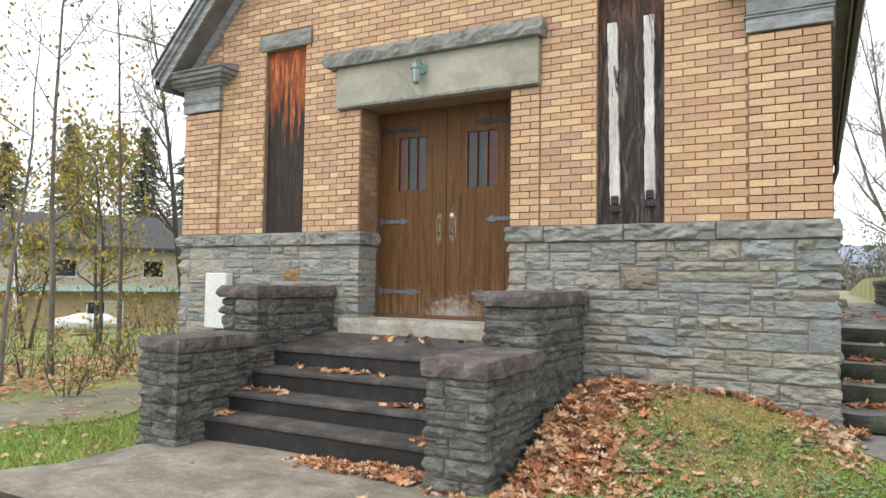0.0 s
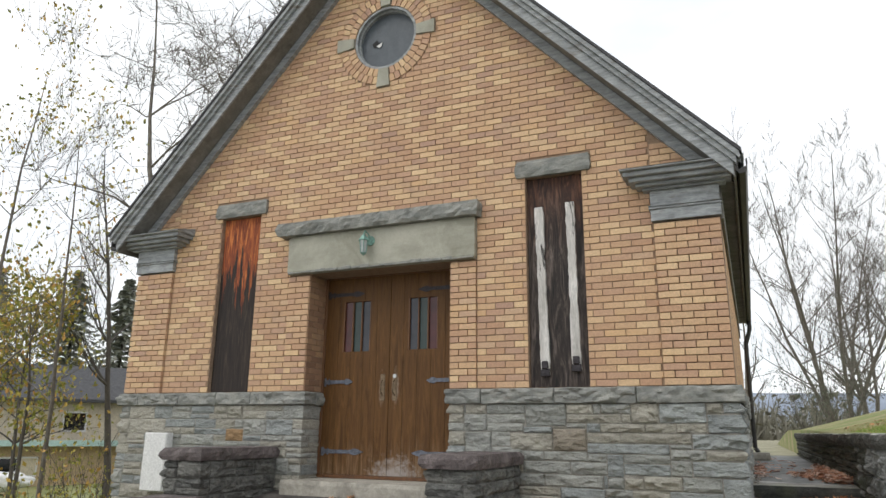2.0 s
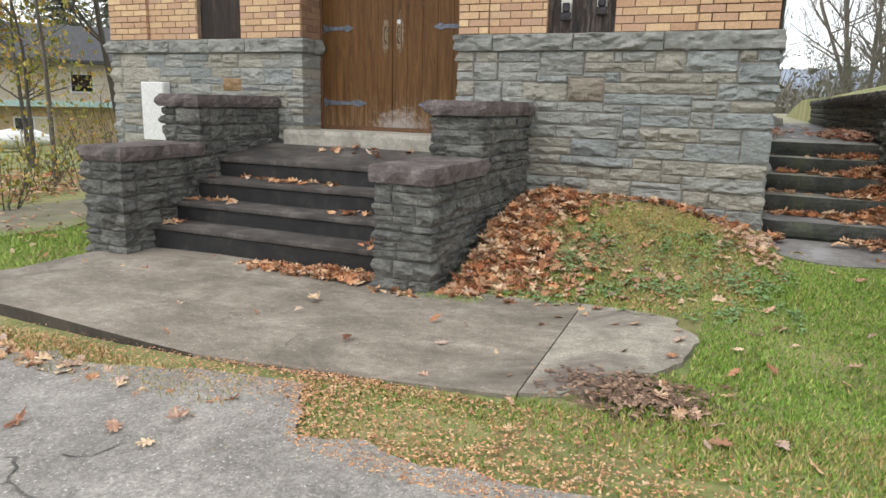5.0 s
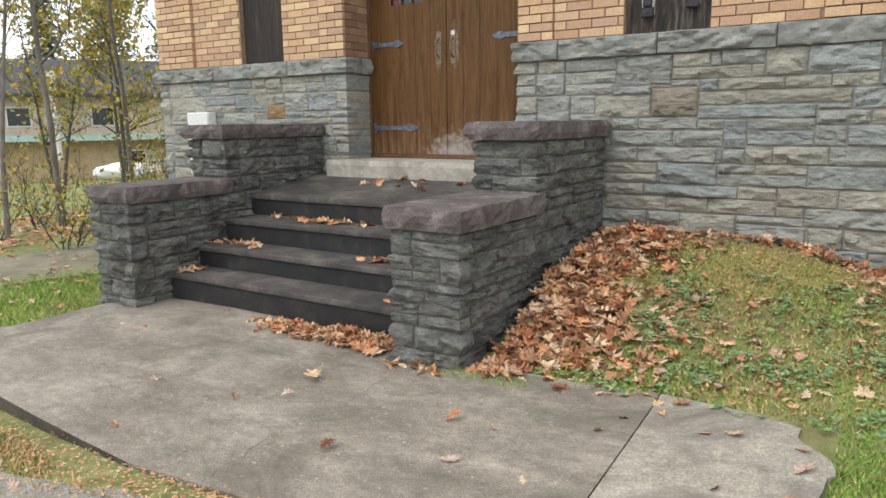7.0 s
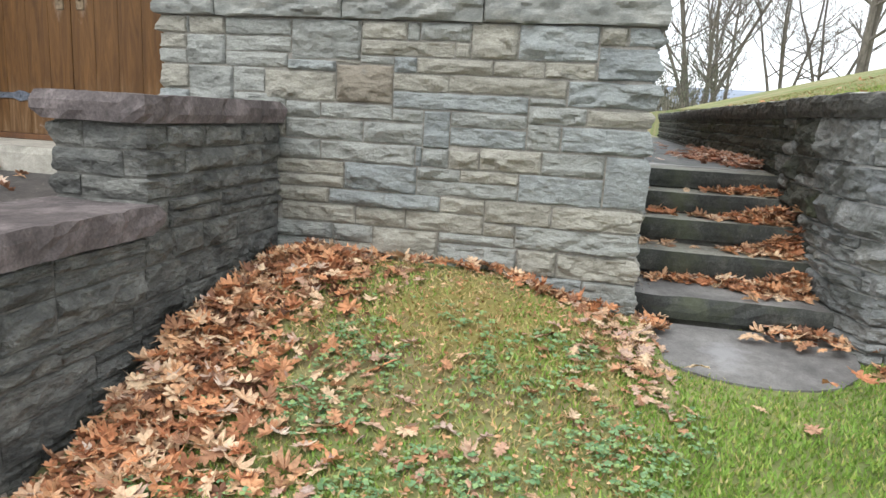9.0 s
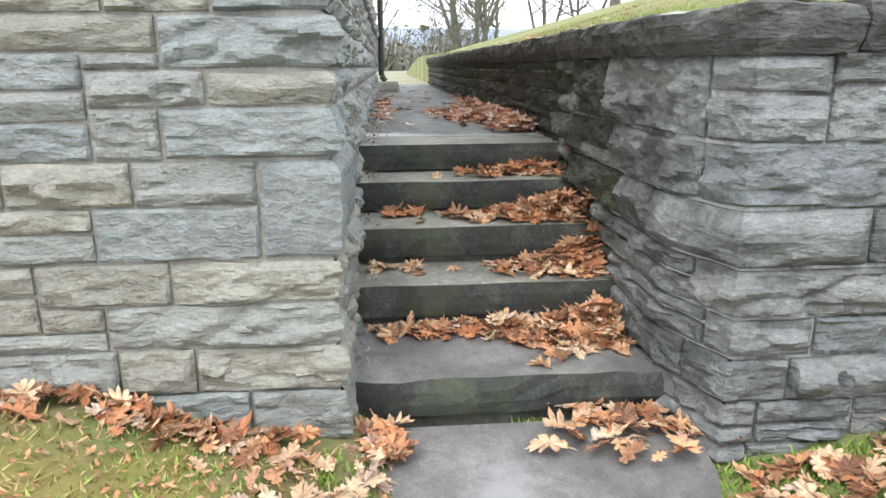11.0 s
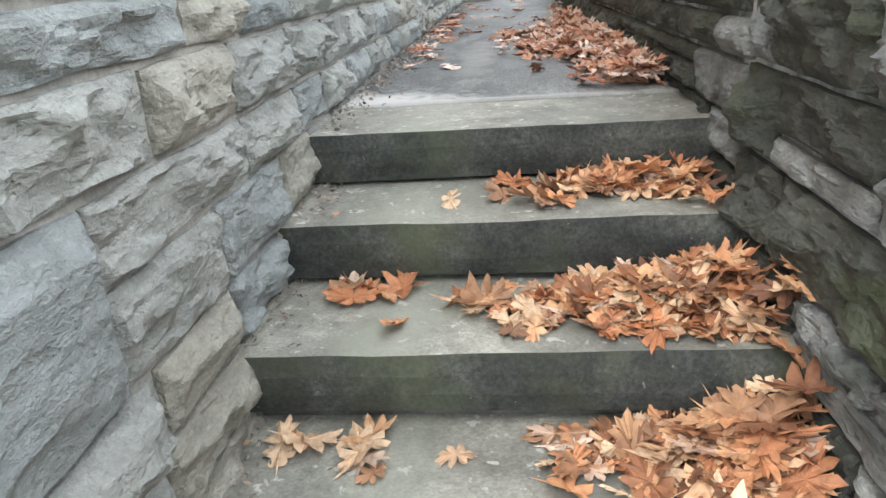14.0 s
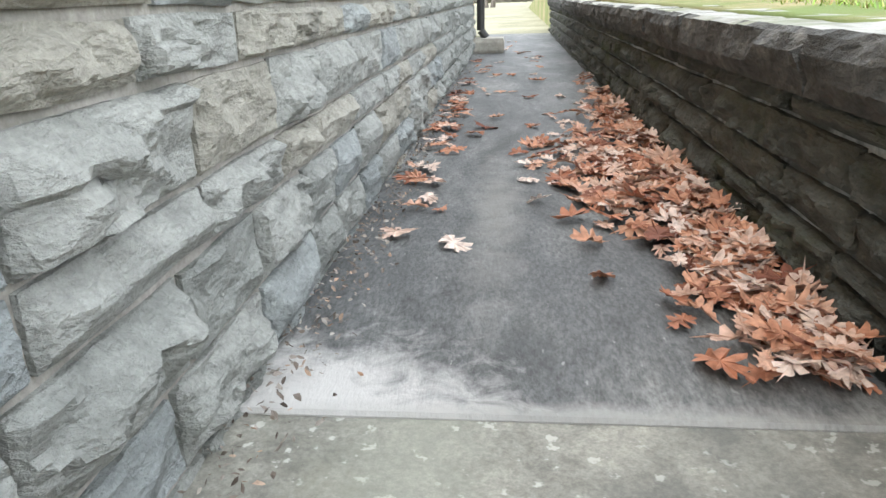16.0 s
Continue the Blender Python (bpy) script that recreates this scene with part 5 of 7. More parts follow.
def door_leaf(name, x0, x1, hinge_left, label):
    """One plank leaf with three small panes, strap hinges and a handle plate."""
    y0, y1, z0, z1 = 6.565, 6.61, 0.985, 3.255
    d = thing(name, label, "door", (x0 if hinge_left else x1, y0, z0), "double entrance doors", "structure")
    n = 5
    wx = (x0 + x1) / 2 + (0.0 if hinge_left else -0.005)
    px0, px1, pz0, pz1 = wx - 0.19, wx + 0.17, 2.37, 2.965
    for k in range(n):
        a, b = x0 + (x1 - x0) * k / n, x0 + (x1 - x0) * (k + 1) / n
        for c0, c1 in ((z0, pz0), (pz1, z1)):
            bm = box(bmesh.new(), a + 0.0008, b - 0.0008, y0, y1, c0, c1, 0.0018)
            bm_move(bm, d)
            part("plank", bm, m_door, d)
        for lo, hi in ((a, min(b, px0)), (max(a, px1), b)):
            if hi - lo > 0.004:
                bm = box(bmesh.new(), lo + 0.0008, hi - 0.0008, y0, y1, pz0, pz1, 0.0018)
                bm_move(bm, d)
                part("plank", bm, m_door, d)
    w = (px1 - px0) / 3
    for k in range(3):
        bm = box(bmesh.new(), px0 + k * w, px0 + (k + 1) * w, y0 + 0.022, y0 + 0.03, pz0, pz1)
        bm_move(bm, d)
        part("pane", bm, (m_pane_red, m_pane_green, m_pane)[k] if hinge_left else (m_pane, m_pane_green, m_pane_red)[k], d)
    for k in range(4):
        xm = px0 + k * w
        bm = box(bmesh.new(), xm - 0.009, xm + 0.009, y0 - 0.004, y0 + 0.024, pz0, pz1, 0.003)
        bm_move(bm, d)
        part("mullion", bm, m_door_trim, d)
    for zz, ln, mt in ((1.235, 0.55, m_iron_pale), (2.02, 0.38, m_iron_pale), (3.06, 0.50, m_iron)):
        hx, s = (x0 + 0.012, 1) if hinge_left else (x1 - 0.012, -1)
        bm = bmesh.new()
        steps = [(0.0, 0.045), (0.05, 0.05), (0.07, 0.026), (0.14, 0.024), (0.16, 0.04), (0.19, 0.022), (0.7, 0.019), (0.78, 0.036), (0.86, 0.03), (1.0, 0.004)]
        top = [(hx + s * ln * u, zz + h) for u, h in steps]
        bot = [(hx + s * ln * u, zz - h) for u, h in steps][::-1]
        prism(bm, top + bot, lambda u, v: (u, y0 - 0.009, v), lambda u, v: (u, y0 + 0.001, v))
        bm_move(bm, d)
        hg = part("strap_hinge", bm, mt, d, "worn iron strap hinge")
        for u in (0.03, 0.3, 0.55, 0.8):
            bm = bmesh.new()
            rod(bm, (hx + s * ln * u, y0 - 0.016, zz), (hx + s * ln * u, y0 - 0.006, zz), 0.006, 0.009, 7)
            bm_move(bm, d)
            part("rivet", bm, mt, hg)
    mx = (x1 - 0.075) if hinge_left else (x0 + 0.075)
    bm = box(bmesh.new(), mx - 0.03, mx + 0.03, y0 - 0.008, y0 + 0.001, 1.80, 2.10, 0.006)
    bm_move(bm, d)
    hp = part("handle_plate", bm, m_brass, d, "tarnished brass handle plate")
    bm = bmesh.new()
    for a, b in (((mx, y0 - 0.008, 2.03), (mx, y0 - 0.05, 2.0)), ((mx, y0 - 0.05, 2.0), (mx, y0 - 0.055, 1.9)), ((mx, y0 - 0.055, 1.9), (mx, y0 - 0.008, 1.86))):
        rod(bm, a, b, 0.009, sides=8)
    bm_move(bm, d)
    part("handle", bm, m_brass, hp)
    if not hinge_left:
        bm = bmesh.new()
        rod(bm, (mx, y0 - 0.014, 2.075), (mx, y0 - 0.004, 2.075), 0.022, 0.024, 12)
        bm_move(bm, d)
        part("lock", bm, m_silver, hp, "bright lock cylinder")
    return d


DM = -3.515
door_leaf("door_1", -4.385, DM - 0.002, True, "closed brown plank door leaf with three stained panes")
door_leaf("door_2", DM + 0.002, -2.645, False, "closed brown plank door leaf with three stained panes")
frame_ob = thing("door_frame", "brown wooden frame around the double doors", "door frame", (0, 0, 0), kind="structure")
boxed("jamb", (-4.419, -4.387, 6.55, 6.63, 0.95, 3.268), m_door_trim, frame_ob)
boxed("jamb", (-2.643, -2.611, 6.55, 6.63, 0.95, 3.268), m_door_trim, frame_ob)
boxed("head", (-4.386, -2.644, 6.55, 6.63, 3.256, 3.269), m_door_trim, frame_ob)
boxed("threshold", (-4.386, -2.644, 6.54, 6.63, 0.946, 0.983), m_door_trim, frame_ob)


def lantern():
    ln = thing("wall_lantern", "small verdigris metal wall lantern on the lintel", "wall lamp", (-3.62, YF - 0.066, 3.55))
    y = -0.1
    bm = bmesh.new()
    rod(bm, (0.03, -0.012, 0.03), (0.03, 0.0, 0.03), 0.055, 0.06, 16)
    part("back_plate", bm, m_verdigris, ln)
    bm = bmesh.new()
    pts = [(0.03, -0.01, 0.05), (0.025, -0.05, 0.10), (0.01, y, 0.13), (0.0, y, 0.09)]
    for a, b in zip(pts, pts[1:]):
        rod(bm, a, b, 0.008, sides=8)
    part("arm", bm, m_verdigris, ln)
    bm = bmesh.new()
    rod(bm, (0, y, 0.02), (0, y, 0.09), 0.062, 0.012, 6)
    rod(bm, (0, y, 0.012), (0, y, 0.022), 0.066, 0.064, 6)
    rod(bm, (0, y, 0.09), (0, y, 0.105), 0.008, 0.012, 8)
    part("roof", bm, m_verdigris, ln, "pointed verdigris cap")
    bm = bmesh.new()
    rod(bm, (0, y, -0.13), (0, y, 0.012), 0.034, 0.047, 6)
    part("glass", bm, m_lantern_glass, ln, "cloudy pale glass body")
    for k in range(6):
        a = k * math.tau / 6
        bm = bmesh.new()
        rod(bm, (0.036 * math.cos(a), y + 0.036 * math.sin(a), -0.13), (0.05 * math.cos(a), y + 0.05 * math.sin(a), 0.012), 0.005, sides=5)
        part("bar", bm, m_verdigris, ln)
    bm = bmesh.new()
    rod(bm, (0, y, -0.15), (0, y, -0.13), 0.02, 0.04, 6)
    rod(bm, (0, y, -0.165), (0, y, -0.15), 0.005, 0.012, 6)
    part("base", bm, m_verdigris, ln)


lantern()


# ---- boarded windows ----
def boarded(name, win, mat, label):
    x0, x1, z0, z1 = win
    w = thing(name, label, "window", ((x0 + x1) / 2, YF + 0.05, z0), kind="structure")
    off = Vector(w.location)
    bm = box(bmesh.new(), x0 + 0.004, x1 - 0.004, YF + 0.06, YF + 0.08, z0 + 0.004, z1 - 0.004, 0.002)
    bm_move(bm, w)
    part("plywood_sheet", bm, mat, w)
    return w


boarded("window_1", WIN_L, m_ply_red, "tall window boarded with red-stained blackened plywood")
wr = boarded("window_2", WIN_R, m_ply_dark, "tall window boarded with dark plywood and two pale battens")
for bx, z0b, z1b, lean in ((-1.625, 2.03, 3.78, 0.03), (-1.292, 2.07, 3.80, 0.012)):
    rows, rg = 26, random.Random(int(-bx * 100))
    bm = bmesh.new()
    ring = []
    for k in range(rows + 1):
        t = k / rows
        zc = z0b + (z1b - z0b) * t
        c = bx + lean * (1 - t) + 0.003 * noise.noise(Vector((t * 16, bx, 0)))
        hw = 0.048 + 0.006 * noise.noise(Vector((t * 25, bx, 5))) + 0.004 * rg.uniform(-1, 1)
        if 0.25 < t < 0.75:
            hw -= 0.006 * rg.random()
        yb = YF + 0.059
        ring.append([bm.verts.new((c - hw, yb, zc)), bm.verts.new((c - hw + 0.004, yb - 0.022, zc)), bm.verts.new((c + hw - 0.004, yb - 0.022 - 0.004 * rg.random(), zc)), bm.verts.new((c + hw, yb, zc))])
    for a, b in zip(ring, ring[1:]):
        for j in range(3):
            bm.faces.new((a[j], a[j + 1], b[j + 1], b[j]))
    bm.faces.new(ring[0])
    bm.faces.new(ring[-1][::-1])
    bmesh.ops.recalc_face_normals(bm, faces=bm.faces[:])
    bm_move(bm, wr)
    bt = part("batten", bm, m_board_grey, wr, "silvered splitting wooden batten")
    bm = box(bmesh.new(), bx + lean - 0.045, bx + lean + 0.05, YF + 0.012, YF + 0.034, z0b - 0.02, z0b + 0.05, 0.006)
    box(bm, bx + lean - 0.03, bx + lean + 0.035, YF + 0.0, YF + 0.0335, z0b + 0.051, z0b + 0.13, 0.008)
    bm_move(bm, wr)
    part("bracket", bm, m_iron, bt, "dark iron bracket")


def oculus():
    ox, oz, r = OCULUS
    w = thing("window_3", "round gable window closed with a grey panel, broken at one side", "window", (ox, YF, oz), kind="structure")
    bm = bmesh.new()
    n = 40
    pts = [(0.40 * math.cos(k * math.tau / n), 0.40 * math.sin(k * math.tau / n)) for k in range(n)]
    prism(bm, pts, lambda u, v: (u, 0.10, v), lambda u, v: (u, 0.12, v))
    part("panel", bm, m_slate_panel, w, "dusty blue-grey panel")
    bm = bmesh.new()
    rings = []
    for rr, yy in ((0.43, 0.0), (0.43, 0.11), (0.385, 0.11), (0.385, 0.06), (0.40, 0.045), (0.40, 0.0)):
        rings.append([bm.verts.new((rr * math.cos(k * math.tau / n), yy, rr * math.sin(k * math.tau / n))) for k in range(n)])
    for a, b in zip(rings, rings[1:] + rings[:1]):
        for k in range(n):
            bm.faces.new((a[k], a[(k + 1) % n], b[(k + 1) % n], b[k]))
    bmesh.ops.recalc_face_normals(bm, faces=bm.faces[:])
    part("frame", bm, m_paint, w, "weathered round wooden frame")
    bm = bmesh.new()
    # The panel is uncut: a black plate gives the hole's darkness.
    hole = [(-0.24, 0.0), (-0.17, 0.05), (-0.12, -0.02), (-0.16, -0.06), (-0.21, -0.05)]
    prism(bm, hole, lambda u, v: (u, 0.094, v), lambda u, v: (u, 0.098, v))
    part("hole", bm, m_tyre, w, "black plate standing for the darkness of a broken hole")
    bm = bmesh.new()
    prism(bm, [(-0.17, -0.04), (-0.09, 0.0), (-0.1, -0.05), (-0.13, -0.07)], lambda u, v: (u, 0.086, v), lambda u, v: (u, 0.093, v))
    part("shard", bm, m_white, w, "pale broken shard")
    for ang in (0, 90, 180, 270):
        a = radians(ang)
        bm = bmesh.new()
        out = [(0.44, -0.065), (0.68, -0.09), (0.68, 0.09), (0.44, 0.065)]
        rot = [(u * math.cos(a) - v * math.sin(a), u * math.sin(a) + v * math.cos(a)) for u, v in out]
        prism(bm, rot, lambda u, v: (u, -0.03, v), lambda u, v: (u, 0.06, v))
        part("keystone", bm, m_concrete_stone, w, "dressed grey keystone")
    for ringno, (r0, r1) in enumerate(((0.435, 0.535), (0.54, 0.635))):
        m = 40 if ringno == 0 else 48
        for k in range(m):
            a0, a1 = k * math.tau / m, (k + 1) * math.tau / m
            mid = (a0 + a1) / 2
            if min(abs(math.remainder(mid - radians(q), math.tau)) for q in (0, 90, 180, 270)) < 0.16:
                continue
            g = 0.006 / r0
            out = [(r0 * math.cos(a0 + g), r0 * math.sin(a0 + g)), (r1 * math.cos(a0 + g), r1 * math.sin(a0 + g)), (r1 * math.cos(a1 - g), r1 * math.sin(a1 - g)), (r0 * math.cos(a1 - g), r0 * math.sin(a1 - g))]
            bm = bmesh.new()
            prism(bm, out, lambda u, v: (u, -0.012, v), lambda u, v: (u, 0.05, v))
            part("brick", bm, m_brick, w)


oculus()
panel = thing("meter_box", "flat white painted utility box on the stone base", "utility box", (-6.455, YF - 0.05, 0.74))
boxed("box_body", (-0.18, 0.18, -0.075, 0.03, 0.0, 0.68), m_white, panel, "", 0.008)
boxed("cover", (-0.17, 0.17, -0.083, -0.0755, 0.01, 0.67), m_white, panel, "", 0.003)


# ---- front steps and their stone cheeks ----
steps = thing("front_steps", "four dark worn concrete steps with near-black risers", "steps", (0, 0, 0), kind="structure")
XL, XR = -4.74, -2.29
EDGES = [(4.35, 0.157), (4.64, 0.325), (4.925, 0.51), (5.22, 0.69)]
for k, (yy, zz) in enumerate(EDGES):
    nxt = EDGES[k + 1][0] if k < 3 else 6.2
    prev = EDGES[k - 1][1] if k else -0.25
    # The riser is coloured far darker than the tread above it.
    boxed("riser", (XL, XR, yy + 0.02, nxt + 0.1, prev - 0.1, zz - 0.047), m_step_riser, steps, "near-black riser", 0.004)
    bm = box(bmesh.new(), XL, XR, yy, nxt + 0.06, zz - 0.045, zz, 0.012, 2)
    if k == 3:
        for v in bm.verts:
            v.co.z += 0.11 * max(0.0, (v.co.y - 5.25)) / 0.8
    part("tread" if k < 3 else "landing", bm, m_step_tread, steps, "worn dark concrete tread" if k < 3 else "worn dark landing")


def cheek(x0, x1, seed, label):
    """A stepped flank wall: low in front, high behind, each part under a thick capstone."""
    c = thing("stair_cheek_wall", label, "stair wall", (0, 0, 0), "walls beside the front steps", "structure")
    i = 0.03
    for nm, pts, z0, z1, sd in (("core", [(x0 + i, 6.2), (x0 + i, 4.07), (x1 - i, 4.07), (x1 - i, 6.2)], -0.3, 0.715, seed),
                                ("core", [(x0 + i, 6.2), (x0 + i, 5.0), (x1 - i, 5.0), (x1 - i, 6.2)], 0.715, 1.165, seed + 1)):
        y_front = pts[1][1]
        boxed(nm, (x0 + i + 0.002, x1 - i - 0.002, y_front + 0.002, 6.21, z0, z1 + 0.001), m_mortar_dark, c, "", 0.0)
        course = Course(pts)
        rows = lay_stones(course, z0 + 0.1 if z0 < 0 else z0, z1, sd, (0.09, 0.16), (0.18, 0.5), 0.4)
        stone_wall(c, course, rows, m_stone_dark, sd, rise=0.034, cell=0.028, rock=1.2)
    slab_stone("capstone", (x0 - 0.015, x1 + 0.015, 4.03, 5.02, 0.72, 0.84), m_cap, c, "thick brown-black weathered capstone", seed, 0.026, 0.055)
    slab_stone("capstone", (x0 - 0.015, x1 + 0.015, 4.94, 6.19, 1.17, 1.285), m_cap, c, "thick brown-black weathered capstone", seed + 2, 0.026, 0.055)


cheek(-2.33, -1.84, 41, "stepped dark stone wall beside the front steps")
cheek(-5.19, -4.70, 57, "stepped dark stone wall beside the front steps")


# ---- alley: stone steps, path and retaining wall ----
STEPS = [(6.375, 0.352), (6.88, 0.513), (7.17, 0.676), (7.49, 0.82), (7.81, 0.957)]
alley = thing("alley_steps", "five grey bluestone steps between two stone walls", "steps", (0, 0, 0), kind="structure")
for k, (yy, zz) in enumerate(STEPS):
    nxt = STEPS[k + 1][0] + 0.08 if k < 4 else 8.2
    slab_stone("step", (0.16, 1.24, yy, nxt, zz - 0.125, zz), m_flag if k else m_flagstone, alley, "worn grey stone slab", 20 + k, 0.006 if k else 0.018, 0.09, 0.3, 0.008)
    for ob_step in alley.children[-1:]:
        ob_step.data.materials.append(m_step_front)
        # Faces turned to the front are much darker than the tread.
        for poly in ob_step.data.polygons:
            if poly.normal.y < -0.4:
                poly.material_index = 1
    # Dark fill, set back beneath the slab's front edge.
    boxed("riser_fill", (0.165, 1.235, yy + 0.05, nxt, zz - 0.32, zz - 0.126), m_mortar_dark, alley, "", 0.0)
tagged(boxed("pavement_3", (0.1, 1.3, 8.19, 19.0, 0.6, 0.966), m_path, bevel=0.006), "dark worn concrete path between the walls", "path", kind="structure")
bm = bmesh.new()
prism(bm, [(0.25, 6.34), (0.235, 6.14), (0.25, 5.97), (0.30, 5.83), (0.40, 5.73), (0.53, 5.66), (0.67, 5.63), (0.82, 5.635), (0.96, 5.67), (1.09, 5.74), (1.19, 5.87), (1.25, 6.03), (1.27, 6.2), (1.25, 6.34)],
      lambda u, v: (u, v, 0.08), lambda u, v: (u, v, 0.158 + 0.07 * (v - 5.6)))
flag = tagged(part("flagstone", bm, m_flagstone), "worn rounded flagstone at the foot of the alley steps", "flagstone", kind="structure")

ret_pts = [(1.20, 19.0), (1.20, 6.42), (1.30, 6.13), (6.5, 6.13)]
ret = backing("wall_retaining", ret_pts, -0.2, 1.375, m_mortar_wall, 0.5, "mossy grey rock-faced retaining wall below the graveyard", 0.012)
ret_course = Course(ret_pts)


def coping(parent):
    """Heavy overhanging coping stones, rough on the edge and flat on top."""
    c = Course(ret_pts)
    rng, u = random.Random(14), 0.0
    while u < c.length - 0.01:
        e = min(c.length, u + rng.uniform(0.5, 1.15))
        for k in c.at[1:-1]:
            if abs(e - k) < 0.2:
                e = k + 0.25
        n = max(2, int((e - u) / 0.05))
        us = sorted([u + 0.004 + (e - u - 0.008) * k / n for k in range(n + 1)] + [k for k in c.at[1:-1] if u + 0.03 < k < e - 0.03])
        verts, seed = [], Vector((rng.random() * 50, rng.random() * 50, 0))
        tilt = rng.uniform(-0.006, 0.006)
        for q in us:
            pos, nn = c.place(q)
            for d, z in ((-0.45, 1.362), (0.03, 1.366), (0.05, 1.405), (0.055, 1.45), (0.045, 1.485), (0.02, 1.495), (-0.45, 1.50)):
                w = 0.018 * noise.noise(seed + Vector((q * 8, z * 30, 0))) + 0.014 * noise.noise(seed + Vector((q * 21, z * 40, 0))) if d > 0 else 0
                verts.append((pos.x + nn.x * (d + w), pos.y + nn.y * (d + w), z + w * 0.4 + tilt))
        w = 7
        faces = [(i * w + j, (i + 1) * w + j, (i + 1) * w + (j + 1) % w, i * w + (j + 1) % w) for i in range(len(us) - 1) for j in range(w)]
        faces += [tuple(range(w)), tuple(range((len(us) - 1) * w, len(us) * w))[::-1]]
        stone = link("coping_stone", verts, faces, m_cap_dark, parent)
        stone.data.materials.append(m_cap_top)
        # Upward faces are paler: lichen, with sky light put into the colour.
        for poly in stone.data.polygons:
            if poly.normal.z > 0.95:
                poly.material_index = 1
        u = e


coping(ret)


# ---- trees, shrubs, far things ----
def tubes(paths, sides=5):
    """Tapered tubes along lists of (place, radius)."""
    verts, faces = [], []
    for path in paths:
        base = len(verts)
        ns = sides if path[0][1] > 0.02 else 3
        for k, (c, r) in enumerate(path):
            d = (path[min(k + 1, len(path) - 1)][0] - path[max(k - 1, 0)][0])
            q = d.to_track_quat("Z", "Y")
            for j in range(ns):
                verts.append(c + q @ Vector((r * math.cos(j * math.tau / ns), r * math.sin(j * math.tau / ns), 0)))
        for k in range(len(path) - 1):
            for j in range(ns):
                faces.append((base + k * ns + j, base + k * ns + (j + 1) % ns, base + (k + 1) * ns + (j + 1) % ns, base + (k + 1) * ns + j))
    return verts, faces


def grow(rng, start, way, length, radius, depth, paths, tips, spread=0.6, rise=0.15, kids=(3, 5), wander=0.12, twig=0.003):
    """A limb and the limbs that leave it."""
    n = 5 if depth > 1 else 3
    p, d, path = start.copy(), way.normalized(), []
    for k in range(n + 1):
        path.append((p.copy(), max(twig, radius * (1 - 0.75 * k / n))))
        d = (d + Vector((rng.gauss(0, wander), rng.gauss(0, wander), rng.gauss(0, wander) + rise * 0.3))).normalized()
        p = p + d * (length / n)
    paths.append((depth, path))
    if depth == 0:
        tips.append(path[-1][0])
        tips.append(path[len(path) // 2][0])
        return
    for _ in range(rng.randint(*kids)):
        t = rng.uniform(0.3, 1.0)
        c, r = path[min(n, int(t * n))]
        side = Vector((rng.gauss(0, 1), rng.gauss(0, 1), rng.gauss(0.25, 0.6))).normalized()
        grow(rng, c, d * (1 - spread) + side * spread + Vector((0, 0, rise)), length * rng.uniform(0.45, 0.7), r * 0.62, depth - 1, paths, tips, spread, rise, kids, wander, twig)


def leaf_cards(points, rng, size, count, spread):
    """Small curled leaves about the twig ends."""
    verts, faces = [], []
    for _ in range(count):
        c = rng.choice(points) + Vector((rng.gauss(0, spread), rng.gauss(0, spread), rng.gauss(0, spread)))
        q = Euler((rng.uniform(0, 6.3), rng.uniform(0, 6.3), rng.uniform(0, 6.3))).to_matrix()
        s = size * rng.uniform(0.6, 1.4)
        o = len(verts)
        for v in ((-0.5, 0, 0), (0, -0.28, 0.12), (0.5, 0, 0), (0, 0.28, 0.12)):
            verts.append(c + q @ (Vector(v) * s))
        faces += [(o, o + 1, o + 2), (o, o + 2, o + 3)]
    return verts, faces


def tree(name, at, tall, seed, label, stems=1, girth=0.012, depth=3, spread=0.55, rise=0.2, bark=None, leaves=0, leaf_mat=None, leaf_size=0.1, kids=(3, 5), lean=0.1, clear=0.0, leaf_spread=0.25, twig=0.003):
    rng = random.Random(seed)
    t = thing(name, label, "tree", at)
    bark = bark or m_bark
    paths, tips = [], []
    for s in range(stems):
        a = rng.uniform(0, math.tau) if stems == 1 else (s + rng.uniform(-0.25, 0.25)) * math.tau / stems
        out_by = lean * rng.uniform(0.5, 1.2)
        way = Vector((out_by * math.cos(a), out_by * math.sin(a), 1.0))
        n, p, path = 9, Vector((0.12 * s * math.cos(a), 0.12 * s * math.sin(a), -0.25)), []
        d = way.normalized()
        for k in range(n + 1):
            path.append((p.copy(), max(0.006, tall * girth * (1 - 0.88 * k / n) * (1.25 if k == 0 else 1))))
            d = (d + Vector((rng.gauss(0, 0.05), rng.gauss(0, 0.05), 0.03))).normalized()
            p = p + d * tall / n
        v, f = tubes([path], 8)
        link("trunk", v, f, bark, t, flat=False)
        for k in range(2, n + 1):
            if k / n < clear:
                continue
            for _ in range(rng.randint(1, 3)):
                c, r = path[k]
                az = rng.uniform(0, math.tau)
                out = Vector((math.cos(az), math.sin(az), rng.uniform(0.3, 1.1)))
                grow(rng, c, out, tall * rng.uniform(0.16, 0.34) * (1.15 - 0.6 * k / n), r * 0.55, depth - 1, paths, tips, spread, rise, kids, 0.12, twig)
    v, f = tubes([p for _, p in paths], 5)
    tagged(link("crown", v, f, bark, t, flat=False), kind="stuff")
    if leaves:
        v, f = leaf_cards(tips, rng, leaf_size, leaves, leaf_spread)
        tagged(link("foliage", v, f, leaf_mat, t), kind="stuff")
    return t


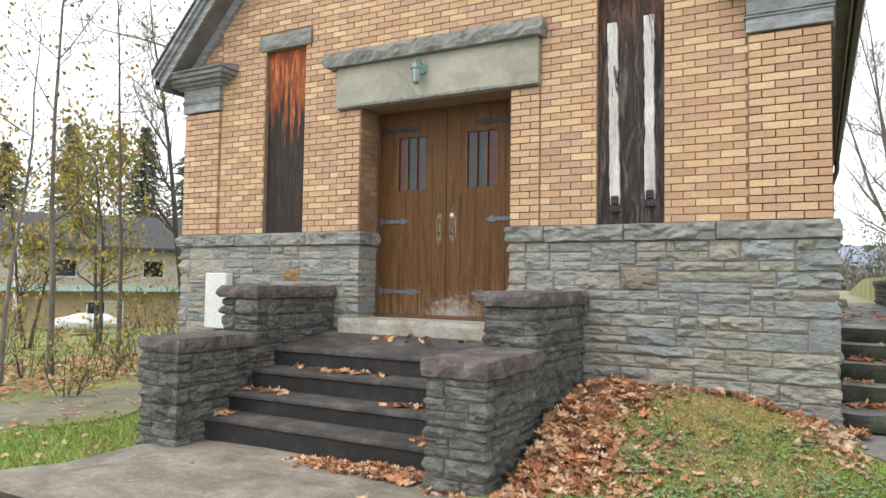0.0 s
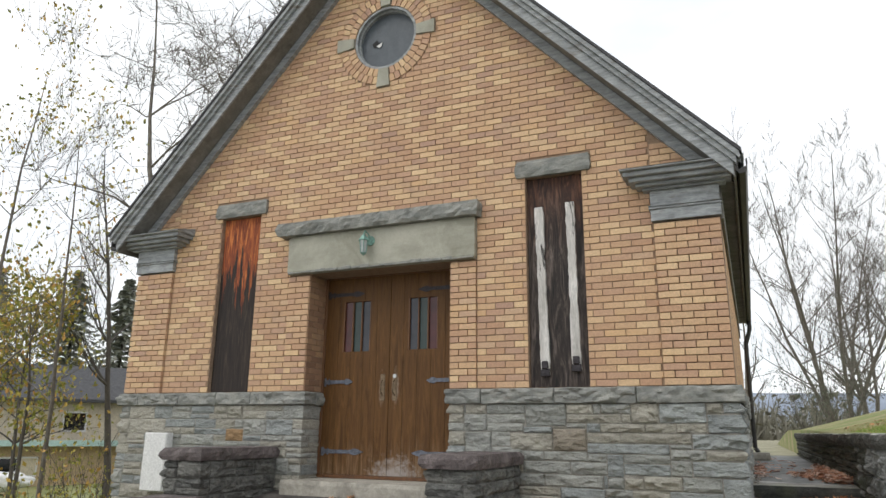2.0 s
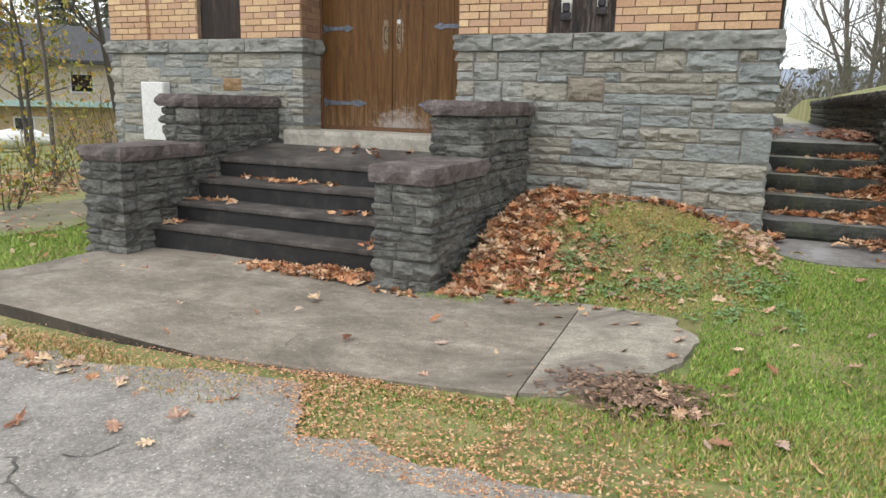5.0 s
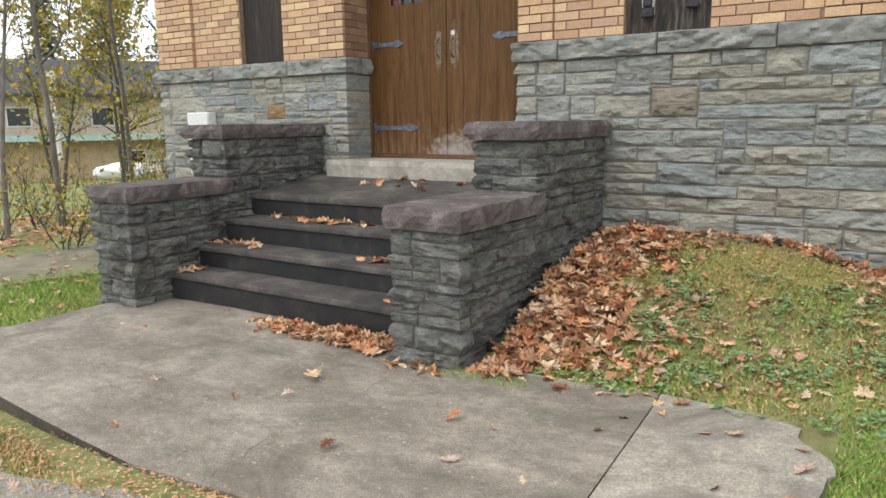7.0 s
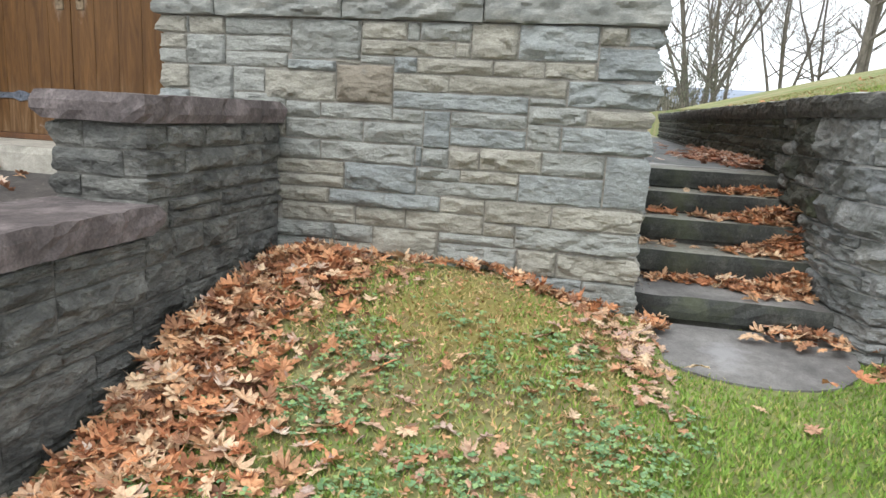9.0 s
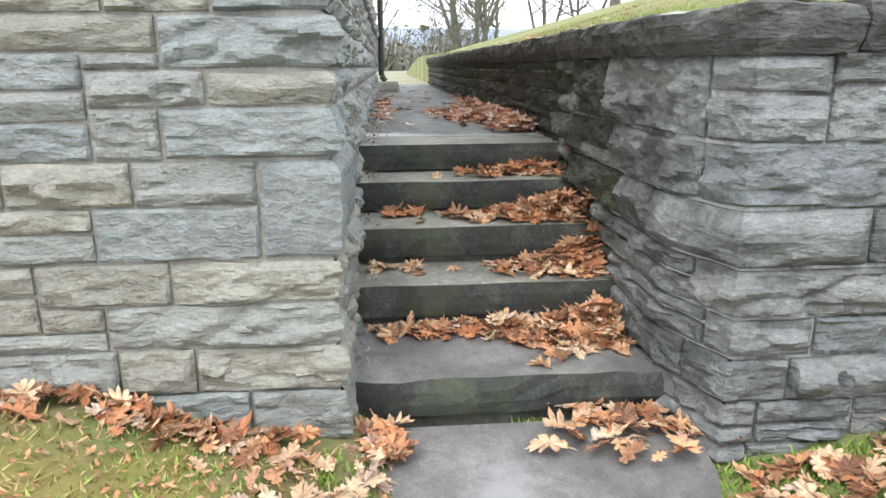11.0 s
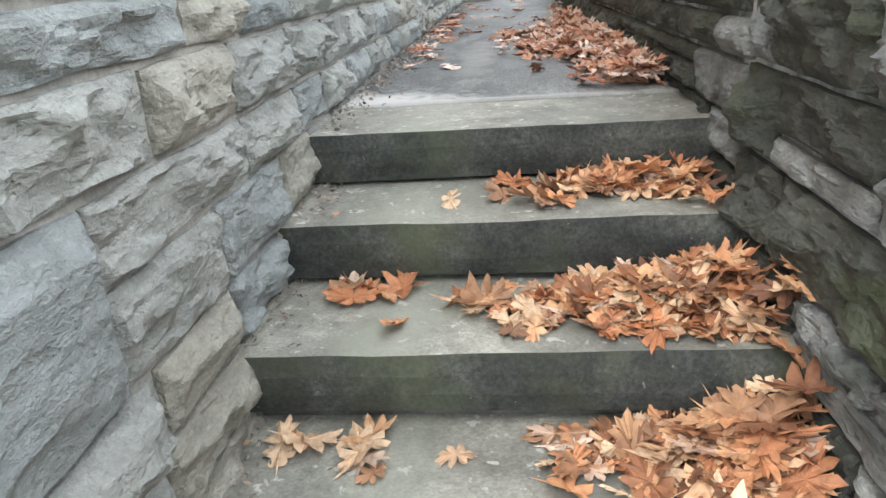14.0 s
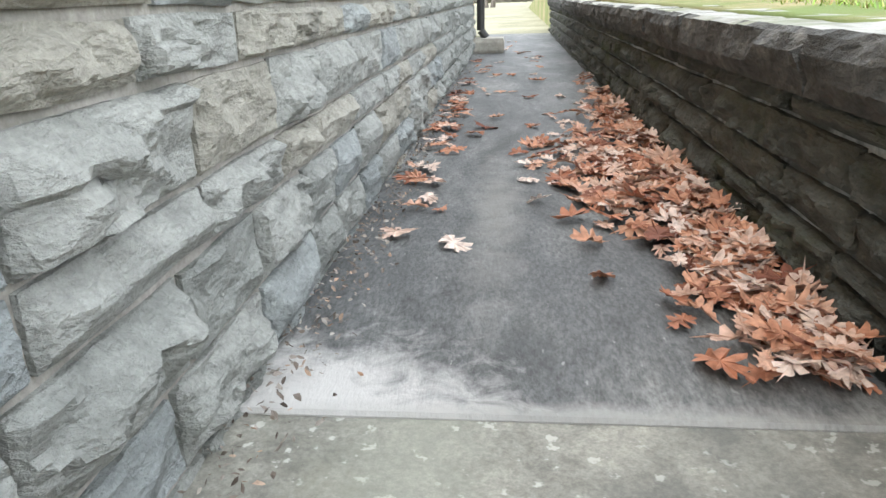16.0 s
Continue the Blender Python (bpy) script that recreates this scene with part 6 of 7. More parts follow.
def shrub(at, tall, wide, seed, leaves, label, mat=None, stems=9):
    rng = random.Random(seed)
    t = thing("shrub", label, "shrub", at, "wayside shrubs")
    paths, tips = [], []
    for _ in range(stems):
        a = rng.uniform(0, math.tau)
        grow(rng, Vector((0.1 * math.cos(a), 0.1 * math.sin(a), -0.1)), Vector((wide * math.cos(a), wide * math.sin(a), tall)), tall * rng.uniform(0.6, 1.0), 0.012, 2, paths, tips, 0.5, 0.15, (2, 4))
    v, f = tubes([p for _, p in paths], 4)
    tagged(link("crown", v, f, m_bark_dark, t), kind="stuff")
    v, f = leaf_cards(tips, rng, 0.075, leaves, 0.12)
    tagged(link("foliage", v, f, mat or m_foliage, t), kind="stuff")


def conifer(at, tall, seed):
    rng = random.Random(seed)
    t = thing("conifer", "dark tall conifer behind the houses", "tree", at, "far conifers")
    v, f = tubes([[(Vector((0, 0, -0.3)), tall * 0.016), (Vector((0, 0, tall)), 0.02)]], 7)
    link("trunk", v, f, m_bark_dark, t)
    verts, faces = [], []
    z = tall * 0.12
    while z < tall:
        r = tall * 0.30 * (1 - z / tall) ** 0.7 * (0.75 + 0.5 * rng.random()) + 0.2
        for k in range(rng.randint(12, 16)):
            a, ln = rng.uniform(0, math.tau), r * rng.uniform(0.55, 1.15)
            for j in range(6):
                s = (j + 1) / 6
                c = Vector((math.cos(a) * ln * s, math.sin(a) * ln * s, z - 0.3 * ln * s * s + rng.uniform(-0.1, 0.1)))
                for _ in range(2):
                    w = rng.uniform(0.16, 0.4) * (1.15 - 0.6 * s) * tall / 12
                    q = Euler((rng.uniform(-0.7, 0.7), rng.uniform(-0.7, 0.7), a + rng.uniform(-0.9, 0.9))).to_matrix()
                    o = len(verts)
                    verts += [c + q @ Vector((-w, 0, 0)), c + q @ Vector((w * 0.4, -w * 0.5, -0.1)), c + q @ Vector((w, 0, -0.12)), c + q @ Vector((w * 0.3, w * 0.5, -0.05))]
                    faces += [(o, o + 1, o + 2), (o, o + 2, o + 3)]
        z += tall * 0.03
    tagged(link("needles", verts, faces, m_needles_far, t), kind="stuff")


def toward(az, dist, z=None):
    """A place at a compass angle from the drive (degrees, 0 ahead, positive to the right)."""
    x, y = dist * math.sin(radians(az)), dist * math.cos(radians(az))
    return x, y, (height(x, y) if z is None else z)


tree("bare_tree", (4.0, 36.0, 1.0), 13, 5, "large bare grey tree on the slope behind", 6, 0.008, 4, 0.5, 0.2, kids=(3, 4), lean=0.34, twig=0.0055)
tree("bare_tree", (-0.5, 44.0, 0.5), 11, 6, "bare grey tree on the slope behind", 2, 0.012, 3, 0.5, 0.25, kids=(3, 4), lean=0.2, twig=0.0055)
tree("bare_tree", (9.5, 33.0, 2.3), 12, 7, "bare grey tree beside the graveyard", 2, 0.014, 3, 0.5, 0.3, kids=(3, 4), lean=0.15, twig=0.0055)
tree("bare_tree", (12.5, 29.0, 2.6), 12, 8, "bare grey tree beside the graveyard", 2, 0.016, 3, 0.55, 0.2, kids=(3, 4), lean=0.3, twig=0.0055)
tree("bare_tree", (16.5, 34.0, 2.6), 13, 28, "bare grey tree beside the graveyard", 1, 0.016, 3, 0.55, 0.2, kids=(3, 4), twig=0.0055)
tree("bare_tree", (8.3, 40.0, 1.6), 11, 33, "slender bare grey tree behind the graveyard", 4, 0.008, 4, 0.55, 0.15, kids=(3, 4), lean=0.3, twig=0.0055)
tree("bare_tree", (10.8, 42.0, 1.8), 11, 34, "slender bare grey tree behind the graveyard", 3, 0.009, 4, 0.55, 0.15, kids=(3, 4), lean=0.3, twig=0.0055)
tree("bare_tree", (7.0, 50.0, 1.0), 13, 29, "bare grey tree on the slope behind", 3, 0.011, 3, 0.5, 0.3, kids=(3, 4), lean=0.2, twig=0.0055)
shrub((2.2, 30.0, 0.9), 3.2, 0.8, 9, 1400, "dense green-brown bush on the slope behind", m_needles, 14)
shrub((3.6, 31.5, 0.9), 2.6, 0.8, 10, 1200, "dense green-brown bush on the slope behind", m_needles, 14)
tree("bare_tree", (-21.5, 22.5, -0.6), 25, 12, "tall bare tree with crooked limbs behind the chapel", 3, 0.008, 4, 0.7, 0.08, kids=(4, 5), lean=0.3, clear=0.35, twig=0.011)
tree("bare_tree", (-9.0, 24.0, 0.3), 16, 13, "tall bare tree behind the chapel", 1, 0.014, 4, 0.6, 0.15, kids=(3, 4), clear=0.4)
tree("sapling", (-11.2, 7.05, -0.35), 8.5, 14, "thin sapling with a few yellow leaves", 1, 0.0065, 3, 0.55, 0.25, m_bark, 460, m_foliage, 0.085, clear=0.3)
tree("sapling", (-11.6, 8.6, -0.35), 7.5, 15, "thin sapling with a few yellow leaves", 1, 0.0065, 3, 0.55, 0.25, m_bark, 520, m_foliage, 0.085, clear=0.25)
tree("sapling", (-10.8, 6.0, -0.35), 6.5, 16, "thin sapling with a few yellow leaves", 1, 0.0065, 3, 0.55, 0.25, m_bark, 460, m_foliage, 0.085, clear=0.35)
tree("sapling", (-15.5, 13.6, -0.5), 10, 17, "slender bare tree beside the chapel", 1, 0.010, 3, 0.5, 0.3, m_bark_dark, 150, m_foliage, 0.09, clear=0.3)
tree("leafy_tree", (-16.0, 11.3, -0.5), 5.5, 18, "small tree with yellow-green autumn leaves", 2, 0.011, 3, 0.55, 0.15, m_bark_dark, 2500, m_foliage, 0.13, clear=0.3, lean=0.25)
tree("leafy_tree", (-18.5, 11.0, -0.6), 5.0, 19, "small tree with yellow-green autumn leaves", 2, 0.011, 3, 0.55, 0.15, m_bark_dark, 1700, m_foliage, 0.13, clear=0.25, lean=0.25)
for k in range(13):
    a = -62 + k * 2.6
    dist = 12.5 + 1.8 * math.sin(k * 2.3)
    x, y, z = toward(a, dist)
    shrub((x, y, z), 1.1 + 0.35 * math.sin(k * 1.7), 0.55, 60 + k, 210, "thin wayside shrub with yellow-green leaves", None, 7)
for k, (az, dist, tall) in enumerate(((-57, 66, 15), (-52, 74, 17), (-48.5, 70, 16), (-44, 78, 18), (-41, 72, 15), (-61, 72, 14), (-66, 70, 16), (-38, 80, 17))):
    conifer(toward(az, dist, -1.0), tall, 80 + k)


def far_woods():
    """Bare woods across the slopes, past counting."""
    rng = random.Random(90)
    verts, faces = [], []
    spots = [(rng.uniform(-72, -30), rng.uniform(85, 130), rng.uniform(7, 13), -2.0) for _ in range(420)]
    spots += [(rng.uniform(-9, 6), rng.uniform(62, 100), rng.uniform(4, 8), -2.0) for _ in range(220)]
    for az, dist, tall, z in spots:
        x, y, _ = toward(az, dist, 0)
        for _ in range(9):
            dx, dy = rng.gauss(0, 1.2), rng.gauss(0, 1.2)
            h0, h1 = rng.uniform(0, 0.5) * tall, rng.uniform(0.5, 1.0) * tall
            w = rng.uniform(0.05, 0.22)
            o = len(verts)
            verts += [(x + dx * 0.3 - w, y, z + h0), (x + dx * 0.3 + w, y + 0.1, z + h0), (x + dx, y + dy, z + h1)]
            faces.append((o, o + 1, o + 2))
        for _ in range(14):
            c = Vector((x + rng.gauss(0, 1.5), y + rng.gauss(0, 1.5), z + tall * rng.uniform(0.25, 0.95)))
            s = rng.uniform(0.2, 0.6)
            o = len(verts)
            verts += [c + Vector((rng.uniform(-s, s), rng.uniform(-s, s), rng.uniform(-s, s))) for _ in range(3)]
            faces.append((o, o + 1, o + 2))
    tagged(link("far_woods", verts, faces, m_woods), "bare brown woods on the far slopes", "woods", kind="stuff")


far_woods()


def house():
    """Long low house beyond the road: a tan lower floor, a cream upper floor, dark roof."""
    h = thing("house", "long cream and tan house with a dark roof beyond the trees", "house", (-27.5, 20.3, -1.3))
    h.rotation_euler = (0, 0, radians(54))
    boxed("lower_wall", (-16, 14, 0, 6, -0.5, 2.0), m_house_low, h, "tan lower wall")
    boxed("lean_to_roof", (-16.2, 14.2, -0.7, 1.6, 2.02, 2.16), m_shingle, h, "dark lower roof")
    boxed("green_edge", (-16.2, 14.2, -0.8, -0.705, 1.98, 2.22), m_green_gutter, h, "pale green metal roof edge")
    boxed("upper_wall", (-15, 13, 1.61, 7, 2.0, 3.9), m_house_wall, h, "cream upper wall")
    bm = bmesh.new()
    prism(bm, [(0.9, 3.85), (0.9, 3.98), (4.6, 5.7), (8.3, 3.98), (8.3, 3.85)], lambda u, v: (-15.6, u, v), lambda u, v: (13.6, u, v))
    part("roof", bm, m_shingle, h, "dark grey shingle roof")
    for x in (-12.5, -9.2, -5.5, -2.2, 1.5, 5.2, 8.8):
        w = boxed("window", (x - 0.5, x + 0.5, 1.575, 1.6, 2.55, 3.45), m_white, h, "white-framed window", 0.01)
        boxed("pane", (x - 0.42, x + 0.42, 1.565, 1.5745, 2.63, 3.37), m_carglass, w)
    for x in (-11.0, -6.8, -0.5, 4.5, 9.5):
        w = boxed("window", (x - 0.75, x + 0.75, -0.03, -0.001, 0.75, 1.55), m_white, h, "white-framed window", 0.01)
        boxed("pane", (x - 0.68, x - 0.03, -0.04, -0.0305, 0.82, 1.48), m_carglass, w)
        boxed("pane", (x + 0.03, x + 0.68, -0.04, -0.0305, 0.82, 1.48), m_house_wall, w)
    for x in (-3.8,):
        bm = bmesh.new()
        rod(bm, (x, -0.72, 1.2), (x, -0.72, 4.8), 0.14, 0.14, 10)
        part("flue", bm, m_white, h, "white flue pipe")


house()


def wheel(parent, x, y, r=0.35):
    bm = bmesh.new()
    prof = [(0.0, 0.2), (0.0, 0.31), (0.02, 0.345), (0.06, r), (0.16, r), (0.2, 0.345), (0.22, 0.31), (0.22, 0.2)]
    n = 28
    rings = [[bm.verts.new((x + q * math.cos(k * math.tau / n), y + w - 0.11, r + q * math.sin(k * math.tau / n))) for k in range(n)] for w, q in prof]
    for a, b in zip(rings, rings[1:] + rings[:1]):
        for k in range(n):
            bm.faces.new((a[k], a[(k + 1) % n], b[(k + 1) % n], b[k]))
    bmesh.ops.recalc_face_normals(bm, faces=bm.faces[:])
    wh = part("wheel", bm, m_tyre, parent, "black tyre on a silver rim")
    bm = bmesh.new()
    for k in range(5):
        a = k * math.tau / 5
        rod(bm, (x, y, r), (x + 0.2 * math.cos(a), y, r + 0.2 * math.sin(a)), 0.035, 0.03, 6)
    rod(bm, (x, y - 0.07, r), (x, y + 0.07, r), 0.06, 0.06, 12)
    part("rim", bm, m_silver, wh)


def loft(levels, parent, name, mat, label="", n=10, cap=True):
    """Rounded plan outlines stacked by height: (z, rear, front, half width, corner radius)."""
    bm = bmesh.new()
    rings = []
    for z, xr, xf, hw, rad in levels:
        ring = []
        for cx, cy, a0 in ((xf - rad, hw - rad, 0), (xr + rad, hw - rad, 90), (xr + rad, -hw + rad, 180), (xf - rad, -hw + rad, 270)):
            for k in range(n + 1):
                a = radians(a0 + 90 * k / n)
                ring.append(bm.verts.new((cx + rad * math.cos(a), cy + rad * math.sin(a), z)))
        rings.append(ring)
    for a, b in zip(rings, rings[1:]):
        m = len(a)
        for k in range(m):
            bm.faces.new((a[k], a[(k + 1) % m], b[(k + 1) % m], b[k]))
    if cap:
        bm.faces.new(rings[0][::-1])
        bm.faces.new(rings[-1])
    return part(name, bm, mat, parent, label, True)


def suv():
    c = thing("car", "parked metallic grey sport utility car on the grass", "car", (CAR_X, CAR_Y, CAR_Z))
    c.rotation_euler, c.scale = (0, 0, radians(CAR_TURN)), (1, 1, 0.91)
    body = loft([(0.42, 0.22, 4.35, 0.80, 0.2), (0.52, 0.14, 4.5, 0.90, 0.26), (0.72, 0.11, 4.55, 0.93, 0.28), (0.88, 0.10, 4.54, 0.935, 0.26), (1.0, 0.115, 4.4, 0.93, 0.24), (1.07, 0.14, 4.1, 0.915, 0.22), (1.12, 0.19, 3.4, 0.89, 0.22)], c, "body", m_car, "metallic grey body")
    loft([(1.121, 0.205, 3.35, 0.875, 0.2), (1.2, 0.24, 3.1, 0.85, 0.2), (1.35, 0.33, 2.85, 0.80, 0.2), (1.52, 0.44, 2.55, 0.72, 0.2)], c, "glasshouse", m_carglass, "dark tinted windows")
    loft([(1.521, 0.40, 2.6, 0.735, 0.2), (1.56, 0.30, 2.5, 0.73, 0.2), (1.61, 0.40, 2.3, 0.70, 0.2), (1.64, 0.6, 2.0, 0.6, 0.25)], c, "roof", m_car, "grey roof with a rear lip")
    for s in (-1, 1):
        bm = bmesh.new()
        for a, b in (((0.22, 0.86 * s, 1.11), (0.36, 0.79 * s, 1.36)), ((0.36, 0.79 * s, 1.36), (0.5, 0.72 * s, 1.53))):
            rod(bm, a, b, 0.06, 0.055, 8)
        part("pillar", bm, m_car, c)
    loft([(0.36, 0.16, 0.9, 0.78, 0.2), (0.42, 0.05, 0.9, 0.86, 0.28), (0.50, 0.015, 0.9, 0.90, 0.3), (0.57, 0.0, 0.9, 0.92, 0.3)], c, "lower_bumper", m_bumper_low, "grey textured lower bumper")
    loft([(0.572, -0.005, 0.9, 0.925, 0.3), (0.64, -0.02, 0.9, 0.935, 0.3), (0.71, -0.015, 0.9, 0.935, 0.3), (0.745, 0.02, 0.9, 0.935, 0.28), (0.75, 0.12, 0.9, 0.93, 0.25)], c, "bumper", m_bumper, "light grey rear bumper with a flat top")
    well = boxed("plate_recess", (0.085, 0.14, -0.24, 0.24, 0.83, 1.01), m_trimplastic, c, "recess round the number plate", 0.02)
    p = boxed("number_plate", (0.072, 0.084, -0.152, 0.152, 0.845, 0.997), m_plate, c, "orange number plate", 0.003)
    rg = random.Random(2)
    for k in range(7):
        y = -0.105 + k * 0.035
        boxed("character_bar", (0.0708, 0.0716, y - 0.005, y + 0.005, 0.895, 0.945), m_ink, p, "", 0.0)
    boxed("handle_strip", (0.09, 0.13, -0.28, 0.28, 1.025, 1.06), m_silver, c, "silver strip above the plate", 0.008)
    for s in (-1, 1):
        loft([(0.92, 0.08, 0.42, 0.11, 0.08), (1.0, 0.085, 0.5, 0.12, 0.08), (1.08, 0.14, 0.44, 0.10, 0.08)], c, "tail_lamp", m_red_lens, "red tail lamp").location = (0.07, 0.79 * s, 0)
        boxed("reflector", (0.0, 0.05, 0.48 * s - 0.11, 0.48 * s + 0.11, 0.43, 0.485), m_silver, c, "bright exhaust trim", 0.015)
    for x in (0.95, 3.65):
        for y in (-0.82, 0.82):
            wheel(c, x, y)


CAR_X, CAR_Y, CAR_TURN = 1.0, 3.58, 0
CAR_Z = height(2.0, 2.8) - 0.02
suv()

pile = thing("covered_pile", "low pile under a crumpled white cover on the grass", "pile", (-23.6, 16.2, height(-23.6, 16.2)))
bm = bmesh.new()
bmesh.ops.create_icosphere(bm, subdivisions=4, radius=1.0)
for v in bm.verts:
    q = v.co.copy()
    k = 1 + 0.16 * noise.noise(q * 2.2) + 0.07 * noise.noise(q * 6)
    v.co = Vector((q.x * 1.1 * k, q.y * 0.6 * k, max(-0.05, 0.42 + 0.34 * q.z * k)))
for v in bm.verts:
    v.co.xy = Matrix.Rotation(radians(55), 2) @ v.co.xy
part("cover", bm, m_white, pile, "", True)
for x, w, hh, y in ((8.1, 0.5, 0.62, 23.0), (9.4, 0.55, 0.7, 23.0), (10.6, 0.5, 1.1, 23.4), (12.3, 0.65, 1.15, 23.0), (14.2, 0.5, 0.8, 23.4)):
    z = hill_height(x, y)
    g = thing("headstone", "plain grey granite headstone on the grassy hill", "headstone", (x, y, z), "graveyard headstones")
    slab_stone("plinth", (-w / 2 - 0.06, w / 2 + 0.06, -0.2, 0.2, -0.1, 0.1), m_gravestone, g, "", 1, 0.003, 0.2)
    slab_stone("tablet", (-w / 2, w / 2, -0.13, 0.13, 0.101, hh), m_gravestone, g, "", 2, 0.003, 0.2)


# ---- grass, fallen leaves ----
def blades(name, spots, mat, tall, label, seed, z_of=height, width=0.006, lean=0.7):
    rng = np.random.default_rng(seed)
    n = len(spots)
    verts = np.zeros((n * 3, 3))
    xy = np.array(spots)
    zz = np.array([z_of(x, y) for x, y in spots])
    a = rng.uniform(0, math.tau, n)
    hgt = tall * rng.uniform(0.5, 1.25, n)
    off = rng.normal(0, lean, (n, 2)) * hgt[:, None]
    wx, wy = np.cos(a) * width, np.sin(a) * width
    verts[0::3] = np.c_[xy[:, 0] - wx, xy[:, 1] - wy, zz - 0.012]
    verts[1::3] = np.c_[xy[:, 0] + wx, xy[:, 1] + wy, zz - 0.012]
    verts[2::3] = np.c_[xy[:, 0] + off[:, 0], xy[:, 1] + off[:, 1], zz + hgt]
    faces = [(3 * k, 3 * k + 1, 3 * k + 2) for k in range(n)]
    return tagged(link(name, verts.tolist(), faces, mat), label, "grass", kind="stuff")


def scatter(n, seed, x0, x1, y0, y1, ok):
    rng = random.Random(seed)
    out = []
    for _ in range(n):
        x, y = rng.uniform(x0, x1), rng.uniform(y0, y1)
        if ok(x, y, rng):
            out.append((x, y))
    return out


def on_lawn(x, y, rng):
    if y > 6.1 or (x < -1.8 and y > 2.0):
        return False
    if (x - 0.75) ** 2 / 0.27 + (y - 6.2) ** 2 / 0.33 < 1 or (0.24 < x < 1.25 and y > 6.2):
        return False
    edge = float(np.interp(x, (-1.9, -1.75, -1.55, -1.1, -0.5, 0.2, 1.5, 6.0), (2.47, 2.43, 2.12, 2.02, 2.0, 1.85, 1.6, 1.2))) + 0.1 * noise.noise(Vector((x * 4, 1, 0)))
    if y < edge:
        return rng.random() < 0.02
    if y < edge + 0.45 and rng.random() < 0.75:
        return False
    if -0.84 < x < -0.1 and 2.75 < y < 4.15 and (x < -0.45 or y > 3.3):
        return rng.random() < 0.03
    if x < -0.84 and 2.68 < y < 4.15:
        return rng.random() < 0.015
    if y > 4.5 and x < 0.1:
        return rng.random() < 0.16 + 0.5 * noise.noise(Vector((x * 2.4, y * 2.4, 5))) + 0.35 * smooth(5.0, 4.5, y)
    return rng.random() < 0.55 + 0.9 * noise.noise(Vector((x * 1.5, y * 1.5, 3))) + (0.4 if x > -0.1 else 0)


blades("grass", scatter(150000, 1, -1.9, 3.4, 1.4, 6.1, on_lawn), m_blade, 0.017, "short mown green grass of the lawn", 1)
blades("dry_grass", scatter(26000, 2, -1.9, 1.6, 1.7, 3.6, lambda x, y, r: on_lawn(x, y, r) and y < 2.9 + 0.4 * noise.noise(Vector((x * 2, y * 2, 0)))), m_blade_dry, 0.022, "dry brown grass along the drive's edge", 2)
blades("grass_verge", scatter(26000, 3, -9.0, -5.1, 2.4, 6.1, lambda x, y, r: (x + 7.2) * 0.9 > (y - 4.0) * 0.35 - 0.1 and (x > -5.4 or y > 2.9) or x < -8.9), m_blade, 0.05, "grass beside the footpath", 3)
blades("bank_grass", scatter(9000, 4, -6.0, -2.0, 1.9, 2.55, lambda x, y, r: r.random() < 0.6 and y > 2.15 - 0.12 * (x + 2) * 0 and y < 2.5 + 0.07 * math.sin(x * 3)), m_blade_dry, 0.035, "dry grass and litter at the apron's foot", 4)
blades("hill_grass", scatter(42000, 5, 1.62, 9.0, 6.3, 15.0, lambda x, y, r: r.random() < 1.2 - 0.07 * (y - 6)), m_blade_hill, 0.026, "straw-coloured and green turf on the hill", 5, hill_height, 0.006)
blades("hill_grass", scatter(26000, 6, 1.6, 7.0, 6.3, 12.0, lambda x, y, r: r.random() < 0.9), m_blade, 0.03, "green turf along the coping", 6, hill_height, 0.006)


def clover(n, seed, x0, x1, y0, y1):
    rng = random.Random(seed)
    verts, faces = [], []
    for _ in range(n):
        x, y = rng.uniform(x0, x1), rng.uniform(y0, y1)
        if noise.noise(Vector((x * 3.4, y * 3.4, 9))) < rng.uniform(-0.15, 0.45):
            continue
        z, s, a = height(x, y) + rng.uniform(0.01, 0.035), rng.uniform(0.006, 0.013), rng.uniform(0, 6.28)
        for k in range(3):
            b = a + k * math.tau / 3
            c = Vector((x + s * math.cos(b), y + s * math.sin(b), z))
            o = len(verts)
            verts += [c + Vector((s * math.cos(b + q), s * math.sin(b + q), rng.uniform(-0.006, 0.006))) for q in (0, 1.6, 3.14, 4.7)]
            faces.append((o, o + 1, o + 2, o + 3))
    tagged(link("clover", verts, faces, m_clover), "bluish clover and weeds in the bank", "weeds", kind="stuff")


clover(3600, 7, -1.6, 0.45, 4.1, 5.6)
blades("dry_stalks", scatter(9000, 91, -1.75, 0.15, 4.2, 6.1, lambda x, y, r: True), m_blade_dry, 0.014, "dry stalks and moss on the bank", 91, lean=1.6)

blades("foot_weeds", scatter(160, 98, 0.7, 1.05, 6.34, 6.40, lambda x, y, r: True) + scatter(900, 88, -2.05, -1.45, 3.98, 4.1, lambda x, y, r: True) + scatter(500, 89, -1.5, -0.9, 4.14, 4.24, lambda x, y, r: True), m_blade, 0.03, "bright weeds at the stair wall's foot", 8)
LOBES = [(0.0, -0.70), (0.015, -0.42), (0.12, -0.45), (0.17, -0.37), (0.09, -0.27), (0.24, -0.26), (0.35, -0.16), (0.29, -0.08), (0.11, -0.04), (0.25, 0.02),
         (0.38, 0.17), (0.29, 0.22), (0.11, 0.18), (0.19, 0.30), (0.23, 0.43), (0.13, 0.43), (0.07, 0.38), (0.05, 0.50), (0.0, 0.58)]
OUTLINE = LOBES + [(-x, y) for x, y in LOBES[-2:0:-1]]
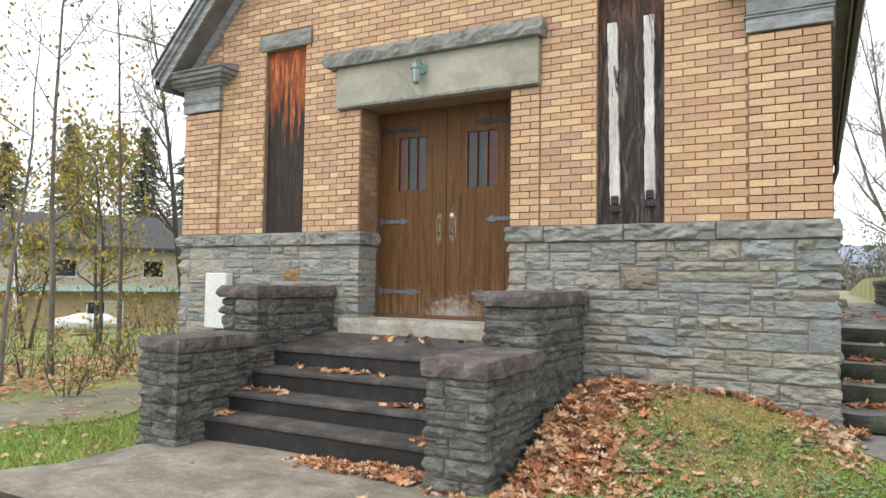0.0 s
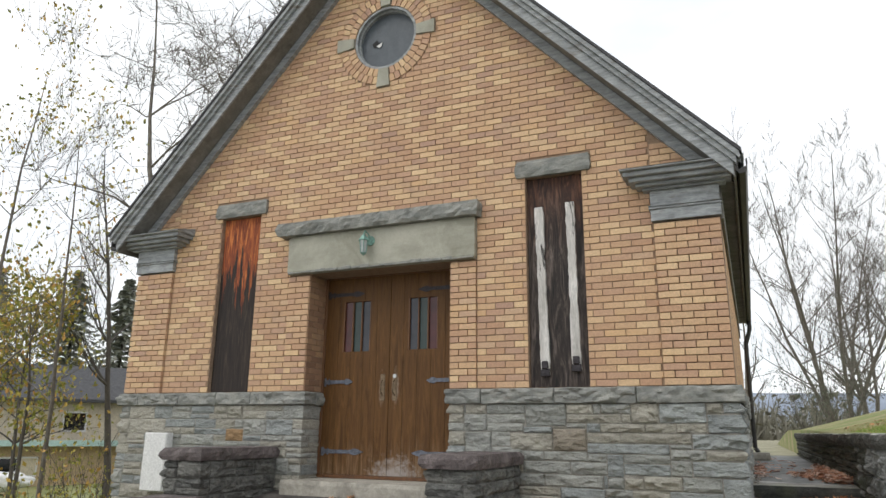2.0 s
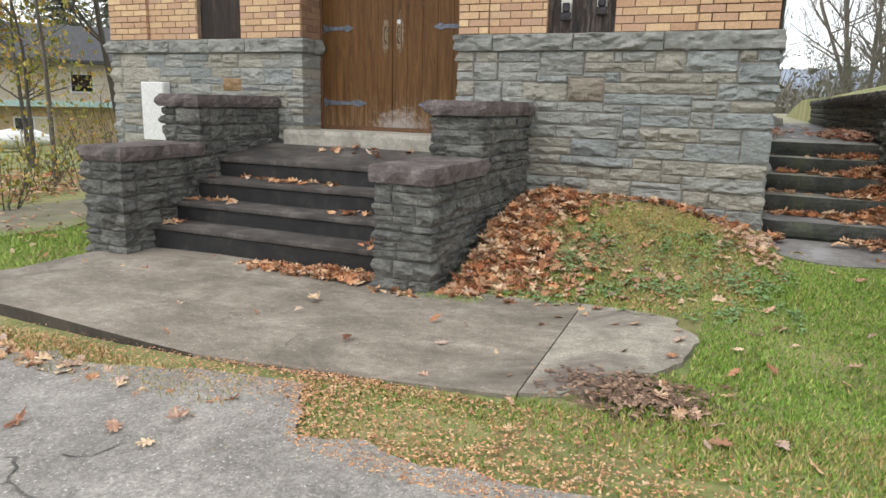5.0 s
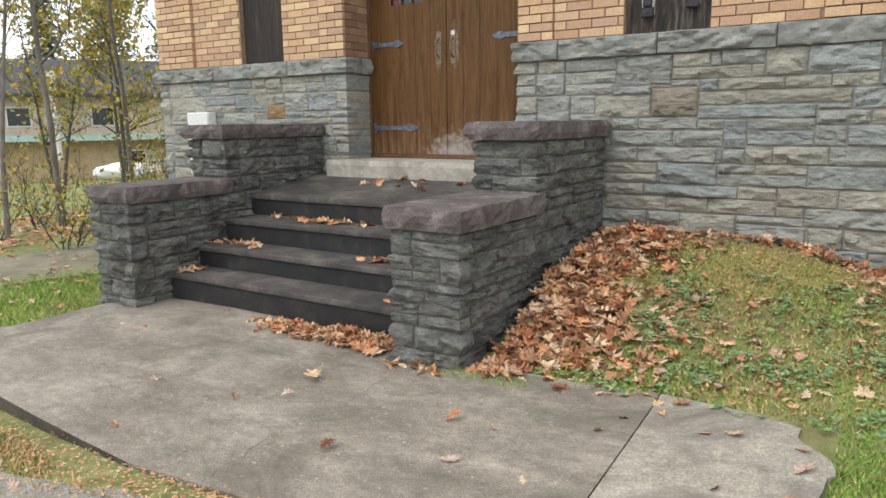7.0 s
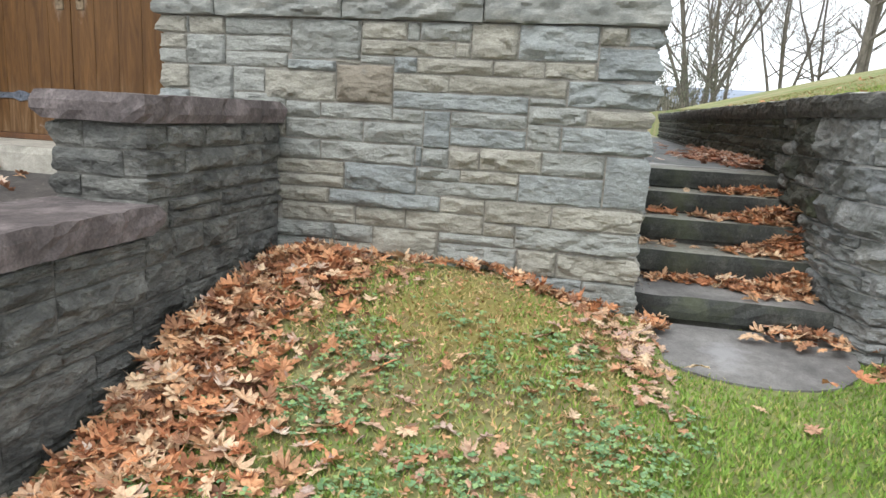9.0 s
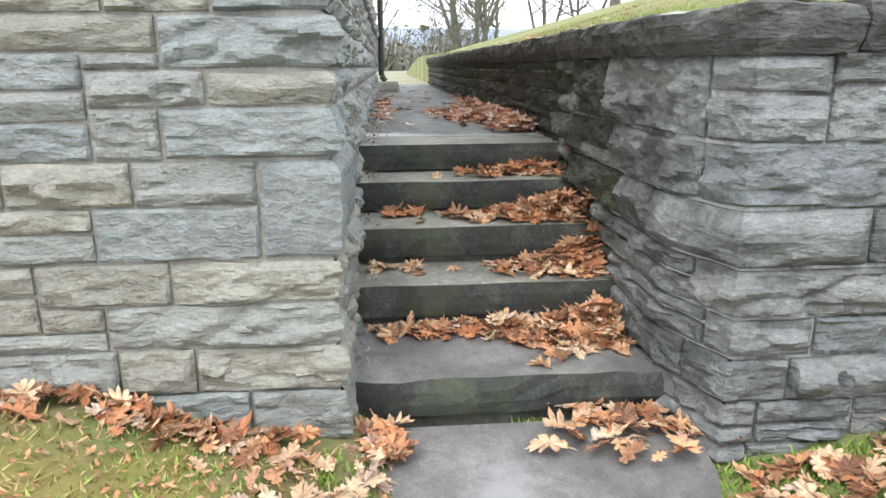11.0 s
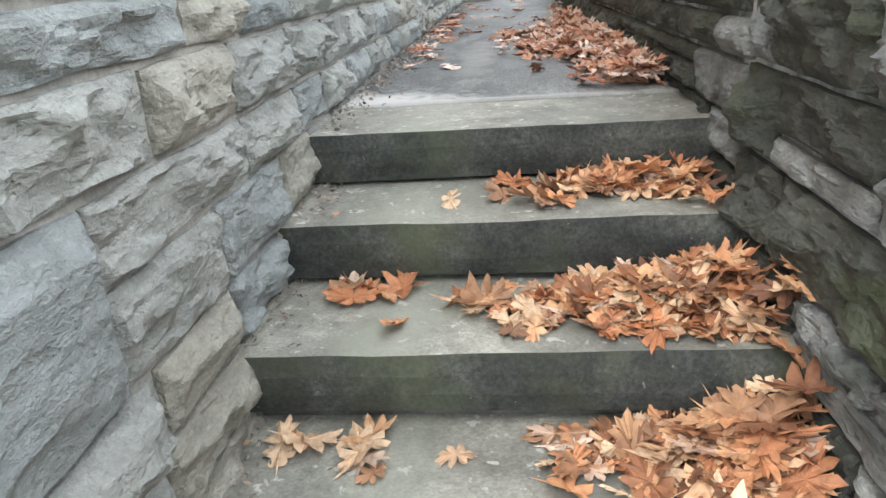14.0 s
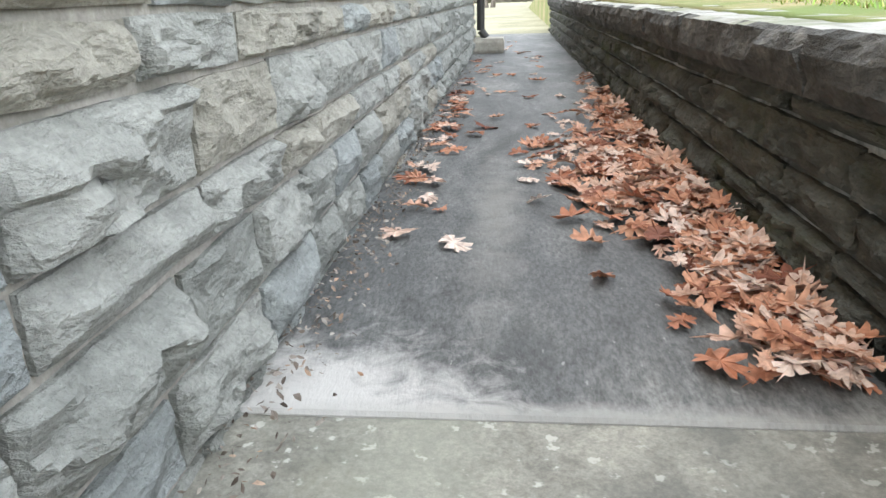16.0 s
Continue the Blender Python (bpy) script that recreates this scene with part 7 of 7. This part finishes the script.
SCRAP = [(0.0, -0.5), (0.25, -0.2), (0.18, 0.2), (0.05, 0.5), (-0.2, 0.25), (-0.28, -0.15)]


def leaf_heap(name, spots, mat, label, seed, size=0.11, tilt=0.3, curl=0.5):
    """Fallen oak leaves: lobed, curled, each lying its own way. spots: (x, y, z)."""
    rng = random.Random(seed)
    verts, faces = [], []
    shape = OUTLINE if size > 0.05 else SCRAP
    n = len(shape)
    for x, y, z in spots:
        s = size * rng.uniform(0.6, 1.35)
        q = Euler((rng.gauss(0, tilt), rng.gauss(0, tilt), rng.uniform(0, 6.3))).to_matrix()
        c1, c2, wd, bend = rng.uniform(-curl * 0.5, curl * 1.6), rng.uniform(-curl, curl), rng.uniform(0.7, 1.1), rng.uniform(-0.35, 0.35)
        o = len(verts)
        verts.append(Vector((x, y, z)))
        for u, v in shape:
            u = u * wd * rng.uniform(0.85, 1.1) + bend * v * v
            verts.append(Vector((x, y, z)) + q @ Vector((u * s, v * s, s * (c1 * u * u * 2.5 + c2 * v * v + rng.uniform(-0.05, 0.05)))))
        faces += [(o, o + 1 + k, o + 1 + (k + 1) % n) for k in range(n)]
    return tagged(link(name, [tuple(v) for v in verts], faces, mat), label, "leaves", kind="stuff")


def heap(n, seed, cx, cy, sx, sy, top, z_of, angle=0.0, clip=None):
    rng = random.Random(seed)
    out = []
    while len(out) < n:
        u, v = rng.gauss(0, 1), rng.gauss(0, 1)
        x = cx + u * sx * math.cos(angle) - v * sy * math.sin(angle)
        y = cy + u * sx * math.sin(angle) + v * sy * math.cos(angle)
        if clip and not clip(x, y):
            continue
        h = top * math.exp(-(u * u + v * v) / 1.2)
        out.append((x, y, z_of(x, y) + 0.012 + h * rng.random()))
    return out


def right_bank(x, y):
    return x > -1.79 and y < 6.15 and y > 4.05


spots = heap(900, 31, -1.68, 5.0, 0.13, 0.55, 0.16, height, 0, right_bank) + heap(320, 32, -1.5, 5.85, 0.22, 0.2, 0.12, height, 0, right_bank)
spots += heap(240, 33, -1.4, 4.6, 0.24, 0.35, 0.05, height, 0, right_bank)
leaf_heap("fallen_leaves", spots, m_leaf, "heap of rust-orange oak leaves against the stair wall", 31, 0.098, 0.38, 0.7)
spots = heap(110, 34, -0.95, 4.65, 0.4, 0.3, 0.02, height, 0, right_bank) + heap(90, 35, 0.05, 5.6, 0.18, 0.35, 0.02, height, 0, lambda x, y: y < 6.15) + heap(70, 39, 0.2, 5.6, 0.08, 0.35, 0.03, height, 0, lambda x, y: y < 6.25) + [
    (x, y, height(x, y) + 0.02) for x, y in scatter(110, 36, -1.4, 2.6, 2.2, 5.6, lambda x, y, r: True)]
spots += heap(14, 37, -0.15, 2.98, 0.2, 0.12, 0.03, height)
mound = [(x, y, height(x, y) + 0.012) for x, y in scatter(3600, 92, -1.75, 0.2, 4.2, 6.1, lambda x, y, r: r.random() < 0.5 + noise.noise(Vector((x * 2, y * 2, 8))))]
leaf_heap("bank_litter", mound, m_litter, "crumbled leaf litter on the mossy bank", 92, 0.026, 0.4)
leaf_heap("scattered_leaves", spots, m_leaf_pale, "bleached leaves scattered over the lawn", 36, 0.075, 0.3)


def drive_edge(x):
    return float(np.interp(x, (-1.9, -1.75, -1.55, -1.1, -0.5, 0.2, 1.5, 6.0), (2.35, 2.33, 2.0, 1.92, 1.9, 1.75, 1.5, 1.1)))


spots = [(x, y, height(x, y) + 0.012) for x, y in scatter(44000, 81, -1.9, 2.8, 1.6, 3.3, lambda x, y, r: y > drive_edge(x) and r.random() < 1.1 - 1.4 * (y - drive_edge(x)) and not (x < -0.7 and y > 2.72))]
leaf_heap("rotted_litter", heap(800, 94, -0.33, 2.96, 0.18, 0.10, 0.0, lambda x, y: height(x, y) + 0.012), m_litter_dark, "dark rotted leaf litter beside the slab", 94, 0.035, 0.12, 0.2)
spots += heap(2600, 83, -3.8, 2.47, 1.2, 0.09, 0.01, height, 0, lambda x, y: y < 2.66) + heap(900, 86, -1.6, 2.62, 0.5, 0.03, 0.0, height) + heap(600, 84, -1.95, 2.45, 0.4, 0.1, 0.0, height, 0, lambda x, y: y < 2.62)
leaf_heap("verge_litter", spots, m_litter, "crumbled brown leaf litter along the drive's edge", 81, 0.019, 0.25)
spots = [(x, y, height(x, y) + 0.016) for x, y in scatter(1800, 85, -4.5, 1.5, -0.3, 2.3, lambda x, y, r: y < drive_edge(x) + 0.1)]
leaf_heap("grit", spots, m_grit, "pale loose grit on the asphalt", 85, 0.010, 0.6)
spots = [(x, 6.13 + 0.03 * math.sin(x * 9), height(x, 6.1) + 0.03) for x in np.arange(-1.7, 0.1, 0.022)] + heap(60, 38, -0.2, 6.08, 0.2, 0.04, 0.04, height, 0, lambda x, y: y < 6.16)
leaf_heap("leaf_line", spots, m_leaf, "line of orange leaves along the foot of the chapel", 38, 0.09, 0.5)


def tread_z(x, y):
    z = height(x, y) + 0.03
    for yy, zz in EDGES:
        if y > yy:
            z = zz
    return z + (0.11 * max(0, y - 5.25) / 0.8 if y > 5.25 else 0)


inside = lambda x, y: XL + 0.03 < x < XR - 0.03  # noqa: E731
spots = heap(190, 41, -2.75, 4.22, 0.34, 0.06, 0.05, tread_z, 0, lambda x, y: inside(x, y) and y < 4.33) + heap(70, 42, -3.4, 4.24, 0.3, 0.05, 0.03, tread_z, 0, lambda x, y: inside(x, y) and y < 4.33)
spots += heap(34, 43, -2.45, 4.52, 0.1, 0.05, 0.05, tread_z, 0, lambda x, y: inside(x, y) and 4.37 < y < 4.62)
spots += heap(8, 44, -2.95, 4.8, 0.06, 0.04, 0.03, tread_z, 0, inside) + heap(9, 45, -4.6, 4.5, 0.06, 0.04, 0.02, tread_z, 0, inside) + heap(26, 46, -3.9, 5.1, 0.35, 0.05, 0.02, tread_z, 0, inside)
spots += heap(16, 47, -4.4, 4.8, 0.2, 0.05, 0.02, tread_z, 0, inside) + heap(14, 48, -3.5, 5.8, 0.5, 0.12, 0.0, tread_z, 0, inside)
spots += [(x, y, height(x, y) + 0.045) for x, y in scatter(16, 49, -5.0, -1.0, 2.7, 4.1, lambda x, y, r: True)] + heap(14, 50, -2.1, 4.0, 0.12, 0.04, 0.02, height)
leaf_heap("step_leaves", spots, m_leaf, "orange oak leaves caught on the front steps", 41, 0.10, 0.36, 0.7)
spots = [(x, y, height(x, y) + 0.03) for x, y in scatter(30, 51, -5, 1.2, -0.2, 2.2, lambda x, y, r: True)] + heap(220, 52, -4.2, 2.2, 0.9, 0.07, 0.03, height)
leaf_heap("drive_leaves", spots, m_leaf_pale, "tan leaves lying on the asphalt drive", 51, 0.085, 0.25)


def alley_z(x, y):
    z = 0.215
    for yy, zz in STEPS:
        if y > yy:
            z = zz
    return z


def in_alley(x, y):
    return 0.24 < x < 1.15


def not_on_edge(lo, hi):
    return lambda x, y: in_alley(x, y) and lo < y < hi


spots = heap(120, 61, 0.75, 6.8, 0.35, 0.04, 0.035, alley_z, 0, not_on_edge(6.6, 6.87)) + heap(260, 62, 1.1, 6.74, 0.14, 0.09, 0.12, alley_z, 0, not_on_edge(6.42, 6.87))
spots += heap(210, 63, 1.12, 7.06, 0.16, 0.07, 0.11, alley_z, 0, not_on_edge(6.93, 7.16)) + heap(260, 64, 1.08, 7.36, 0.18, 0.07, 0.09, alley_z, 0, not_on_edge(7.22, 7.48))
spots += heap(90, 65, 1.06, 7.70, 0.16, 0.05, 0.05, alley_z, 0, not_on_edge(7.55, 7.8)) + heap(8, 66, 0.33, 7.1, 0.07, 0.03, 0.02, alley_z, 0, not_on_edge(6.93, 7.16)) + heap(9, 67, 0.33, 7.44, 0.08, 0.02, 0.015, alley_z, 0, not_on_edge(7.22, 7.48))
spots += heap(60, 93, 1.17, 7.17, 0.05, 0.25, 0.16, alley_z, 0, lambda x, y: 0.9 < x < 1.2)
spots += heap(70, 68, 1.1, 6.25, 0.14, 0.08, 0.03, lambda x, y: 0.225) + heap(26, 69, 0.28, 6.25, 0.06, 0.06, 0.03, lambda x, y: 0.225) + [(0.45, 5.62, 0.23), (0.98, 5.6, 0.23), (1.15, 5.72, 0.23), (0.55, 7.62, 0.835)]
leaf_heap("alley_leaves", spots, m_leaf, "drifted orange oak leaves on the alley steps", 61, 0.098, 0.26, 0.55)
spots = []
rr = random.Random(71)
while len(spots) < 800:
    y = 8.3 + abs(rr.gauss(0, 1.0)) * 1.5
    w = 0.09 + 0.20 * math.exp(-((y - 9.9) / 0.9) ** 2)
    x = 1.16 - abs(rr.gauss(0, 1)) * w * 0.75
    if 0.62 < x < 1.17 and y < 15:
        spots.append((x, y, 0.978 + 0.06 * rr.random() * max(0, 1 - (1.16 - x) / 0.4)))
leaf_heap("path_leaves", spots, m_leaf_red, "russet leaves drifted along the retaining wall", 71, 0.09, 0.22)
spots = [(x, y, 0.975) for x, y in scatter(50, 72, 0.25, 0.9, 8.8, 17, lambda x, y, r: True)] + heap(60, 73, 0.26, 10.8, 0.06, 0.9, 0.02, lambda x, y: 0.972, 0, in_alley)
leaf_heap("path_leaves", spots, m_leaf_red, "dull red leaves scattered over the path", 72, 0.09, 0.12, 0.35)
spots = heap(1500, 78, 0.215, 9.3, 0.045, 2.0, 0.0, lambda x, y: 0.972 if y > 8.2 else alley_z(x, y) + 0.004, 0, lambda x, y: 0.17 < x < 0.42 and y > 6.4)
leaf_heap("crumbs", spots, m_crumb, "crumbled leaf litter and grit at the wall's foot", 78, 0.015, 0.5)
spots = heap(420, 74, 2.1, 5.9, 0.5, 0.13, 0.07, height, 0, lambda x, y: y < 6.05 and x > 1.28)
leaf_heap("wall_foot_leaves", spots, m_leaf, "drift of orange leaves at the retaining wall's foot", 74, 0.10)
spots = [(x, y, height(x, y) + 0.03 + 0.05 * random.random()) for x, y in scatter(2600, 75, -14, -9.1, 3.5, 13, lambda x, y, r: r.random() < 0.9 and x < -9.2 - 0.25 * math.sin(y))]
leaf_heap("bank_leaves", spots, m_leaf, "thick brown leaf litter under the saplings", 75, 0.11)
spots = [(x, y, height(x, y) + 0.03) for x, y in scatter(150, 76, -9.0, -5.2, 2.6, 6.0, lambda x, y, r: True)]
leaf_heap("verge_leaves", spots, m_leaf_pale, "tan leaves on the verge and footpath", 76, 0.085, 0.25)
spots = [(x, y, hill_height(x, y) + 0.03) for x, y in scatter(60, 77, 1.6, 7, 6.4, 14, lambda x, y, r: True)]
leaf_heap("hill_leaves", spots, m_leaf, "a few brown leaves on the hill", 77, 0.10, 0.25)


# ---- pieces: stones and bricks ----
def right_stones(a, b):
    if abs(a - (-1.53 + u_of)) < 0.002 and abs(b - (-1.20 + u_of)) < 0.002:
        return [m_stone_brown]
    if abs(a - (-0.53 + u_of)) < 0.002 and abs(b - (-0.12 + u_of)) < 0.002:
        return [m_stone_blue]
    return SIDE_STONES if b > CORNER else FRONT_STONES


front_rows = sorted(r for r in rows_r if r[1] < CORNER)
alley_rows = sorted([r for r in rows_r if r[1] >= CORNER] + [r for r in side_rows if r[0] < CORNER + 2.4])
stone_wall(core_r, course_r, front_rows, right_stones, 11, 100, flare=flare, cell=0.019, rise=0.032)
stone_wall(core_r, course_r, alley_rows, right_stones, 16, 140, flare=flare, cell=0.0135, rock=1.25, rise=0.038, joint=0.0065)
stone_wall(core_r, course_r, sorted(jamb_rows), right_stones, 14, 100, flare=flare, cell=0.035, rise=0.026)
stone_wall(core_r, course_r, sorted(r for r in side_rows if r[0] >= CORNER + 2.4), right_stones, 13, 60, flare=flare, cell=0.03, rise=0.034, joint=0.0065)
stone_wall(core_l, course_l, sorted(rows_l, reverse=True), lambda a, b: [m_stone_rust] if abs(a - (-5.49 + u_left)) < 0.002 and abs(b - (-5.235 + u_left)) < 0.002 else FRONT_STONES, 23, 300, flare=flare, cell=0.035, rock=1.0)
ledge(led_r, right_pts, 5)
ledge(led_l, [(LEFT - 0.015, 7.5), (LEFT - 0.015, BASE_Y), (DOOR[0], BASE_Y), (DOOR[0], YF + 0.36)], 6)
TURN = 11.4                     # where the wall along the alley passes from small stones to large ones
large = lay_stones(ret_course, 0.1, 1.375, 31, (0.12, 0.2), (0.3, 0.85), 0.32)
small = lay_stones(ret_course, 0.1, 1.375, 37, (0.085, 0.155), (0.2, 0.6), 0.3, lambda a, b, p, q: not (a < 10.8 and q < 0.95))
ret_rows = [(max(a, TURN), b, p, q) for a, b, p, q in large if b > TURN + 0.05] + [(a, min(b, TURN), p, q) for a, b, p, q in small if a < TURN - 0.05]
ret_rows.sort(key=lambda r: -r[0])


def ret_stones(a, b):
    """Pale at the open front, mixed at the turn, along the alley mossy and coloured darker for shade."""
    return [m_stone_wall] if a > 11.65 else [m_stone_wall, m_stone_mossy_shade] if a > 10.9 else [m_stone_mossy_shade]


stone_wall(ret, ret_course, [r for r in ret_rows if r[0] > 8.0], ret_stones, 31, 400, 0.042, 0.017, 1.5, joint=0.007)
stone_wall(ret, ret_course, [r for r in ret_rows if r[0] <= 8.0], m_stone_mossy_shade, 32, 20, 0.042, 0.035, 1.2, joint=0.007)

BW, BH, JOINT = 0.203, 0.0675, 0.0085


def brick_rows(x0, x1, z0, z1, cuts, top=None, phase=0.0):
    """Running bond between x0 and x1, with openings cut out, as (x0, x1, z0, z1)."""
    out, k, z = [], 0, z0
    while z < z1 - 0.03:
        a, b = x0, x1
        if top:
            a, b = max(a, top(z + BH)[0]), min(b, top(z + BH)[1])
        spans = [(a, b)] if b > a else []
        for cut in cuts:
            c = cut(z, z + BH)
            if c:
                spans = [s for p, q in spans for s in ((p, min(q, c[0])), (max(p, c[1]), q)) if s[1] - s[0] > 0.012]
        x = x0 - BW + (BW / 2 if k % 2 else 0) + phase
        while x < b:
            for p, q in spans:
                lo, hi = max(x, p), min(x + BW, q)
                if hi - lo > 0.02:
                    out.append((lo + JOINT / 2, hi - JOINT / 2, z + JOINT / 2, min(z1, z + BH) - JOINT / 2))
            x += BW
        z += BH
        k += 1
    return out


def rect_cut(x0, x1, z0, z1):
    return lambda a, b: (x0, x1) if b > z0 + 0.02 and a < z1 - 0.02 else None


def ring_cut(a, b):
    d = min(abs((a + b) / 2 - OCULUS[1]), 9)
    r = 0.64
    return (OCULUS[0] - math.sqrt(r * r - d * d), OCULUS[0] + math.sqrt(r * r - d * d)) if d < r else None


def key_cut(a, b):
    return (OCULUS[0] - 0.69, OCULUS[0] + 0.69) if abs((a + b) / 2 - OCULUS[1]) < 0.09 else None


def key_cut_tall(a, b):
    return (OCULUS[0] - 0.085, OCULUS[0] + 0.085) if abs((a + b) / 2 - OCULUS[1]) < 0.68 else None


def under_rake(z):
    h = (slope(XC) - z) / 1.07
    return XC - h, XC + h


cuts = [rect_cut(WIN_L[0], WIN_L[1], 1.9, 4.11), rect_cut(WIN_R[0], WIN_R[1], 1.9, 4.11), rect_cut(-4.72, -2.31, 1.9, 3.735), rect_cut(-4.83, -2.25, 3.735, 3.90),
        rect_cut(WIN_L[0] - 0.1, WIN_L[1] + 0.1, 4.11, 4.295), rect_cut(WIN_R[0] - 0.1, WIN_R[1] + 0.1, 4.11, 4.295), ring_cut, key_cut, key_cut_tall]
field = [(r, YF, 0) for r in brick_rows(LEFT + PIL, RIGHT - PIL, 1.9, 7.9, cuts, under_rake)]
field += [(r, YF, 0) for r in brick_rows(LEFT, LEFT + PIL, 3.83, 4.3, [], under_rake)] + [(r, YF, 0) for r in brick_rows(RIGHT - PIL, RIGHT, 3.83, 4.3, [], under_rake)]
near_rows = [(r, YF - 0.035, 1) for r in brick_rows(RIGHT - PIL, RIGHT, 1.9, 3.468, [])] + [(r, YF - 0.02, 1) for r in brick_rows(-2.61, -2.31, 1.9, 3.268, [])]
field += [(r, YF - 0.035, 0) for r in brick_rows(LEFT, LEFT + PIL, 1.9, 3.468, [])] + [(r, YF - 0.02, 0) for r in brick_rows(-4.72, -4.42, 1.9, 3.268, [])]
rngb = random.Random(77)
shared = {}
more_v, more_f = [], []


def brick_solid(w, h, d=0.05, c=0.0025):
    """A brick with softened front edges: front face, chamfer, sides."""
    vs = [(0, d, 0), (w, d, 0), (w, d, h), (0, d, h), (0, c, 0), (w, c, 0), (w, c, h), (0, c, h), (c, 0, c), (w - c, 0, c), (w - c, 0, h - c), (c, 0, h - c)]
    fs = [(8, 9, 10, 11)] + [(k + 4, (k + 1) % 4 + 4, (k + 1) % 4 + 8, k + 8) for k in range(4)] + [(k, (k + 1) % 4, (k + 1) % 4 + 4, k + 4) for k in range(4)]
    return vs, fs


near_field = [f for f in field if f[1] == YF and f[0][0] > -1.2 and f[0][3] < 3.2][:110]
near_keys = {id(f) for f in near_field}
for f in near_rows[:190] + near_field:
    (x0, x1, z0, z1), y, _ = f
    key = (round(x1 - x0, 3), round(z1 - z0, 3))
    if key not in shared:
        v, q = brick_solid(*key, d=0.075)
        me = bpy.data.meshes.new("brick")
        me.from_pydata(v, [], q)
        me.materials.append(m_brick)
        shared[key] = me
    ob = new("brick", shared[key])
    ob.location, ob.parent = (x0, y - 0.0025 * rngb.random(), z0), front
for f in [f for f in field if id(f) not in near_keys] + near_rows[190:]:
    (x0, x1, z0, z1), y, _ = f
    v, q = brick_solid(x1 - x0, z1 - z0, 0.075)
    o = len(more_v)
    dy = y - 0.003 * rngb.random()
    more_v += [(x0 + a, dy + b, z0 + c) for a, b, c in v]
    more_f += [tuple(i + o for i in g) for g in q]
# bricks of the doorway's left reveal and its fellow on the right
jamb_v, jamb_f = [], []
for xr, sgn in ((DOOR[0], 1), (DOOR[1], -1)):
    z, k = 1.9, 0
    while z < 3.24:
        y = YF - 0.015 - (BW / 2 if k % 2 else 0)
        while y < YF + 0.34:
            y0, y1 = max(YF - 0.012, y) + JOINT / 2, min(YF + 0.34, y + BW) - JOINT / 2
            if y1 - y0 > 0.03:
                v, q = brick_solid(y1 - y0, min(BH, 3.265 - z) - JOINT, 0.04)
                o = len(jamb_v)
                if sgn > 0:
                    jamb_v += [(xr + 0.008 - b, y0 + a, z + JOINT / 2 + c) for a, b, c in v]
                else:
                    jamb_v += [(xr - 0.008 + b, y0 + a, z + JOINT / 2 + c) for a, b, c in v]
                jamb_f += [tuple(i + o for i in g) for g in q]
            y += BW
        z += BH
        k += 1
tagged(link("brickwork", more_v, more_f, m_brick_more, front), kind="stuff")
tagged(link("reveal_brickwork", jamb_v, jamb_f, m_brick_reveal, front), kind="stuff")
